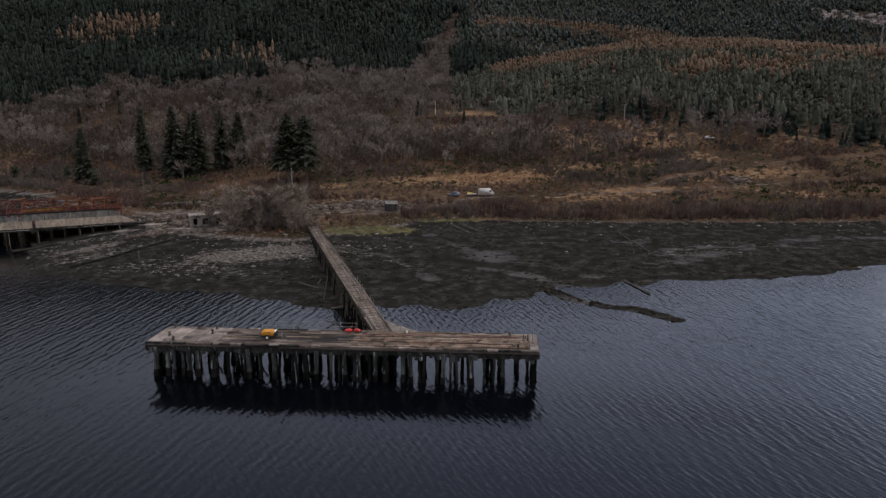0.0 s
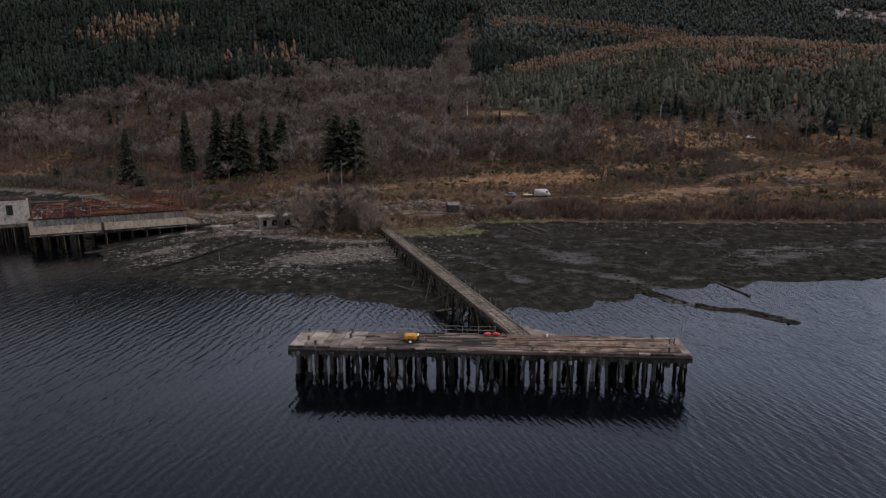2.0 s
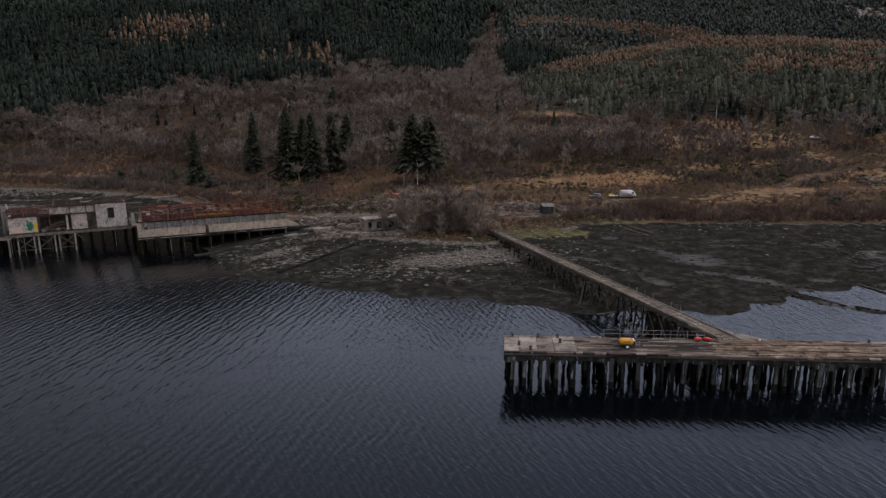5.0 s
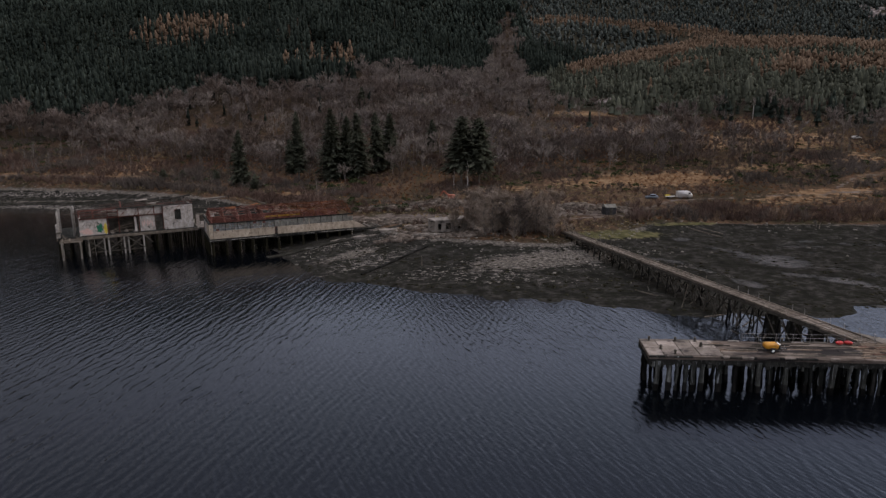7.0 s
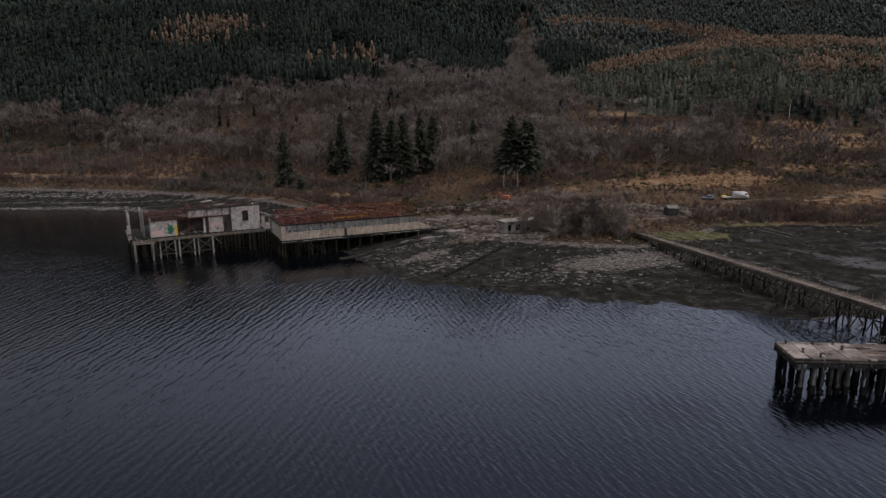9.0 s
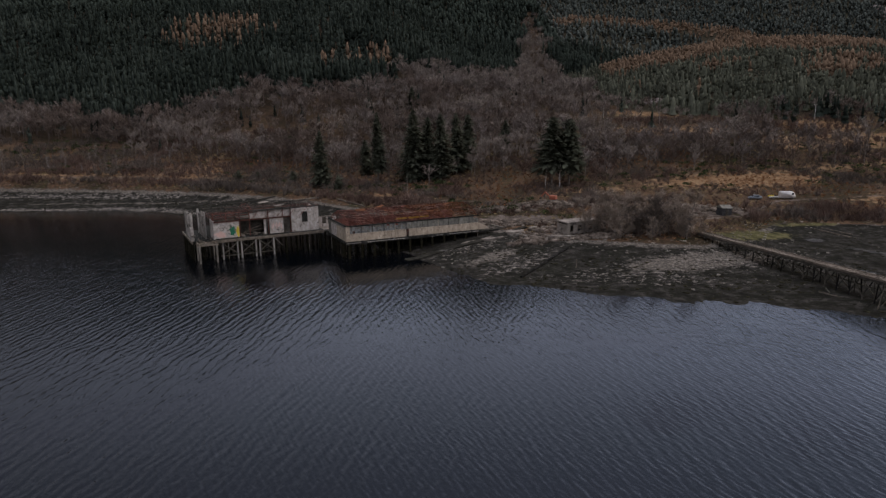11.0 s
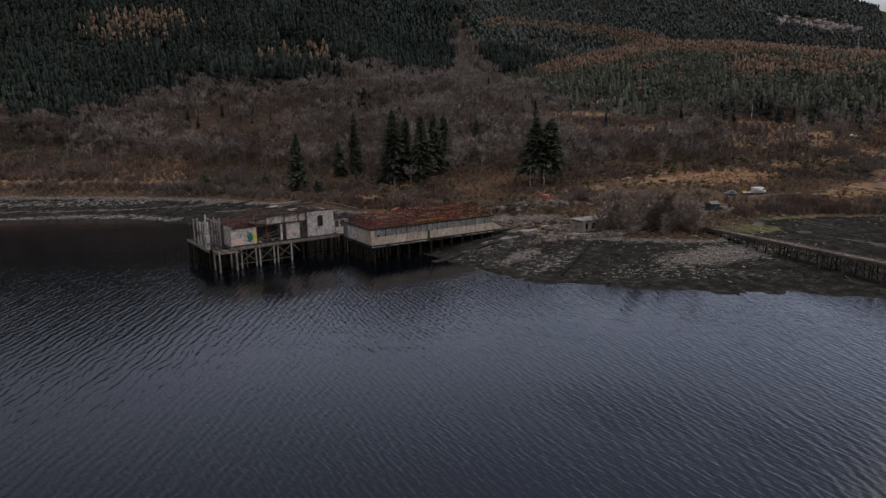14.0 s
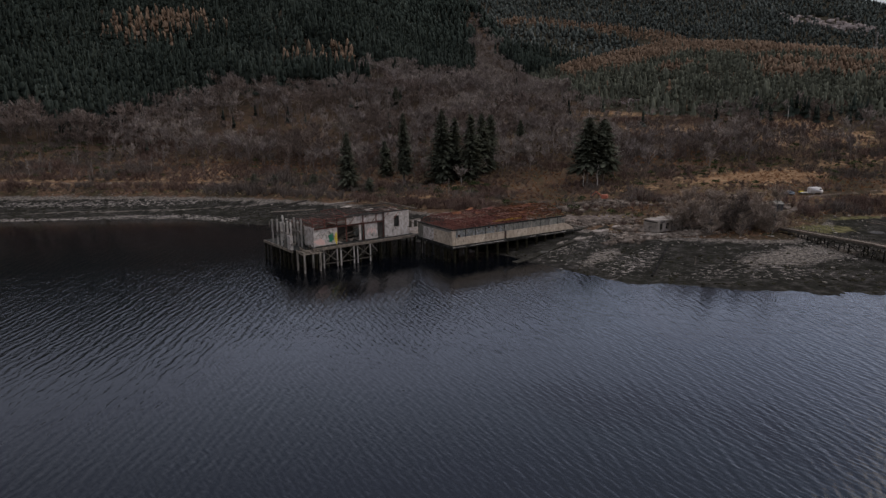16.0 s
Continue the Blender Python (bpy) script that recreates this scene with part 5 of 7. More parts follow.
air_compressor()


def red_float(m):
    ob = thing("mooring_float", m, "bright red plastic mooring float lying on the deck", "float", "floats by the rail")
    bm = bmesh.new()
    bmesh.ops.create_uvsphere(bm, u_segments=14, v_segments=9, radius=0.5, matrix=Matrix.Diagonal((1.1, 0.6, 0.5, 1)))
    part("buoy", bm, RED, ob, smooth=True)
    part("eye", rod((0.55, 0, 0), (0.72, 0, 0), 0.09, 0.05, 8), BLACK, ob)
    return ob


fl = red_float(pier.matrix_basis @ pose(0.2, Y1 - 0.8, PIER_Z + 0.27, 0, 0, 15))
copy_thing(fl, pier.matrix_basis @ pose(1.35, Y1 - 0.72, PIER_Z + 0.27, 0, 0, -20))
can = thing("plastic_drum", pier.matrix_basis @ pose(8.1, Y1 - 0.7, PIER_Z + 0.02), "small white plastic drum on the deck", "drum")
part("drum_body", rod((0, 0, 0), (0, 0, 0.32), 0.13, 0.12, 12), WHITE_PAINT, can)
part("lid", rod((0, 0, 0.32), (0, 0, 0.36), 0.09, 0.08, 12), WHITE_PAINT, can)

# ---- the walkway to the shore ----
WALK = surface("worn_walkway_boards", (0.070, 0.057, 0.047), (0.128, 0.106, 0.088), (0.20, 0.17, 0.144), 0.8, stain=(0.06, 0.05, 0.038), stain_scale=0.5, stain_at=0.57, vary=0.3)
WALK_PALE = surface("trodden_walkway_boards", (0.11, 0.092, 0.077), (0.175, 0.15, 0.128), (0.25, 0.22, 0.192), 0.8, stain=(0.10, 0.08, 0.064), stain_scale=0.5, stain_at=0.58, vary=0.25)

WA, WB = Vector((-8.4, 84.3, 4.7)), Vector((-33.9, 166.4, 5.1))
wd = WB - WA
WLEN, WANG = math.hypot(wd.x, wd.y), math.degrees(math.atan2(wd.y, wd.x))
walkway = thing("walkway", pose(WA.x, WA.y, 0, 0, 0, WANG), "long narrow decayed walkway on trestles from pier to shore", "walkway")
HW = 1.25


def wz(s):
    return 4.66 + 0.42 * s / WLEN


def strip(s0, s1, y0, y1, lo, hi):
    bm = box(s0, y0, lo, s1, y1, hi)
    for v in bm.verts:
        v.co.z += wz(v.co.x)
    return bm


nb = 8
bw = 2 * HW / nb
for k in range(nb):
    s_ = -1.5 - prng.uniform(0, 0.4)
    while s_ < WLEN:
        e_ = min(s_ + prng.uniform(3.2, 7.5), WLEN)
        y_ = -HW + k * bw
        a_ = prng.uniform(-0.03, 0.03)
        part("deck_plank", strip(s_, e_ - 0.05, y_ + 0.015 + a_ * (k in (0, nb - 1)), y_ + bw - 0.015, -0.2, prng.uniform(-0.02, 0.03)), prng.choice((WALK, WALK, WALK_PALE, TIMBER) if 1 < k < 6 else (WALK, WALK, TIMBER, BEAM)), walkway)
        s_ = e_
for y_ in (-HW + 0.12, HW - 0.12):
    part("side_beam", strip(-0.8, WLEN, y_ - 0.14, y_ + 0.14, -0.62, -0.21), BEAM, walkway, "dark longitudinal bearer")
for y0 in (-HW - 0.02, HW - 0.16):
    s_ = 1.0
    while s_ < WLEN - 1:
        e_ = s_ + prng.uniform(3, 8)
        if prng.random() < 0.8:
            part("kerb", strip(s_, min(e_, WLEN) - 0.1, y0, y0 + 0.18, 0.0, 0.16), TIMBER, walkway)
        s_ = e_
bm = bmesh.new()
flare = [bm.verts.new(p) for z_ in (4.40, 4.73) for p in ((-0.2, -HW, z_), (-2.2, -4.6, z_), (-2.3, -HW, z_), (4.5, -HW, z_))]
for q in ((4, 5, 6), (4, 7, 5), (0, 2, 1), (0, 1, 3), (1, 2, 6, 5), (3, 1, 5, 7), (2, 0, 4, 6), (0, 3, 7, 4)):
    bm.faces.new([flare[j] for j in q])
part("flare", bm, CONCRETE, walkway, "splayed concrete corner where walkway meets pier")
# cross battens and stub posts along the whole deck
s_ = 0.8
while s_ < WLEN - 0.5:
    part("batten", strip(s_, s_ + 0.12, -HW + 0.22, HW - 0.22, 0.0, 0.055), prng.choice((BEAM, TIMBER, TIMBER)), walkway)
    s_ += prng.uniform(0.9, 1.5)
s_ = 27.0
while s_ < WLEN - 1:
    for y_ in (-HW + 0.06, HW - 0.06):
        if prng.random() < 0.7:
            part("stub_post", rod((s_, y_, wz(s_) - 0.1), (s_ + prng.uniform(-0.06, 0.06), y_ + prng.uniform(-0.05, 0.05), wz(s_) + prng.uniform(0.3, 1.0)), 0.05, 0.045, 5), prng.choice((BEAM, TIMBER)), walkway)
    s_ += 2.3
# trestles
TREST = [bpy.data.meshes.new("trestle_leg") for _ in range(3)]
for k, me in enumerate(TREST):
    bm = rod((0, 0, -6.5), (0, 0, 0), (0.15, 0.18, 0.13)[k], (0.12, 0.14, 0.11)[k], 7)
    bm.to_mesh(me)
    bm.free()
    me.materials.append((BEAM, PILE_DARK, PILE_DARK)[k])
s_ = 3.0
while s_ < WLEN - 1:
    z_ = wz(s_)
    part("cap_beam", beam((s_, -HW - 0.25, z_ - 0.78), (s_, HW + 0.25, z_ - 0.78), 0.26, 0.30), BEAM, walkway)
    for y_ in (-HW, 0.0, HW):
        if y_ == 0 and prng.random() < 0.5:
            continue
        shared("trestle_leg", TREST[prng.randrange(3)], walkway, pose(s_ + prng.uniform(-0.2, 0.2), y_, z_ - 0.9, (6 if y_ > 0 else -6 if y_ < 0 else 0) + prng.uniform(-2, 2), prng.uniform(-3, 3), 0))
    g_ = WA + wd * (s_ / WLEN)
    low = max(ground_at(g_.x, g_.y), -0.4) + 0.5
    if z_ - low > 1.8:
        for y_ in (-HW, HW):
            if prng.random() < 0.75:
                part("brace", beam((s_, y_, low), (s_ + 2.7, y_, z_ - 1.0), 0.10, 0.16), BEAM, walkway)
        part("brace", beam((s_, -HW, low + 0.2), (s_, HW, z_ - 1.0), 0.10, 0.16), BEAM, walkway)
        part("brace", beam((s_ + 0.2, HW, low + 0.2), (s_ + 0.2, -HW, z_ - 1.0), 0.10, 0.16), PILE_DARK, walkway)
        part("waler", beam((s_ - 0.1, -HW - 0.1, low + 0.35 * (z_ - low)), (s_ + 2.85, -HW - 0.1, low + 0.36 * (z_ - low)), 0.12, 0.22), BEAM, walkway)
    s_ += 2.75
# the four broad concrete piers next to the head
for s_ in (4.2, 8.4, 12.6, 16.6):
    part("concrete_pier", box(s_ - 0.35, -HW + 0.1, -3.0, s_ + 0.35, HW - 0.1, wz(s_) - 0.9, bevel=0.08), FASCIA, walkway, "broad dark concrete support")
s_ = 0.5
while s_ < 26:
    for y_ in (-HW + 0.06,) if s_ > 9 else (-HW + 0.06, HW - 0.06):
        if prng.random() < 0.85:
            part("rail_post", rod((s_, y_, wz(s_)), (s_ + prng.uniform(-0.08, 0.08), y_ + prng.uniform(-0.06, 0.06), wz(s_) + 1.05), 0.035, 0.03), STEEL, walkway)
    s_ += 2.3
for y_, s0, s1 in ((-HW + 0.06, 14, 27), (HW - 0.06, 22, 36), (HW - 0.06, 40, 58), (HW - 0.06, 60, 78)):
    part("pipe", rod((s0, y_ * 1.06, wz(s0) + 0.12), (s1, y_ * 1.06, wz(s1) + 0.10), 0.07), (TIMBER, STEEL)[int(s0) % 2], walkway, "loose pipe lying along the walkway's edge")
for k in range(26):
    s_ = 58 + k * 1.0
    if prng.random() < 0.8:
        part("fence_post", rod((s_, -HW + 0.05, wz(s_)), (s_, -HW + 0.05, wz(s_) + 1.0), 0.04), BEAM, walkway)
# timber fallen among the trestles
for k in range(16):
    s_, y_ = prng.uniform(6, 44), prng.uniform(0.8, 4.2)
    p = WA + wd * (s_ / WLEN)
    m_ = pose(p.x, p.y, 0, 0, 0, WANG)
    g_ = (m_ @ Vector((0, y_, 0)))
    zg = max(ground_at(g_.x, g_.y), -0.3)
    a_ = prng.uniform(0, 360)
    log = tagged(part("fallen_timber", beam((0, 0, 0.0), (prng.uniform(1.6, 4.5), 0, prng.uniform(0.3, 1.6)), 0.16, 0.18), TIMBER if k % 2 else BEAM),
                 "grey broken timber fallen beside the walkway", "timber", "fallen timbers")
    log.matrix_basis = pose(g_.x, g_.y, zg - 0.05, 0, 0, a_)
gx_, gy_ = -20.7, 115.1
mp_ = tagged(part("leaning_post", rod((0, 0, -1.0), (1.1, 0.2, 4.4), 0.10, 0.08, 7), TIMBER), "pale leaning mooring post in the mud", "post")
mp_.matrix_basis = pose(gx_ - 1.6, gy_, ground_at(gx_ - 1.6, gy_))


# ---- the range buildings on piles ----
def pile_field(owner, us, vs, top, rnd, r=0.2, skip=0.0, front=True):
    meshes = []
    for k in range(3):
        w = r * (1.15, 1.1, 1.0)[k]
        bm = rod((0, 0, -4.0), (0, 0, 0.7), w * 1.12, w * 1.02, 8)
        low = len(bm.faces)
        add_rod(bm, (0, 0, 0.7), (0, 0, top), w, w * 0.88, 8)
        bm.faces.ensure_lookup_table()
        for q in range(low):
            bm.faces[q].material_index = 1
        me = bpy.data.meshes.new("pile")
        bm.to_mesh(me)
        bm.free()
        me.materials.append((COLUMN, PILE_DARK, PILE)[k])
        me.materials.append(WEED)
        meshes.append(me)
    for v in vs:
        for u in us:
            if rnd.random() >= skip:
                # rows behind the front get the near-black mesh, holding the shade below the floor
                shared("pile", meshes[0 if (front and v == vs[0] or len(us) == 1) and rnd.random() < 0.8 else 1 if v != vs[0] else rnd.randrange(1, 3)], owner, pose(u + rnd.uniform(-0.15, 0.15), v, 0, 0, 0, rnd.uniform(0, 90)))


hrng = random.Random(11)
hall = thing("range_hall", pose(-123.9, 163.8, 0, 0, 0, 24.6), "roofless torpedo-range hall with cream walls and rusted roof trusses on piles", "building")
HU, HV, HZ = 37.4, 16.5, 4.25
part("floor_slab", slab_bm(-0.2, HU + 1.2, -0.25, HV, HZ - 0.38, HZ, 26, 0.05, hrng), FASCIA, hall, "concrete floor slab on piles")
part("edge_beam", box(-0.25, -0.3, HZ - 0.75, HU + 6.6, 0.1, HZ - 0.39), FASCIA, hall)
part("edge_beam", box(-0.3, 0.12, HZ - 0.75, 0.05, HV, HZ - 0.39), FASCIA, hall)
pile_field(hall, [0.5 + 3.3 * k for k in range(14)], (-0.12, 4.5, 8.7, 12.9), HZ - 0.76, hrng, 0.29)
pile_field(hall, (-0.1,), (1.6, 2.9, 6.2, 7.4, 10.4, 11.6, 14.6), HZ - 0.4, hrng, 0.26)
u_ = -0.2
while u_ < HU:
    e_ = u_ + hrng.uniform(1.2, 4.2)
    if hrng.random() < 0.55:
        part("ledge", box(u_, -0.55, HZ - 0.42, min(e_, HU) - 0.1, -0.26, HZ - 0.30 + hrng.uniform(-0.04, 0.03), bevel=0.02), COLUMN, hall, "pale broken ledge below the wall")
    u_ = e_
# front wall: cream parapet panels, a band of lights, and a dark wall plate
WT0, WT1, WT2 = HZ, HZ + 1.95, HZ + 3.95
u_ = 0.9
k = 0
while u_ < HU - 0.1:
    e_ = min(u_ + 3.06, HU)
    gap = 0.75 if k == 5 else 0.0
    part("parapet_panel", box(u_ + 0.02 + gap, 0.02, WT0, e_ - 0.02, 0.30, WT1 + hrng.uniform(-0.03, 0.03), bevel=0.02), RENDER_CREAM, hall)
    if k < 5:
        n = 4
        for c in range(n):
            for r in range(3):
                a = u_ + 0.05 + c * (e_ - u_ - 0.1) / n
                b = a + (e_ - u_ - 0.1) / n - 0.05
                z0 = WT1 + 0.03 + r * 0.62
                if hrng.random() < 0.96:
                    part("window_pane", box(a, 0.10, z0, b, 0.20, z0 + 0.57), GLASS_BLOCK if hrng.random() < 0.75 else PANEL_GREY, hall)
    else:
        for c in range(2):
            a = u_ + c * (e_ - u_) / 2 + 0.03
            part("upper_panel", box(a, 0.06, WT1 + 0.035, a + (e_ - u_) / 2 - 0.06, 0.24, WT2 - 0.25 - (0.5 if k > 10 and c else 0), bevel=0.015), PANEL_GREY, hall)
    part("mullion", box(u_ - 0.07, 0.0, WT1 + 0.036, u_ + 0.028, 0.28, WT2 - 0.21), RENDER_CREAM if k % 4 == 0 else FASCIA, hall)
    u_, k = e_, k + 1
part("corner_pier", box(-0.05, 0.0, WT0, 0.82, 0.8, WT2, bevel=0.04), RENDER_CREAM, hall)
part("wall_plate", box(-0.1, -0.08, WT2 - 0.2, HU + 0.2, 0.42, WT2 + 0.06, bevel=0.02), FASCIA, hall, "dark wall plate along the eaves")
for v in (0.1, 1.4, 4.6, 8.8, 13.0):
    part("bearer", beam((HU + 1.2, v, HZ - 0.3), (HU + 8.4 - 0.3 * v, v, HZ - 0.34), 0.35, 0.4), BEAM, hall, "dark timber bearer left beyond the floor")
for k in range(7):
    part("bearer", beam((HU + 1.9 + k, -0.1, HZ - 0.06), (HU + 1.7 + k + hrng.uniform(-0.3, 0.3), hrng.uniform(2, 6), HZ - 0.05), 0.5, 0.1), BEAM if k % 3 else CONCRETE, hall)
bm = bmesh.new()
vs = [bm.verts.new(p) for y_ in (0.03, 0.3) for p in ((HU + 0.05, y_, WT0), (HU + 3.6, y_, WT0), (HU + 1.8, y_, WT0 + 1.2), (HU + 0.05, y_, WT1))]
for q in ((3, 2, 1, 0), (4, 5, 6, 7), (0, 1, 5, 4), (1, 2, 6, 5), (2, 3, 7, 6), (3, 0, 4, 7)):
    bm.faces.new([vs[j] for j in q])
part("broken_wall_end", bm, RENDER_CREAM, hall, "broken stepped end of the parapet")
# west end wall
v_ = 0.85
while v_ < HV - 0.5:
    e_ = min(v_ + 2.6, HV)
    part("end_panel", box(0.02, v_ + 0.02, WT0, 0.3, e_ - 0.02, WT1 + 1.2, bevel=0.02), (RENDER_CREAM, PANEL_GREY, RENDER_WHITE)[int(v_) % 3], hall)
    part("end_light", box(0.08, v_ + 0.08, WT1 + 1.21, 0.2, e_ - 0.08, WT2 - 0.2), PANEL_GREY, hall)
    v_ = e_
part("wall_plate", box(-0.1, 0.43, WT2 - 0.18, 0.36, HV, WT2 + 0.05), FASCIA, hall)
part("back_wall", box(1.0, HV - 0.3, HZ, HU, HV - 0.02, WT2 - 0.6), RUST, hall, "rust-streaked back wall")
# trusses
for k in range(12):
    u = 0.8 + k * (HU - 1.2) / 11
    bm = bmesh.new()
    rise = 2.5 + hrng.uniform(-0.25, 0.2)
    z0 = WT2 + 0.1
    pts = [Vector((u + hrng.uniform(-0.15, 0.15), 0.2 + (HV - 0.5) * t, z0 + rise * math.sin(math.pi * min(max(t, 0.0), 1.0)) ** 0.8)) for t in [j / 10 for j in range(11)]]
    for a, b in zip(pts, pts[1:]):
        add_beam(bm, a, b, 0.11, 0.14)
    add_beam(bm, (u, 0.2, z0), (u, HV - 0.3, z0 + 0.05), 0.11, 0.14)
    for j in range(1, 10):
        add_beam(bm, (u, 0.2 + (HV - 0.5) * (j / 10), z0 + 0.03), pts[j + (1 if j < 5 else -1)], 0.07, 0.07)
        add_beam(bm, (u, 0.2 + (HV - 0.5) * (j / 10), z0 + 0.03), pts[j], 0.07, 0.07)
    part("roof_truss", bm, RUST if k < 7 else RUST_ORANGE, hall, "rusted steel lattice roof truss")
for j in range(1, 10):
    t = j / 10
    for k in range(4):
        if hrng.random() < 0.85:
            z_ = WT2 + 0.25 + 2.5 * math.sin(math.pi * t) ** 0.8
            part("purlin", beam((0.8 + k * 9.1, 0.2 + (HV - 0.5) * t, z_ + hrng.uniform(-0.2, 0.1)), (0.8 + k * 9.1 + hrng.uniform(7, 9.3), 0.2 + (HV - 0.5) * t, z_ + hrng.uniform(-0.35, 0.1)), 0.09, 0.13),
                 RUST if k < 2 else RUST_ORANGE, hall)
for k in range(20):
    a = hrng.uniform(1, HU - 4)
    b = hrng.uniform(1.5, HV - 2)
    m_ = pose(a, b, WT2 + 0.35 + 2.4 * math.sin(math.pi * b / HV) ** 0.8 - hrng.uniform(0.1, 1.3), hrng.uniform(-25, 25), hrng.uniform(-14, 14), hrng.uniform(-20, 20))
    part("roof_sheet", box(0, 0, 0, hrng.uniform(1.2, 3.4), hrng.uniform(0.6, 1.4), 0.03, m_), (RUST, RUST_ORANGE, RUST_ORANGE, RUST)[k % 4], hall, "torn rusted roofing sheet")
bm = bmesh.new()
for k in range(90):
    a, b = hrng.uniform(0.5, HU - 3), hrng.uniform(0.6, HV - 0.6)
    z_ = WT2 + 0.2 + 2.5 * math.sin(math.pi * b / HV) ** 0.8
    add_beam(bm, (a, b, z_ + hrng.uniform(-0.9, 0.15)), (a + hrng.uniform(1.0, 4.5), b + hrng.uniform(-0.9, 0.9), z_ + hrng.uniform(-0.9, 0.2)), 0.08, 0.06)
tagged(part("bent_lath", bm, PINK_RUST, hall, "bent faded laths strewn over the trusses"), kind="stuff")
# bar added in place of a yellow-stained patch of rusted roof sheet
part("crane_girder", beam((14.0, 2.2, WT2 + 0.5), (23.5, 2.2, WT2 + 0.55), 0.3, 0.35), YELLOW_RUST, hall, "yellow bar standing in for a yellow-stained roof panel")
bm = bmesh.new()
for k in range(260):
    a, b = hrng.uniform(1.2, HU - 1), hrng.uniform(1.0, HV - 1)
    add_beam(bm, (a, b, HZ + hrng.uniform(0.05, 0.6)), (a + hrng.uniform(-2.5, 2.5), b + hrng.uniform(-1.5, 1.5), HZ + hrng.uniform(0.1, 2.2)), hrng.uniform(0.06, 0.3), 0.06)
tagged(part("debris", bm, RUST, hall, "tangle of rusted steel debris on the floor"), kind="stuff")

# the western building
wrng = random.Random(23)
west = thing("range_house", pose(-159.6, 162.4, 0, 0, 0, 28.0), "ruined white two-storey range building on braced piles", "building")
FZ = 5.15
part("floor_slab", slab_bm(2.6, 31.5, 0.3, 24, FZ - 0.45, FZ, 20, 0.06, wrng), FASCIA, west, "cracked concrete floor")
part("side_deck", slab_bm(-1.7, 2.55, 2.6, 20, FZ - 0.6, FZ - 0.3, 10, 0.06, wrng), FASCIA, west)
part("edge_beam", box(2.4, -0.15, FZ - 0.75, 31.5, 0.28, FZ - 0.1, bevel=0.03), TIMBER, west, "grey timber edge beam")
part("edge_beam", box(-1.95, 2.2, FZ - 0.9, -1.72, 20, FZ - 0.3), TIMBER, west)
pile_field(west, [3.2 + 3.0 * k for k in range(10)], (0.1, 6, 12, 18, 23.5), FZ - 0.5, wrng, 0.2)
pile_field(west, (-1.6, 0.8), (2.9, 5.0, 7.4, 9.8, 12.2, 15, 17.2, 19.6), FZ - 0.6, wrng, 0.2)
for a in (5.0, 9.6, 14.2):
    for e in (a, a + 3.6):
        part("brace_post", box(e - 0.17, -0.34, -3.2, e + 0.17, -0.16, FZ - 0.76, bevel=0.03), COLUMN, west, "pale squared post")
    part("cross_brace", beam((a - 0.3, -0.12, 1.1), (a + 3.9, -0.12, FZ - 0.8), 0.14, 0.24), BEAM, west)
    part("cross_brace", beam((a + 3.9, -0.30, 1.1), (a - 0.3, -0.30, FZ - 0.8), 0.14, 0.24), BEAM, west)
part("lower_waler", box(4.4, -0.2, 0.85, 18.4, 0.05, 1.08), BEAM, west)
part("cross_brace", beam((20.0, -0.12, 2.2), (18.2, -0.12, FZ - 0.8), 0.14, 0.24), POST_PALE, west)
# broken landing at the corner
for u in (-0.8, 3.2):
    for v in (-2.0, 1.9):
        part("landing_post", box(u - 0.2, v - 0.2, -3.5, u + 0.2, v + 0.2, FZ - 0.7, bevel=0.03), POST_PALE, west)
for v in (-1.95, -0.9, 0.3, 1.4):
    part("landing_beam", beam((-1.3, v, FZ - 0.75 + wrng.uniform(-0.1, 0.1)), (3.8, v, FZ - 0.7 + wrng.uniform(-0.15, 0.15)), 0.3, 0.26), TIMBER, west)
for u in (-0.8, 0.9, 3.1):
    part("landing_beam", beam((u, -2.2, FZ - 0.5), (u, 2.4, FZ - 0.48), 0.24, 0.24), TIMBER, west)
for k in range(7):
    a, b = wrng.uniform(-0.5, 5), wrng.uniform(-1.2, 2)
    part("broken_plank", beam((a, b, FZ - 0.3), (a + wrng.uniform(-1.6, 1.6), b + wrng.uniform(-1, 1), FZ + wrng.uniform(0.0, 0.9)), 0.22, 0.07), TIMBER, west)
# bare concrete columns
for u, tops in ((-1.4, (3.6, 5.4, 7.4, 9.4, 11.6, 14.8)), (1.9, (5.0, 7.0, 9.0, 11.2, 13.4, 16.0))):
    for v in tops:
        part("column_head", box(u - 0.26, v - 0.26, FZ + 5.3, u + 0.26, v + 0.26, FZ + 5.6), COLUMN, west)
        part("column", box(u - 0.19, v - 0.19, FZ - 0.3, u + 0.19, v + 0.19, FZ + 6.1 + wrng.uniform(-0.7, 0.5), bevel=0.04), COLUMN, west, "bare concrete column")
    part("tie_beam", box(u - 0.16, tops[0] - 0.2, FZ + 3.0, u + 0.16, tops[3], FZ + 3.35), CONCRETE, west)
part("wall_remnant", box(-2.0, 3.0, FZ - 0.3, -1.2, 4.6, FZ + 3.1, bevel=0.05), RENDER_WHITE, west, "fragment of white wall")
part("wall_remnant", box(-1.9, 2.2, FZ + 0.9, -1.0, 2.95, FZ + 1.3, bevel=0.02), BEAM, west)
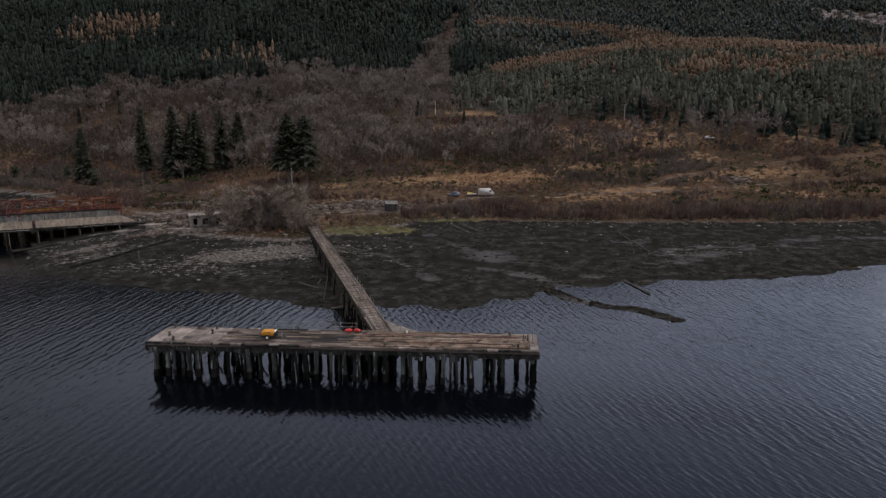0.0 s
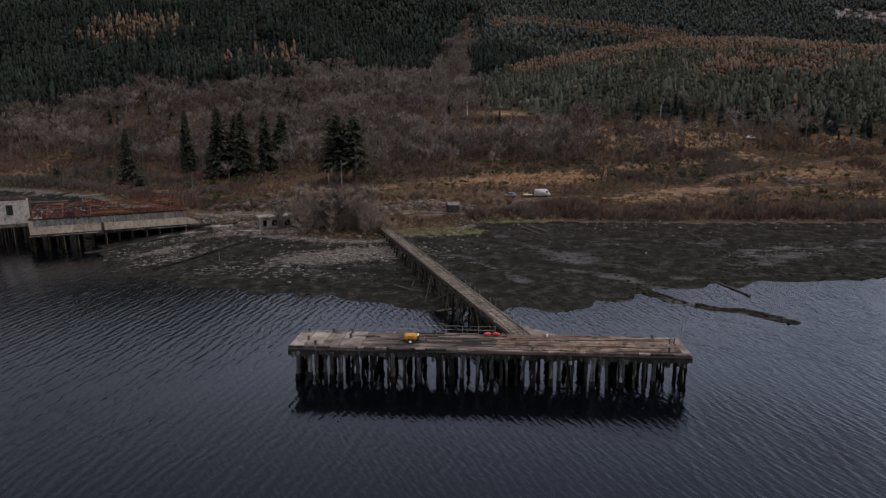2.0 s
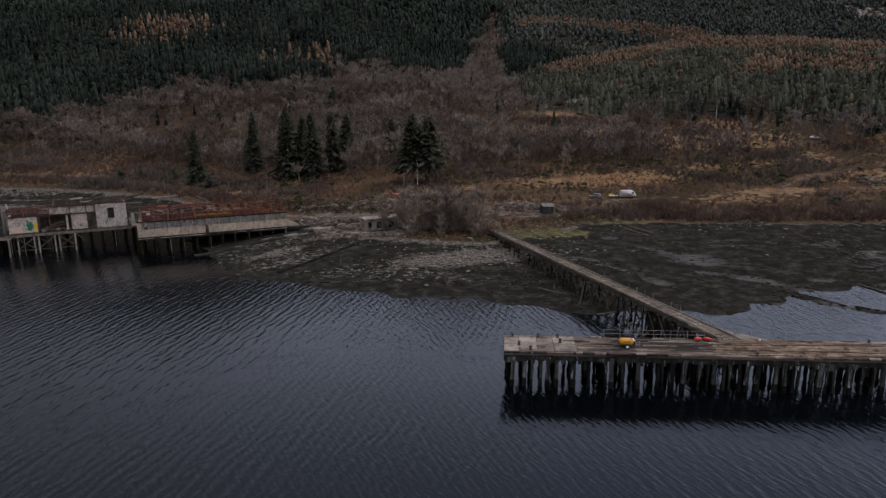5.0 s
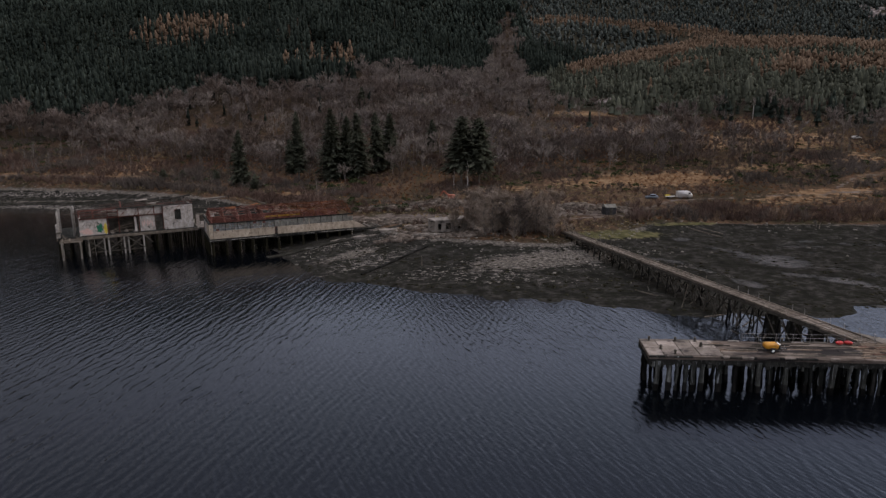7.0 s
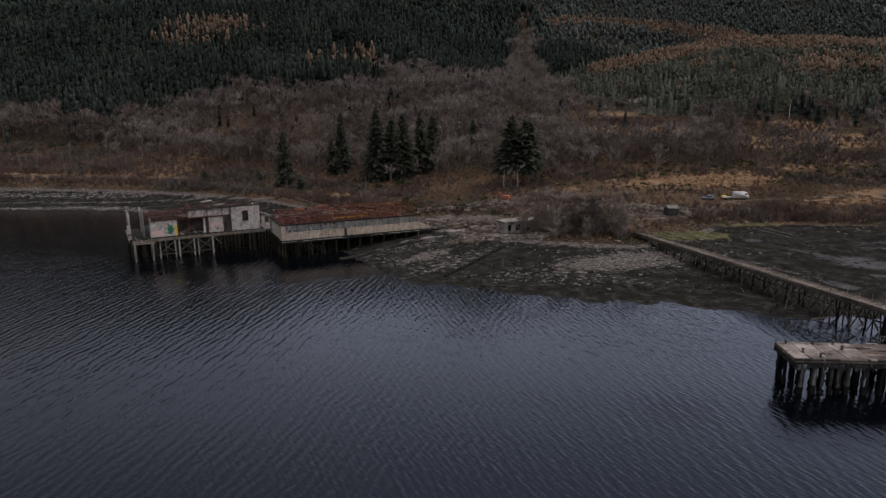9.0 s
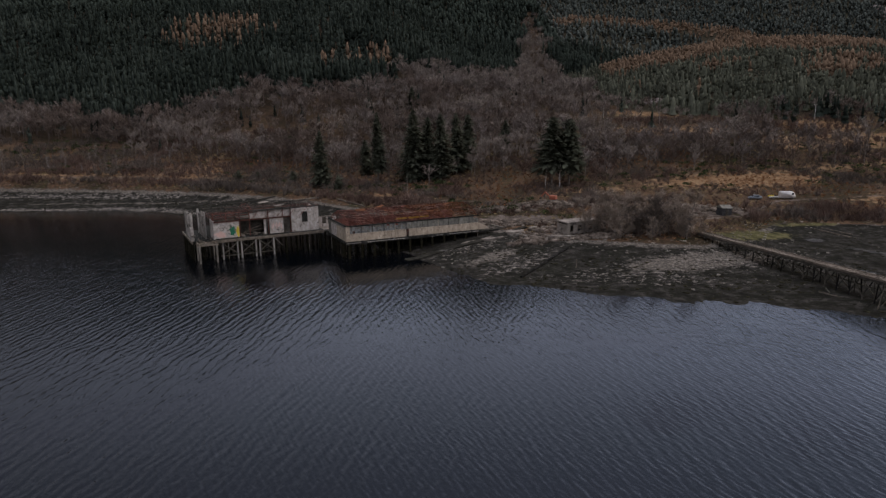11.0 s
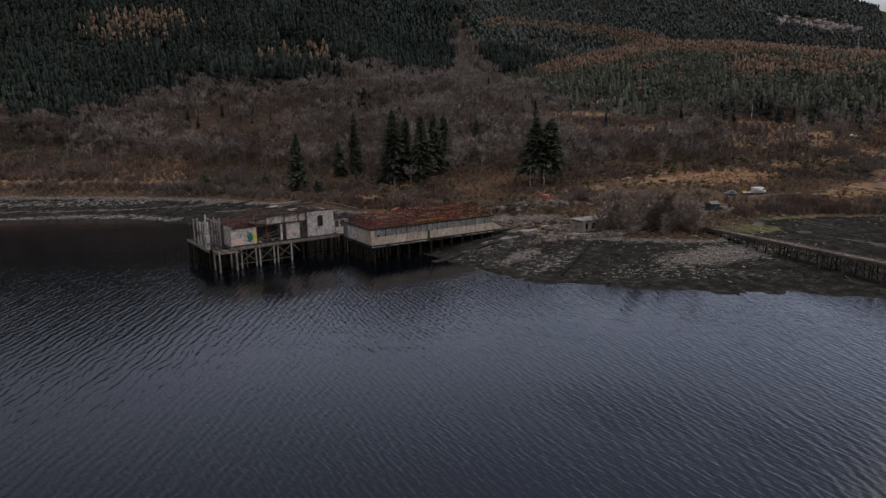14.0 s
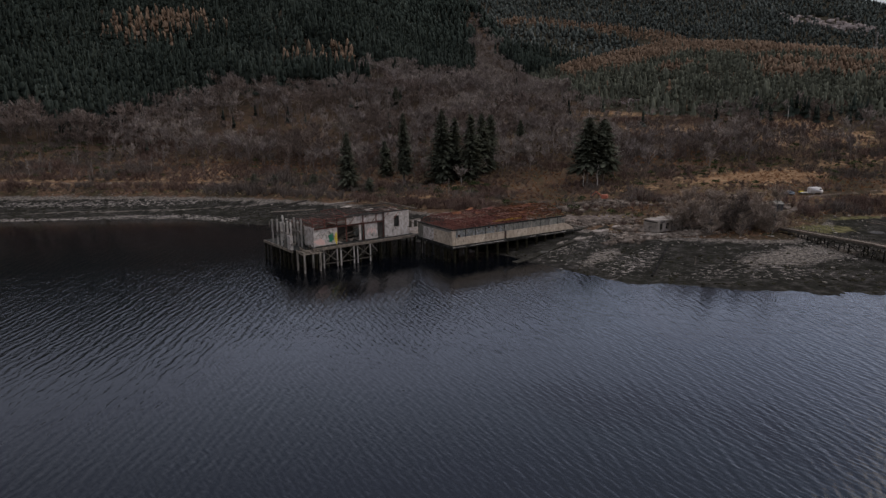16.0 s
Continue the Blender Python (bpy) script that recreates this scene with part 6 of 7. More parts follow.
# front wall panels
def wall(name, u0, u1, z0, z1, v0=1.3, th=0.3, mat=RENDER_WHITE, label="", ragged=0.0):
    bm = box(u0, v0, z0, u1, v0 + th, z1)
    if ragged:
        es = [e for e in bm.edges if abs(e.verts[0].co.x - e.verts[1].co.x) > 0.5 * (u1 - u0)]
        bmesh.ops.subdivide_edges(bm, edges=es, cuts=9, use_grid_fill=True)
        drop = {}
        for v in bm.verts:
            if v.co.z > z1 - 0.01:
                key = round(v.co.x, 2)
                v.co.z -= drop.setdefault(key, wrng.uniform(0, ragged))
    return part(name, bm, mat, west, label)


mural = wall("painted_wall", 3.6, 9.6, FZ + 0.1, FZ + 4.4, label="white end wall with sprayed colour patches", ragged=0.15)
def splash(name, cx, cz, rx, rz, mat, label):
    bm = bmesh.new()
    r = bmesh.ops.create_circle(bm, cap_ends=True, segments=40, radius=1.0)
    for v in r["verts"]:
        w = 1 + 0.55 * noise.noise((v.co.x * 2.6 + cx, v.co.y * 2.6, cz)) + 0.3 * noise.noise((v.co.x * 7 + cx, v.co.y * 7, cz))
        v.co = (cx + v.co.x * rx * w, 1.29, cz + v.co.y * rz * w)
    bmesh.ops.reverse_faces(bm, faces=bm.faces)
    part(name, bm, mat, mural, label)


splash("paint_patch", 7.9, FZ + 1.7, 0.72, 1.25, GREEN_PAINT, "green sprayed patch")
splash("paint_patch", 9.2, FZ + 1.6, 0.36, 1.35, YELLOW_PAINT, "yellow sprayed patch")
splash("paint_patch", 5.0, FZ + 1.1, 1.3, 0.75, PINK_PAINT, "faded pink sprayed patch")
for k in range(9):
    a = 4.1 + 0.42 * k
    part("scribble", beam((a, 1.285, FZ + 2.3 + 0.5 * math.sin(k * 1.7)), (a + 0.5, 1.285, FZ + 2.6 + 0.6 * math.sin(k * 1.7 + 1.2)), 0.02, 0.07), FASCIA, mural, "thin dark sprayed line")
part("paint_bar", box(5.0, 1.27, FZ + 3.3, 6.6, 1.30, FZ + 3.5), STEEL, mural)
wall("side_wall", 3.3, 3.58, FZ - 0.1, FZ + 4.6, 1.3, 5.2, RENDER_WHITE)
wall("front_panel", 17.4, 21.0, FZ + 0.1, FZ + 4.2, label="scribbled white wall panel", ragged=0.2)
for k in range(7):
    part("scribble", box(17.9 + k * 0.4, 1.27, FZ + 1.3 + (k % 3) * 0.35, 18.12 + k * 0.4, 1.30, FZ + 2.5 + (k % 2) * 0.4), PINK_PAINT, west)
wall("front_panel", 23.2, 26.0, FZ, FZ + 6.3)
wall("front_panel", 27.6, 30.6, FZ, FZ + 6.3)
wall("front_panel", 26.0, 27.6, FZ, FZ + 2.4)
wall("front_panel", 26.0, 27.6, FZ + 5.2, FZ + 6.3)
# dark sheet behind the opening paints the unlit room
part("window_void", box(26.02, 1.5, FZ + 2.42, 27.58, 1.55, FZ + 5.18), FASCIA, west, "dark panel painting the shade inside the open window")
part("window_sill", box(25.85, 1.15, FZ + 2.32, 27.75, 1.62, FZ + 2.42), CONCRETE, west)
# dark sheet set back in the doorway paints its shade
wall("door_void", 21.05, 23.15, FZ, FZ + 4.1, 2.4, 0.2, BEAM, "dark panel painting the shade in the doorway")
wall("side_wall", 30.3, 30.6, FZ, FZ + 6.0, 1.62, 9.0, RENDER_WHITE)
u_ = 12.4
while u_ < 23.0:
    e_ = u_ + 2.12
    for r in range(5):
        z0 = FZ + 4.35 + r * 0.4
        if u_ < 13 and r == 4:
            continue
        wall("cladding_board", u_, e_ - 0.03 + wrng.uniform(-0.04, 0.02), z0 + 0.01, z0 + 0.385, 1.9 + wrng.uniform(-0.03, 0.03), 0.12, RENDER_WHITE)
    u_ = e_
part("eaves_strip", box(12.0, 1.25, FZ + 6.36, 30.8, 2.2, FZ + 6.5), FASCIA, west, "dark eaves strip")
part("steel_beam", box(3.4, 1.05, FZ + 4.15, 23.1, 1.28, FZ + 4.42), RUST, west, "rust-red steel beam over the opening")
for z_ in (4.9, 5.6, 6.3):
    part("steel_rail", box(3.2, 1.6, FZ + z_, 12.3, 1.74, FZ + z_ + 0.13), RUST, west)
for u in (3.4, 6.6, 9.9, 12.4, 17.2, 21.0, 23.1):
    part("steel_post", box(u - 0.1, 1.75, FZ, u + 0.1, 1.95, FZ + 6.5), RUST, west)
for k in range(9):
    u = 3.4 + k * 3.3
    bm = bmesh.new()
    z0 = FZ + 6.4 - (1.3 if k < 3 else 0)
    add_beam(bm, (u, 1.8, z0), (u + wrng.uniform(-0.3, 0.3), 9.5, z0 + 1.0 - (1.2 if k < 3 else 0)), 0.09, 0.12)
    add_beam(bm, (u, 9.5, z0 + 1.0 - (1.2 if k < 3 else 0)), (u, 17.5, z0 - 0.6), 0.12, 0.16)
    add_beam(bm, (u, 1.8, z0 - 0.5), (u, 17.5, z0 - 0.7), 0.1, 0.14)
    for j in range(0 if k < 3 else 6):
        add_beam(bm, (u, 3 + j * 2.3, z0 - 0.55), (u, 4.2 + j * 2.3, z0 + 0.55 - (0.8 if k < 3 else 0)), 0.06, 0.06)
    # frames beyond the fourth coloured dark to carry the roof void's shade
    part("roof_truss", bm, RUST if k < 4 else BEAM, west, "rusted steel roof frame")
for j in range(7):
    v = 3.2 + j * 2.2
    # only the outer purlins are rust; inner ones are darkened as if in shade
    part("purlin", beam((3.2, v, FZ + 6.0), (31, v, FZ + 6.9 - 0.05 * (j - 3) ** 2), 0.07, 0.09), RUST if j < 2 else BEAM, west)
for k in range(12):
    m_ = pose(wrng.uniform(12, 28), wrng.uniform(4, 14), FZ + 6.7, wrng.uniform(-8, 8), wrng.uniform(-6, 6), wrng.uniform(-8, 8))
    part("roof_sheet", box(0, 0, 0, wrng.uniform(1.5, 3.5), wrng.uniform(0.8, 1.6), 0.03, m_), (FASCIA, FASCIA, CONCRETE)[k % 3], west)
bm = bmesh.new()
for k in range(150):
    a, b = wrng.uniform(3, 30), wrng.uniform(3.5, 18)
    z_ = FZ + 6.6 - 0.06 * abs(b - 9) - (1.1 if a < 11 else 0)
    add_beam(bm, (a, b, z_ - wrng.uniform(0, 0.9)), (a + wrng.uniform(-3.5, 3.5), b + wrng.uniform(-1.6, 1.6), z_ - wrng.uniform(0, 0.7)), wrng.uniform(0.08, 0.3), 0.07)
tagged(part("roof_debris", bm, OLD_ROOF, west, "collapsed red-brown roof boards and laths"), kind="stuff")
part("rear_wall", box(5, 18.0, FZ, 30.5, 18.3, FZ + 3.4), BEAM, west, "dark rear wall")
# wall toned dark and a lid added so the open bay reads as shaded
part("inner_wall", box(9.8, 7.0, FZ, 17.2, 7.25, FZ + 4.6), BEAM, west, "inner wall coloured dark for the open bay's shade")
part("ceiling_deck", box(9.7, 2.2, FZ + 4.5, 22.9, 7.3, FZ + 4.62), BEAM, west, "flat dark board added over the open bay to deepen its shade")
wall("door_jamb", 16.1, 16.6, FZ, FZ + 3.9, 1.9, 0.25, RENDER_WHITE)
for k in range(5):
    part("fallen_beam", beam((10.2 + 0.6 * k, 3.0 + 0.5 * k, FZ + 0.3 + 0.25 * k), (15.2 + 0.4 * k, 2.6 + 0.7 * k, FZ + 0.5 + 0.45 * ((k * 2) % 5)), 0.16, 0.2), TIMBER, west)
for k in range(5):
    part("steel_strut", beam((12.8 + 3.2 * k, 0.9, FZ + 4.5), (14.6 + 3.2 * k, 1.1, FZ + 6.3), 0.1, 0.1), RUST, west)
for k in range(16):
    a = wrng.uniform(10, 17)
    part("broken_block", box(a, 1.6 + wrng.uniform(0, 3), FZ, a + wrng.uniform(0.3, 0.9), 2.4 + wrng.uniform(0.5, 3.2), FZ + wrng.uniform(0.15, 0.5), bevel=0.04), CONCRETE, west)
# link block between the two buildings
link = thing("link_block", west.matrix_basis @ pose(31.6, 4.5, 0), "low white link block with small windows between the buildings", "building")
part("floor_slab", box(0, -4.0, FZ - 0.6, 6.5, 12, FZ - 0.15), CONCRETE, link)
part("wall", box(0.1, 0, FZ - 0.14, 1.0, 0.25, FZ + 2.7), RENDER_WHITE, link)
part("wall", box(2.2, 0, FZ - 0.14, 2.7, 0.25, FZ + 2.7), RENDER_WHITE, link)
part("wall", box(4.0, 0, FZ - 0.14, 5.0, 0.25, FZ + 2.7), RENDER_WHITE, link)
part("wall", box(1.0, 0, FZ - 0.14, 2.2, 0.25, FZ + 0.9), RENDER_WHITE, link)
part("wall", box(2.7, 0, FZ - 0.14, 4.0, 0.25, FZ + 0.9), RENDER_WHITE, link)
part("lintel", box(0.1, 0.02, FZ + 2.71, 5.0, 0.3, FZ + 3.0), CONCRETE, link)
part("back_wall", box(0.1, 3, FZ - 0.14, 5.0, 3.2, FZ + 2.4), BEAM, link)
pile_field(link, (0.6, 3.2, 5.8), (-3.6, 0.4, 4.4, 8.4), FZ - 0.6, wrng, 0.19)

# ---- slipway and shore works ----
for k, (a, b, w, l, t) in enumerate(((-86, 175.2, 2.6, 7.5, 30), (-80, 178.6, 3.0, 6.0, 22), (-92.5, 172.6, 1.6, 5.0, 34), (-73.5, 180.5, 2.2, 4.6, 15))):
    bm = bmesh.new()
    bmesh.ops.create_circle(bm, cap_ends=True, segments=14, radius=1.0)
    for v in bm.verts:
        f = 1 + 0.35 * noise.noise((v.co.x * 1.7, v.co.y * 1.7, k * 3.1))
        v.co = (v.co.x * l * 0.5 * f, v.co.y * w * 0.5 * f, 0)
    r = bmesh.ops.extrude_face_region(bm, geom=list(bm.faces))
    for v in r["geom"]:
        if isinstance(v, bmesh.types.BMVert):
            v.co.z -= 1.6
    bmesh.ops.recalc_face_normals(bm, faces=bm.faces)
    ap = tagged(part("apron_slab", bm, CONCRETE), "pale broken concrete apron slab beside the hall", "slab", "apron slabs")
    ap.matrix_basis = pose(a, b, ground_at(a, b) + 0.35, 2, -2, t)

slip = tagged(part("slipway", bmesh.new(), CONCRETE), "low weed-dark concrete slipway with pale worn patches", "slipway", kind="structure")
bm = bmesh.new()
N = 18
rows = []
srng = random.Random(5)
for i in range(N + 1):
    f = i / N
    c = Vector((-109.0, 161.0, 0)).lerp(Vector((-76.5, 181.5, 0)), f)
    d = Vector((0.846, 0.533, 0))
    s = Vector((-0.533, 0.846, 0))
    w = 0.8 + srng.uniform(-0.15, 0.15)
    z = max(0.15 + 1.0 * f, ground_at(c.x, c.y) + 0.3)
    rows.append([bm.verts.new(c + s * a + Vector((0, 0, zz))) for a, zz in ((-w, -2.5), (-w + 0.1, z), (w, z + 0.12), (w + 0.2, -2.5))])
for a, b in zip(rows, rows[1:]):
    for j in range(3):
        bm.faces.new((a[j], b[j], b[j + 1], a[j + 1]))
bm.faces.new(rows[0])
bm.faces.new(rows[-1][::-1])
bm.to_mesh(slip.data)
bm.free()
SLIP_MAT = surface("weedy_slipway", (0.012, 0.012, 0.010), (0.024, 0.023, 0.019), (0.05, 0.047, 0.041), 0.5, stain=(0.15, 0.138, 0.12), stain_scale=0.22, stain_at=0.62, vary=0)
slip.data.materials[0] = SLIP_MAT


def block_house():
    ob = thing("blockhouse", pose(-67.2, 170.4, 4.15, 0, 0, 24), "small roofless-looking concrete blockhouse with empty windows above the beach", "building")
    L, D, H = 10.2, 4.8, 3.05
    cuts = [(0, 0.9), (1.9, 3.2), (4.6, 6.6), (8.0, L)]
    for a, b in cuts:
        part("wall", box(a, 0, 0, b, 0.28, H, bevel=0.02), CONCRETE, ob)
    for a, b in ((0.9, 1.9), (3.2, 4.6), (6.6, 8.0)):
        part("wall", box(a, 0.004, 0, b, 0.276, 0.7), CONCRETE, ob)
        part("lintel", box(a, 0.004, 2.3, b, 0.276, H - 0.004), CONCRETE, ob)
        part("window_frame", box(a + 0.04, 0.10, 1.5, b - 0.04, 0.16, 1.57), BEAM, ob)
    part("wall", box(0, 0.3, 0, 0.28, D, H - 0.5, bevel=0.02), CONCRETE, ob, "broken end wall")
    part("wall", box(L - 0.28, 0.3, 0, L, D, H, bevel=0.02), CONCRETE, ob)
    part("wall", box(0.3, D - 0.28, 0, L - 0.3, D, H - 0.2), FASCIA, ob)
    part("roof", slab_bm(-0.15, L + 0.25, -0.3, D + 0.2, H + 0.01, H + 0.24, 14, 0.16, random.Random(2), 0.2), CONCRETE, ob, "stained flat roof slab with broken rim")
    part("partition", box(4.5, 0.3, 0, 4.7, D - 0.3, H - 0.1), FASCIA, ob)


block_house()
rev = thing("retaining_wall", pose(-72.5, 167.2, 0, 0, 0, 4), "low battered stone retaining wall above the beach", "wall", kind="structure")
rr = random.Random(9)
for row in range(5):
    a = rr.uniform(-0.5, 0)
    while a < 19:
        w = rr.uniform(0.5, 1.3)
        part("stone", box(a, 0.22 * row, 2.0 + row * 0.46, a + w - 0.04, 0.22 * row + 0.9, 2.43 + row * 0.46 + rr.uniform(-0.03, 0.03), bevel=0.05), CONCRETE, rev)
        a += w


# ---- pipes, stakes and beams left on the foreshore ----
def lying(name, p, q, r, mat, label, category, group=""):
    bm = bmesh.new()
    n = 6
    pts = [Vector((p[0] + (q[0] - p[0]) * i / n, p[1] + (q[1] - p[1]) * i / n, 0)) for i in range(n + 1)]
    for v in pts:
        v.z = max(ground_at(v.x, v.y), 0.0) + r * 0.55
    side = Vector((q[1] - p[1], p[0] - q[0], 0)).normalized()
    rings = [[bm.verts.new(v + side * (r * math.cos(k * math.pi / 4)) + Vector((0, 0, r * math.sin(k * math.pi / 4)))) for k in range(8)] for v in pts]
    for a, b in zip(rings, rings[1:]):
        for k in range(8):
            bm.faces.new((a[k], a[(k + 1) % 8], b[(k + 1) % 8], b[k]))
    bm.faces.new(rings[0][::-1])
    bm.faces.new(rings[-1])
    bmesh.ops.recalc_face_normals(bm, faces=bm.faces)
    return tagged(part(name, bm, mat), label, category, group)


lying("outfall_pipe", (-83, 141), (-69, 161), 0.30, PILE_DARK, "dark outfall pipe running down the foreshore", "pipe")
lying("beam", (2.0, 178.0), (7.5, 168.5), 0.22, TIMBER, "old timber beam lying on the mud", "beam")
lying("beam", (9.0, 172.5), (4.5, 179.0), 0.16, TIMBER, "old timber beam lying on the mud", "beam")
lying("cable", (46, 168), (50, 140), 0.12, BEAM, "dark half-buried chain across the mud", "chain")
lying("beam", (36.5, 128), (38.5, 118), 0.2, BEAM, "dark timber at the water's edge", "beam")
for k, (a, b) in enumerate(((-93.5, 163.2), (-79, 150), (-70, 146), (35, 182), (36.5, 176))):
    st = tagged(part("stake", rod((0, 0, -0.6), (0.1, 0, 1.4 + 0.3 * (k % 3)), 0.10, 0.08, 7), TIMBER if k % 2 == 0 else BEAM), "weathered stake standing in the mud", "stake", "stakes on the foreshore")
    st.matrix_basis = pose(a, b, ground_at(a, b))
# remains of an older landing behind the range house
for k, (p, q, r) in enumerate((((-181, 253.5), (-163.5, 254.5), 0.30), ((-176, 247), (-160, 245), 0.22), ((-157, 247.5), (-144.5, 246), 0.32), ((-168, 240), (-150, 236), 0.25), ((-137.5, 240), (-126, 225), 0.34), ((-150, 232), (-141, 222), 0.26))):
    lying("beam", p, q, r, (BEAM, TIMBER, CONCRETE)[k % 3], "long weathered beam left from an older landing", "beam", "old landing beams")
for k in range(22):
    a, b = rr.uniform(-184, -140), rr.uniform(222, 252)
    st = tagged(part("stub_pile", rod((0, 0, -0.6), (rr.uniform(-0.15, 0.15), 0, rr.uniform(0.5, 1.9)), 0.16, 0.13, 7), (BEAM, PILE, POST_PALE)[k % 3]), "short broken pile stub standing in the mud", "stake", "broken pile stubs")
    st.matrix_basis = pose(a, b, ground_at(a, b))
snag = thing("driftwood", pose(36.3, 177.5, ground_at(36.3, 177.5), 0, 0, 60), "dark forked driftwood root on the beach", "driftwood")
part("root", rod((0, 0, 0), (0.8, 0, 1.5), 0.28, 0.14, 7), BEAM, snag)
for a in (20, 120, 220):
    part("limb", rod((0.5, 0, 0.9), (0.5 + math.cos(a), math.sin(a), 1.9), 0.12, 0.05, 6), BEAM, snag)


# ---- vehicles and the shed ----
def wheels(ob, xs, w, r):
    for x_ in xs:
        for s in (-1, 1):
            wh = part("wheel", rod((x_, s * (w - 0.10), r), (x_, s * (w + 0.08), r), r, r, 16), BLACK, ob)
            part("rim", rod((x_, s * (w + 0.075), r), (x_, s * (w + 0.095), r), r * 0.6, r * 0.55, 12), STEEL, wh)


def van(m):
    ob = thing("van", m, "white panel van parked on the shore track", "van")
    bm = bmesh.new()
    prof = ((-2.5, 0.42), (2.45, 0.42), (2.5, 1.0), (2.25, 1.25), (1.55, 2.25), (1.3, 2.42), (-2.4, 2.42), (-2.5, 2.3))
    a = [bm.verts.new((x_, -0.97, z_)) for x_, z_ in prof]
    b = [bm.verts.new((x_, 0.97, z_)) for x_, z_ in prof]
    n = len(prof)
    bm.faces.new(a)
    bm.faces.new(b[::-1])
    for i in range(n):
        bm.faces.new((a[i], b[i], b[(i + 1) % n], a[(i + 1) % n]))
    bmesh.ops.recalc_face_normals(bm, faces=bm.faces)
    bmesh.ops.bevel(bm, geom=list(bm.edges), offset=0.07, segments=2, affect="EDGES")
    part("body", bm, VAN_PAINT, ob, smooth=True)
    for s in (-1, 1):
        part("side_window", box(0.95, s * 0.975 - 0.012, 1.42, 1.65, s * 0.975 + 0.012, 1.98), DARK_GLASS, ob)
    part("windscreen", box(-0.02, -0.8, -0.5, 0.02, 0.8, 0.5, pose(1.93, 0, 1.76, 0, -35, 0)), DARK_GLASS, ob)
    part("bumper", box(2.44, -0.9, 0.4, 2.58, 0.9, 0.68, bevel=0.04), BLACK, ob)
    part("rear_door", box(-2.53, -0.85, 0.6, -2.49, 0.85, 2.2), VAN_PAINT, ob)
    for s in (-1, 1):
        part("headlight", box(2.40, s * 0.72 - 0.16, 0.82, 2.53, s * 0.72 + 0.16, 1.02, bevel=0.03), STEEL, ob)
    wheels(ob, (-1.5, 1.55), 0.86, 0.34)


def car(m, mat, label):
    ob = thing("car", m, label, "car")
    bm = bmesh.new()
    prof = ((-2.05, 0.35), (2.05, 0.35), (2.1, 0.75), (1.1, 0.95), (0.45, 1.45), (-1.2, 1.48), (-1.95, 1.0), (-2.1, 0.8))
    a = [bm.verts.new((x_, -0.85, z_)) for x_, z_ in prof]
    b = [bm.verts.new((x_, 0.85, z_)) for x_, z_ in prof]
    n = len(prof)
    bm.faces.new(a)
    bm.faces.new(b[::-1])
    for i in range(n):
        bm.faces.new((a[i], b[i], b[(i + 1) % n], a[(i + 1) % n]))
    bmesh.ops.recalc_face_normals(bm, faces=bm.faces)
    bmesh.ops.bevel(bm, geom=list(bm.edges), offset=0.06, segments=2, affect="EDGES")
    part("body", bm, mat, ob, smooth=True)
    for s in (-1, 1):
        part("side_window", box(-1.1, s * 0.855 - 0.012, 1.0, 0.55, s * 0.855 + 0.012, 1.36), DARK_GLASS, ob)
    part("windscreen", box(-0.015, -0.68, -0.36, 0.015, 0.68, 0.36, pose(0.80, 0, 1.22, 0, -52, 0)), DARK_GLASS, ob)
    wheels(ob, (-1.3, 1.35), 0.74, 0.31)


van(pose(14.2, 215.8, ground_at(14.2, 215.8), 0, 0, 4))
car(pose(3.4, 215.4, ground_at(3.4, 215.4), 0, 0, 168), BLUE_PAINT, "pale blue-grey hatchback parked on the shore track")
car(pose(121, 300, ground_at(121, 300), 0, 0, 10), VAN_PAINT, "small white car on the upper track")
trailer = thing("trailer", pose(9.2, 215.6, ground_at(9.2, 215.6), 0, 0, 4), "small flat trailer with a yellow load beside the van", "trailer")
part("bed", box(-1.5, -0.8, 0.55, 1.5, 0.8, 0.7), BLACK, trailer)
part("side_board", box(-1.5, -0.82, 0.7, 1.5, -0.78, 1.0), WHITE_PAINT, trailer)
part("load", box(-1.3, -0.55, 0.7, 0.2, 0.6, 1.25, bevel=0.1), YELLOW_PAINT, trailer, "yellow sheeted load")
part("drawbar", beam((1.5, 0, 0.6), (2.4, 0, 0.5), 0.1, 0.1), STEEL, trailer)
wheels(trailer, (0.0,), 0.75, 0.3)

shed = thing("shed", pose(-15.9, 194.4, ground_at(-15.9, 194.4) - 0.1, 0, 3, 14), "small dark tarred shed leaning by the rubble", "shed")
part("wall", box(-1.7, -1.3, 0, 1.7, 1.3, 2.2, bevel=0.02), TAR, shed)
bm = bmesh.new()
vs = [bm.verts.new(p) for p in ((-1.9, -1.5, 2.21), (1.9, -1.5, 2.21), (1.9, 1.5, 2.21), (-1.9, 1.5, 2.21), (-1.9, 0, 3.1), (1.9, 0, 3.1))]
for q in ((0, 1, 5, 4), (2, 3, 4, 5), (1, 2, 5), (3, 0, 4), (3, 2, 1, 0)):
    bm.faces.new([vs[j] for j in q])
part("roof", bm, PANEL_GREY, shed, "grey felt pitched roof")
part("door", box(-0.4, -1.34, 0.05, 0.5, -1.30, 1.95), BEAM, shed)

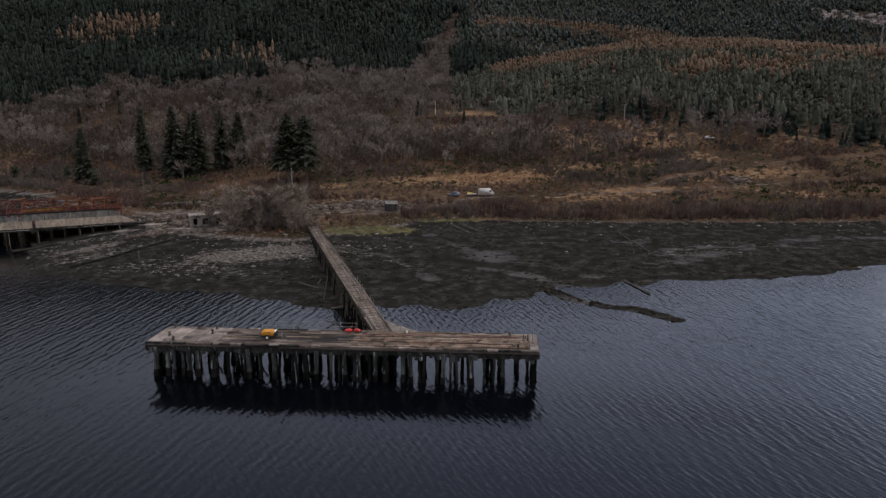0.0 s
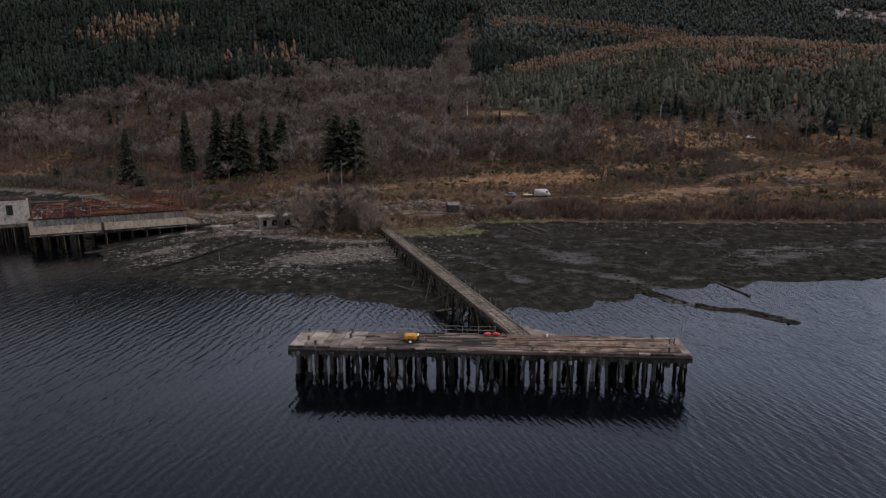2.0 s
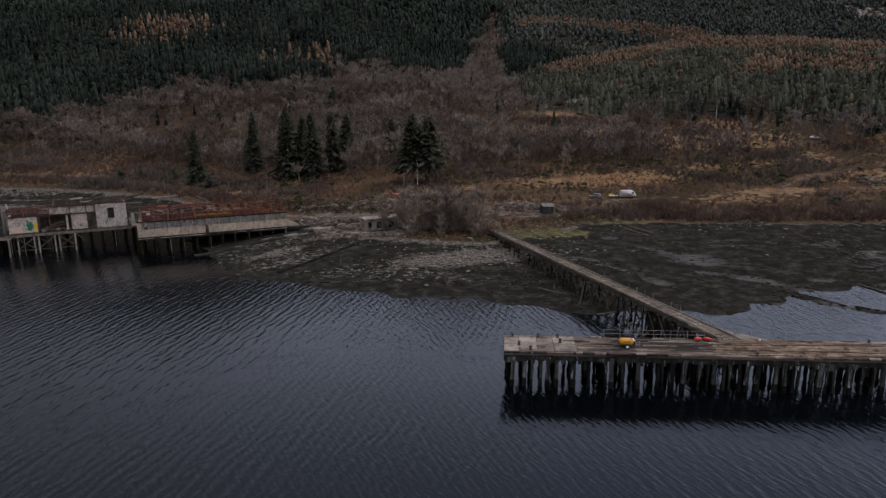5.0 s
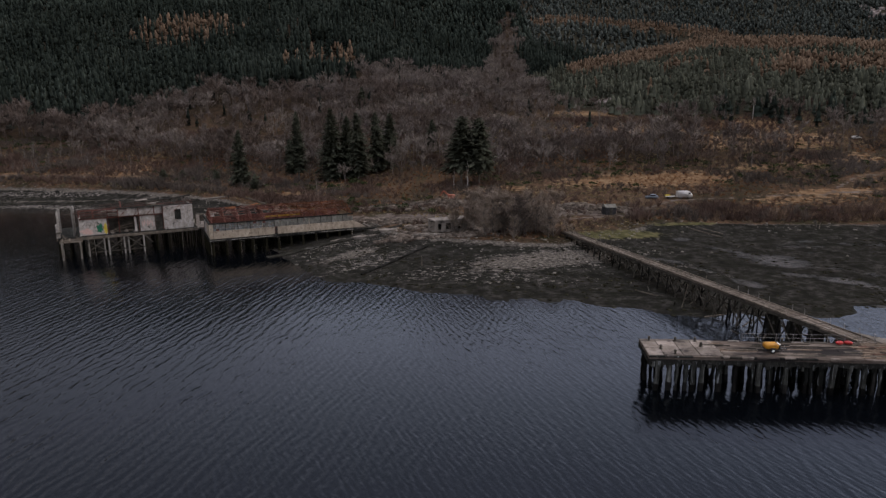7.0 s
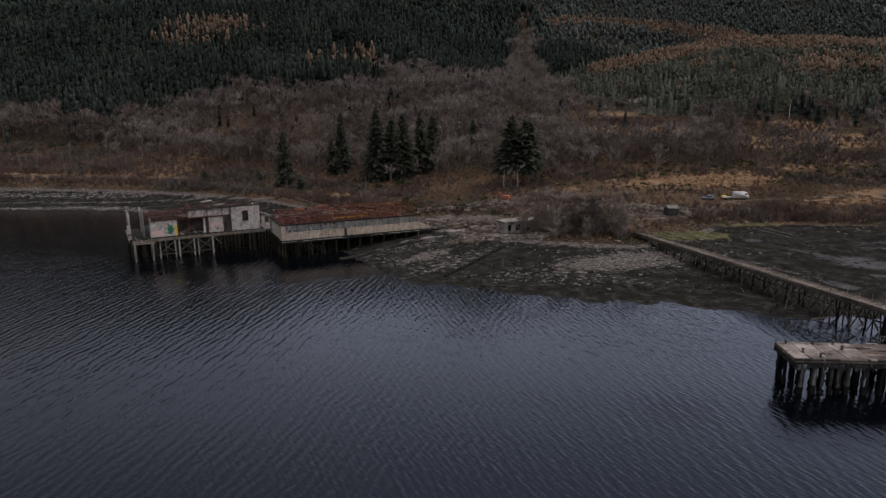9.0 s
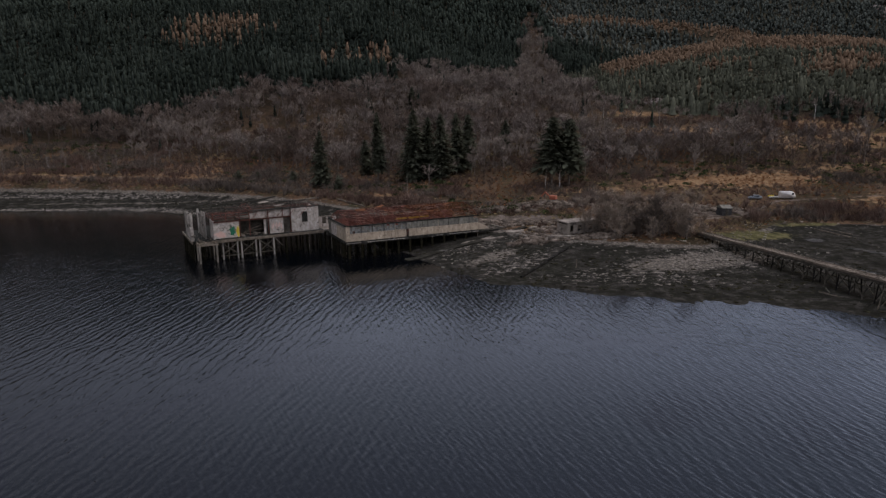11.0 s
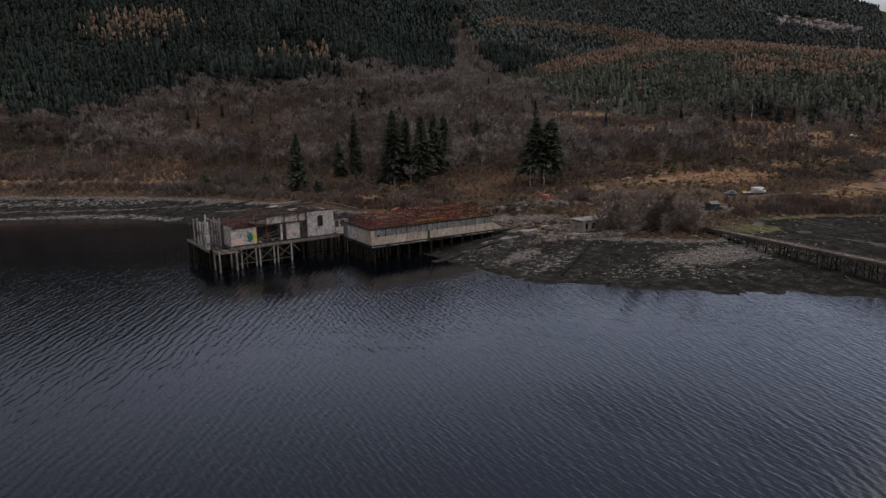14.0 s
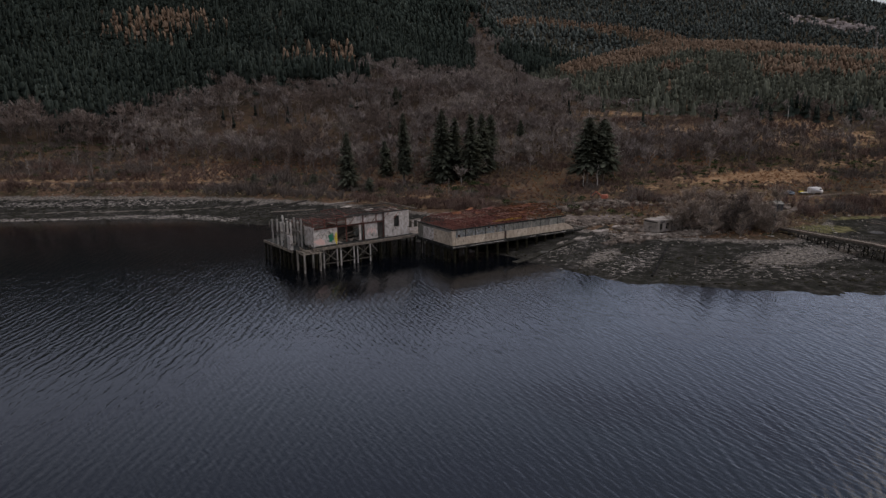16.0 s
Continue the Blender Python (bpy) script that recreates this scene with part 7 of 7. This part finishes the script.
# ---- poles and the far mast ----
def pole(x_, y_, h, mat, label, group, arms=True):
    ob = thing("utility_pole", pose(x_, y_, ground_at(x_, y_) - 0.3), label, "pole", group)
    part("shaft", rod((0, 0, 0), (0, 0, h), 0.17, 0.11, 7), mat, ob)
    if arms:
        part("crossarm", beam((-0.9, 0, h - 0.5), (0.9, 0, h - 0.5), 0.12, 0.12), BEAM, ob)
        for a in (-0.8, 0, 0.8):
            part("insulator", rod((a, 0, h - 0.44), (a, 0, h - 0.22), 0.05, 0.04, 6), WHITE_PAINT, ob)
    return ob


for x_, y_, h in ((-4.4, 386, 9), (93.5, 343, 8.5), (-112, 243, 7), (57, 262, 8), (70, 264, 8)):
    pole(x_, y_, h, BIRCH if y_ > 300 else BARK, "slender grey utility pole on the slope", "utility poles", y_ > 300)
mast = thing("radio_mast", pose(441, 684, ground_at(441, 684) - 0.5), "pale lattice radio mast on the hill crest", "mast")
for a in range(3):
    c, s = math.cos(a * 2.094), math.sin(a * 2.094)
    part("leg", rod((c * 1.6, s * 1.6, 0), (c * 0.4, s * 0.4, 24), 0.20, 0.14), STEEL, mast)
    for k in range(7):
        f0, f1 = k / 7, (k + 1) / 7
        c2, s2 = math.cos((a + 1) * 2.094), math.sin((a + 1) * 2.094)
        r0, r1 = 1.6 - 1.3 * f0, 1.6 - 1.3 * f1
        part("lattice_bar", rod((c * r0, s * r0, 24 * f0), (c2 * r1, s2 * r1, 24 * f1), 0.11, 0.11, 5), STEEL, mast)
part("equipment_hut", box(-6, -5, 0.2, -1.5, -2.4, 8.5), PANEL_GREY, mast)


# ---- single trees ----
def spruce(m, h, w, seed, label, crown_at=0.1):
    ob = thing("spruce", m, label, "tree", "spruces behind the shore")
    r_ = np.random.default_rng(seed)
    part("trunk", rod((0, 0, -0.5), (0, 0, h * 0.97), 0.018 * h, 0.02, 8), BARK, ob)
    pts, fc = [], []
    levels = int(h * 3.0)
    blunt = 0.55 if crown_at < 0.2 else 0.40
    lean = r_.uniform(0, 6.283)
    for k in range(levels):
        f = (k + r_.uniform(0, 0.8)) / levels
        z0 = h * (crown_at + (1 - crown_at) * f)
        reach = w * (1 - f) ** blunt * r_.uniform(0.55, 1.15) + 0.3
        if f < 0.15:
            reach *= 0.65 + 2.2 * f
        nb = int(13 + 11 * (1 - f))
        ph = r_.uniform(0, 6.28)
        for j in range(nb):
            a = ph + 6.283 * j / nb + r_.normal(0, 0.15)
            rr_ = reach * r_.uniform(0.5, 1.05) * (1 + 0.16 * math.cos(a - lean + 2.5 * f))
            ca, sa = math.cos(a), math.sin(a)
            tipz = z0 - rr_ * r_.uniform(-0.25, 0.75)
            hw = 0.11 * rr_ + 0.18
            for q in range(3):
                t0, t1 = 0.12 + q * 0.28, 0.45 + q * 0.28
                zc0, zc1 = z0 + (tipz - z0) * t0, z0 + (tipz - z0) * t1 + r_.normal(0, 0.08)
                n = len(pts)
                side = hw * r_.uniform(0.7, 1.3)
                pts += [(ca * rr_ * t0 - sa * side * 0.4, sa * rr_ * t0 + ca * side * 0.4, zc0 - 0.05),
                        (ca * rr_ * t0 + sa * side, sa * rr_ * t0 - ca * side, zc0 - r_.uniform(0.1, 0.45)),
                        (ca * rr_ * t1, sa * rr_ * t1, zc1),
                        (ca * rr_ * t0 - sa * side, sa * rr_ * t0 + ca * side, zc0 - r_.uniform(0.1, 0.45))]
                fc += [(n, n + 1, n + 2), (n, n + 2, n + 3)]
    crown = new("crown", raw_mesh("crown", pts, fc, SPRUCE))
    crown.parent = ob
    return ob


SPRUCES = ((-148, 270, 19, 3.0, 0.06), (-125.3, 275, 24, 2.4, 0.18), (-110.5, 270, 24.5, 4.2, 0.04), (-104.5, 274, 21, 3.4, 0.05), (-99.5, 266, 22.5, 3.6, 0.08), (-93, 276, 21, 3.0, 0.08), (-87.6, 283, 19, 3.4, 0.1),
           (-58.3, 246, 21.5, 4.4, 0.28), (-51.6, 247, 20.5, 4.2, 0.26), (-116, 422, 13, 2.6, 0.05), (-132, 290, 15, 2.6, 0.08), (-70, 300, 14, 2.4, 0.1), (-140, 262, 6, 1.6, 0.05), (-162, 281, 5, 1.5, 0.03), (-186, 284, 5, 1.6, 0.03), (-178, 285, 4, 1.4, 0.03))
for k, (x_, y_, h, w, ca) in enumerate(SPRUCES):
    lab = "tall dark green spruce standing among bare trees" if h > 16 else "small dark green spruce at the wood's edge"
    spruce(pose(x_, y_, ground_at(x_, y_), 0, 0, 40 * k), h * (1.18 if h > 16 else 1.0), w * 1.95, 100 + k, lab, ca)


def bare_tree(name, m, h, seed, bark, twig, label, category, spread=0.34, twigs=420, group="", low=0.25, boughs=13):
    ob = thing(name, m, label, category, group)
    r_ = np.random.default_rng(seed)
    bm = bmesh.new()
    pts = [Vector((0, 0, -0.3))]
    for k in range(1, 5):
        pts.append(Vector((r_.normal(0, 0.02) * h, r_.normal(0, 0.02) * h, h * 0.88 * k / 4)))
    rad = [0.016 * h * (1 - 0.22 * k) for k in range(5)]
    for k in range(4):
        add_rod(bm, pts[k], pts[k + 1], rad[k], rad[k + 1], 7)
    part("trunk", bm, bark, ob)
    bm, limbs = bmesh.new(), []
    for k in range(boughs):
        f = r_.uniform(low, 0.9)
        j = min(int(f * 4), 3)
        p = pts[j].lerp(pts[j + 1], f * 4 - j)
        a, ln = r_.uniform(0, 6.28), spread * h * r_.uniform(0.5, 1.0) * (1.15 - f * 0.6)
        q = p + Vector((math.cos(a) * ln * 0.7, math.sin(a) * ln * 0.7, ln * r_.uniform(0.5, 1.1)))
        add_rod(bm, p, q, 0.006 * h * (1.2 - f), 0.002 * h, 5)
        limbs.append((p, q))
    tagged(part("bough", bm, bark, ob), kind="stuff")
    tp, tf = [], []
    for k in range(twigs):
        p, q = limbs[r_.integers(len(limbs))]
        b = p.lerp(q, r_.uniform(0.3, 1.0))
        d = Vector(r_.normal(size=3))
        d.z = abs(d.z) * 0.9 + 0.1
        e = b + d.normalized() * r_.uniform(0.06, 0.16) * h
        sliver(tp, tf, b, e, r_.uniform(0.02, 0.045), r_)
    tw = new("crown", raw_mesh("crown", tp, tf, twig))
    tw.parent = ob
    tagged(tw, kind="stuff")
    return ob


trng = random.Random(31)
protos = [bare_tree("bare_tree", pose(-47, 168, ground_at(-47, 168)), 8.5, 300 + k, BARK, (TWIG_FAWN, TWIG, TWIG_FAWN)[k], "leafless multi-stemmed willow in the thicket by the walkway", "tree", 0.42, 1500, "willow thicket", 0.02, 24) for k in range(3)]
for k, ob in enumerate(protos):
    a, b = ((-44, 168), (-51, 171), (-39, 165.5))[k]
    ob.matrix_basis = pose(a, b, ground_at(a, b), 0, 0, 50 * k)
for k in range(40):
    a = trng.gauss(-46.0, 7.2)
    b = 169.5 + trng.gauss(0, 3.4) - (a + 45.0) * 0.25
    s = trng.uniform(0.7, 1.5)
    copy_thing(protos[k % 3], pose(a, b, ground_at(a, b) - 0.1, trng.uniform(-4, 4), trng.uniform(-4, 4), trng.uniform(0, 360)) @ Matrix.Diagonal((s * 1.05, s * 1.05, s, 1)))
birch = bare_tree("birch", pose(-38.5, 163.5, ground_at(-38.5, 163.5)), 7.0, 410, STALE_BIRCH, TWIG_PALE, "slim pale-stemmed leafless birch", "tree", 0.2, 260, "birches")
spots = [(trng.uniform(-330, -150), trng.uniform(292, 330)) for _ in range(26)] + [(trng.uniform(-60, 130), trng.uniform(268, 345)) for _ in range(26)] + [(trng.uniform(120, 220), trng.uniform(268, 338)) for _ in range(16)]
for a, b in spots:
    s = trng.uniform(0.75, 1.35)
    copy_thing(birch, pose(a, b, ground_at(a, b) - 0.1, trng.uniform(-4, 4), trng.uniform(-4, 4), trng.uniform(0, 360)) @ Matrix.Diagonal((s, s, s, 1)))
for k, (a, b, h) in enumerate(((-56.2, 241.5, 11), (-61, 242.5, 9))):
    ob = bare_tree("dead_tree", pose(a, b, ground_at(a, b)), h, 500 + k, BIRCH, BIRCH, "bleached dead tree trunk with broken branches", "tree", 0.12, 30, "dead trees")
digger = thing("excavator", pose(-62.5, 219, ground_at(-62.5, 219), 0, 0, 150), "small rusty red excavator standing on the rubble", "excavator")
part("track", box(-1.4, -1.0, 0, 1.4, -0.5, 0.6, bevel=0.15), BLACK, digger)
part("track", box(-1.4, 0.5, 0, 1.4, 1.0, 0.6, bevel=0.15), BLACK, digger)
part("cab", box(-1.2, -0.9, 0.62, 0.9, 0.9, 1.9, bevel=0.1), DIGGER_RED, digger)
bm = beam((0.6, 0, 1.3), (2.8, 0, 3.0), 0.3, 0.35)
add_beam(bm, (2.8, 0, 3.0), (4.2, 0, 1.2), 0.25, 0.3)
part("boom", bm, DIGGER_RED, digger)
part("bucket", box(3.9, -0.4, 0.6, 4.6, 0.4, 1.25, bevel=0.1), BEAM, digger)
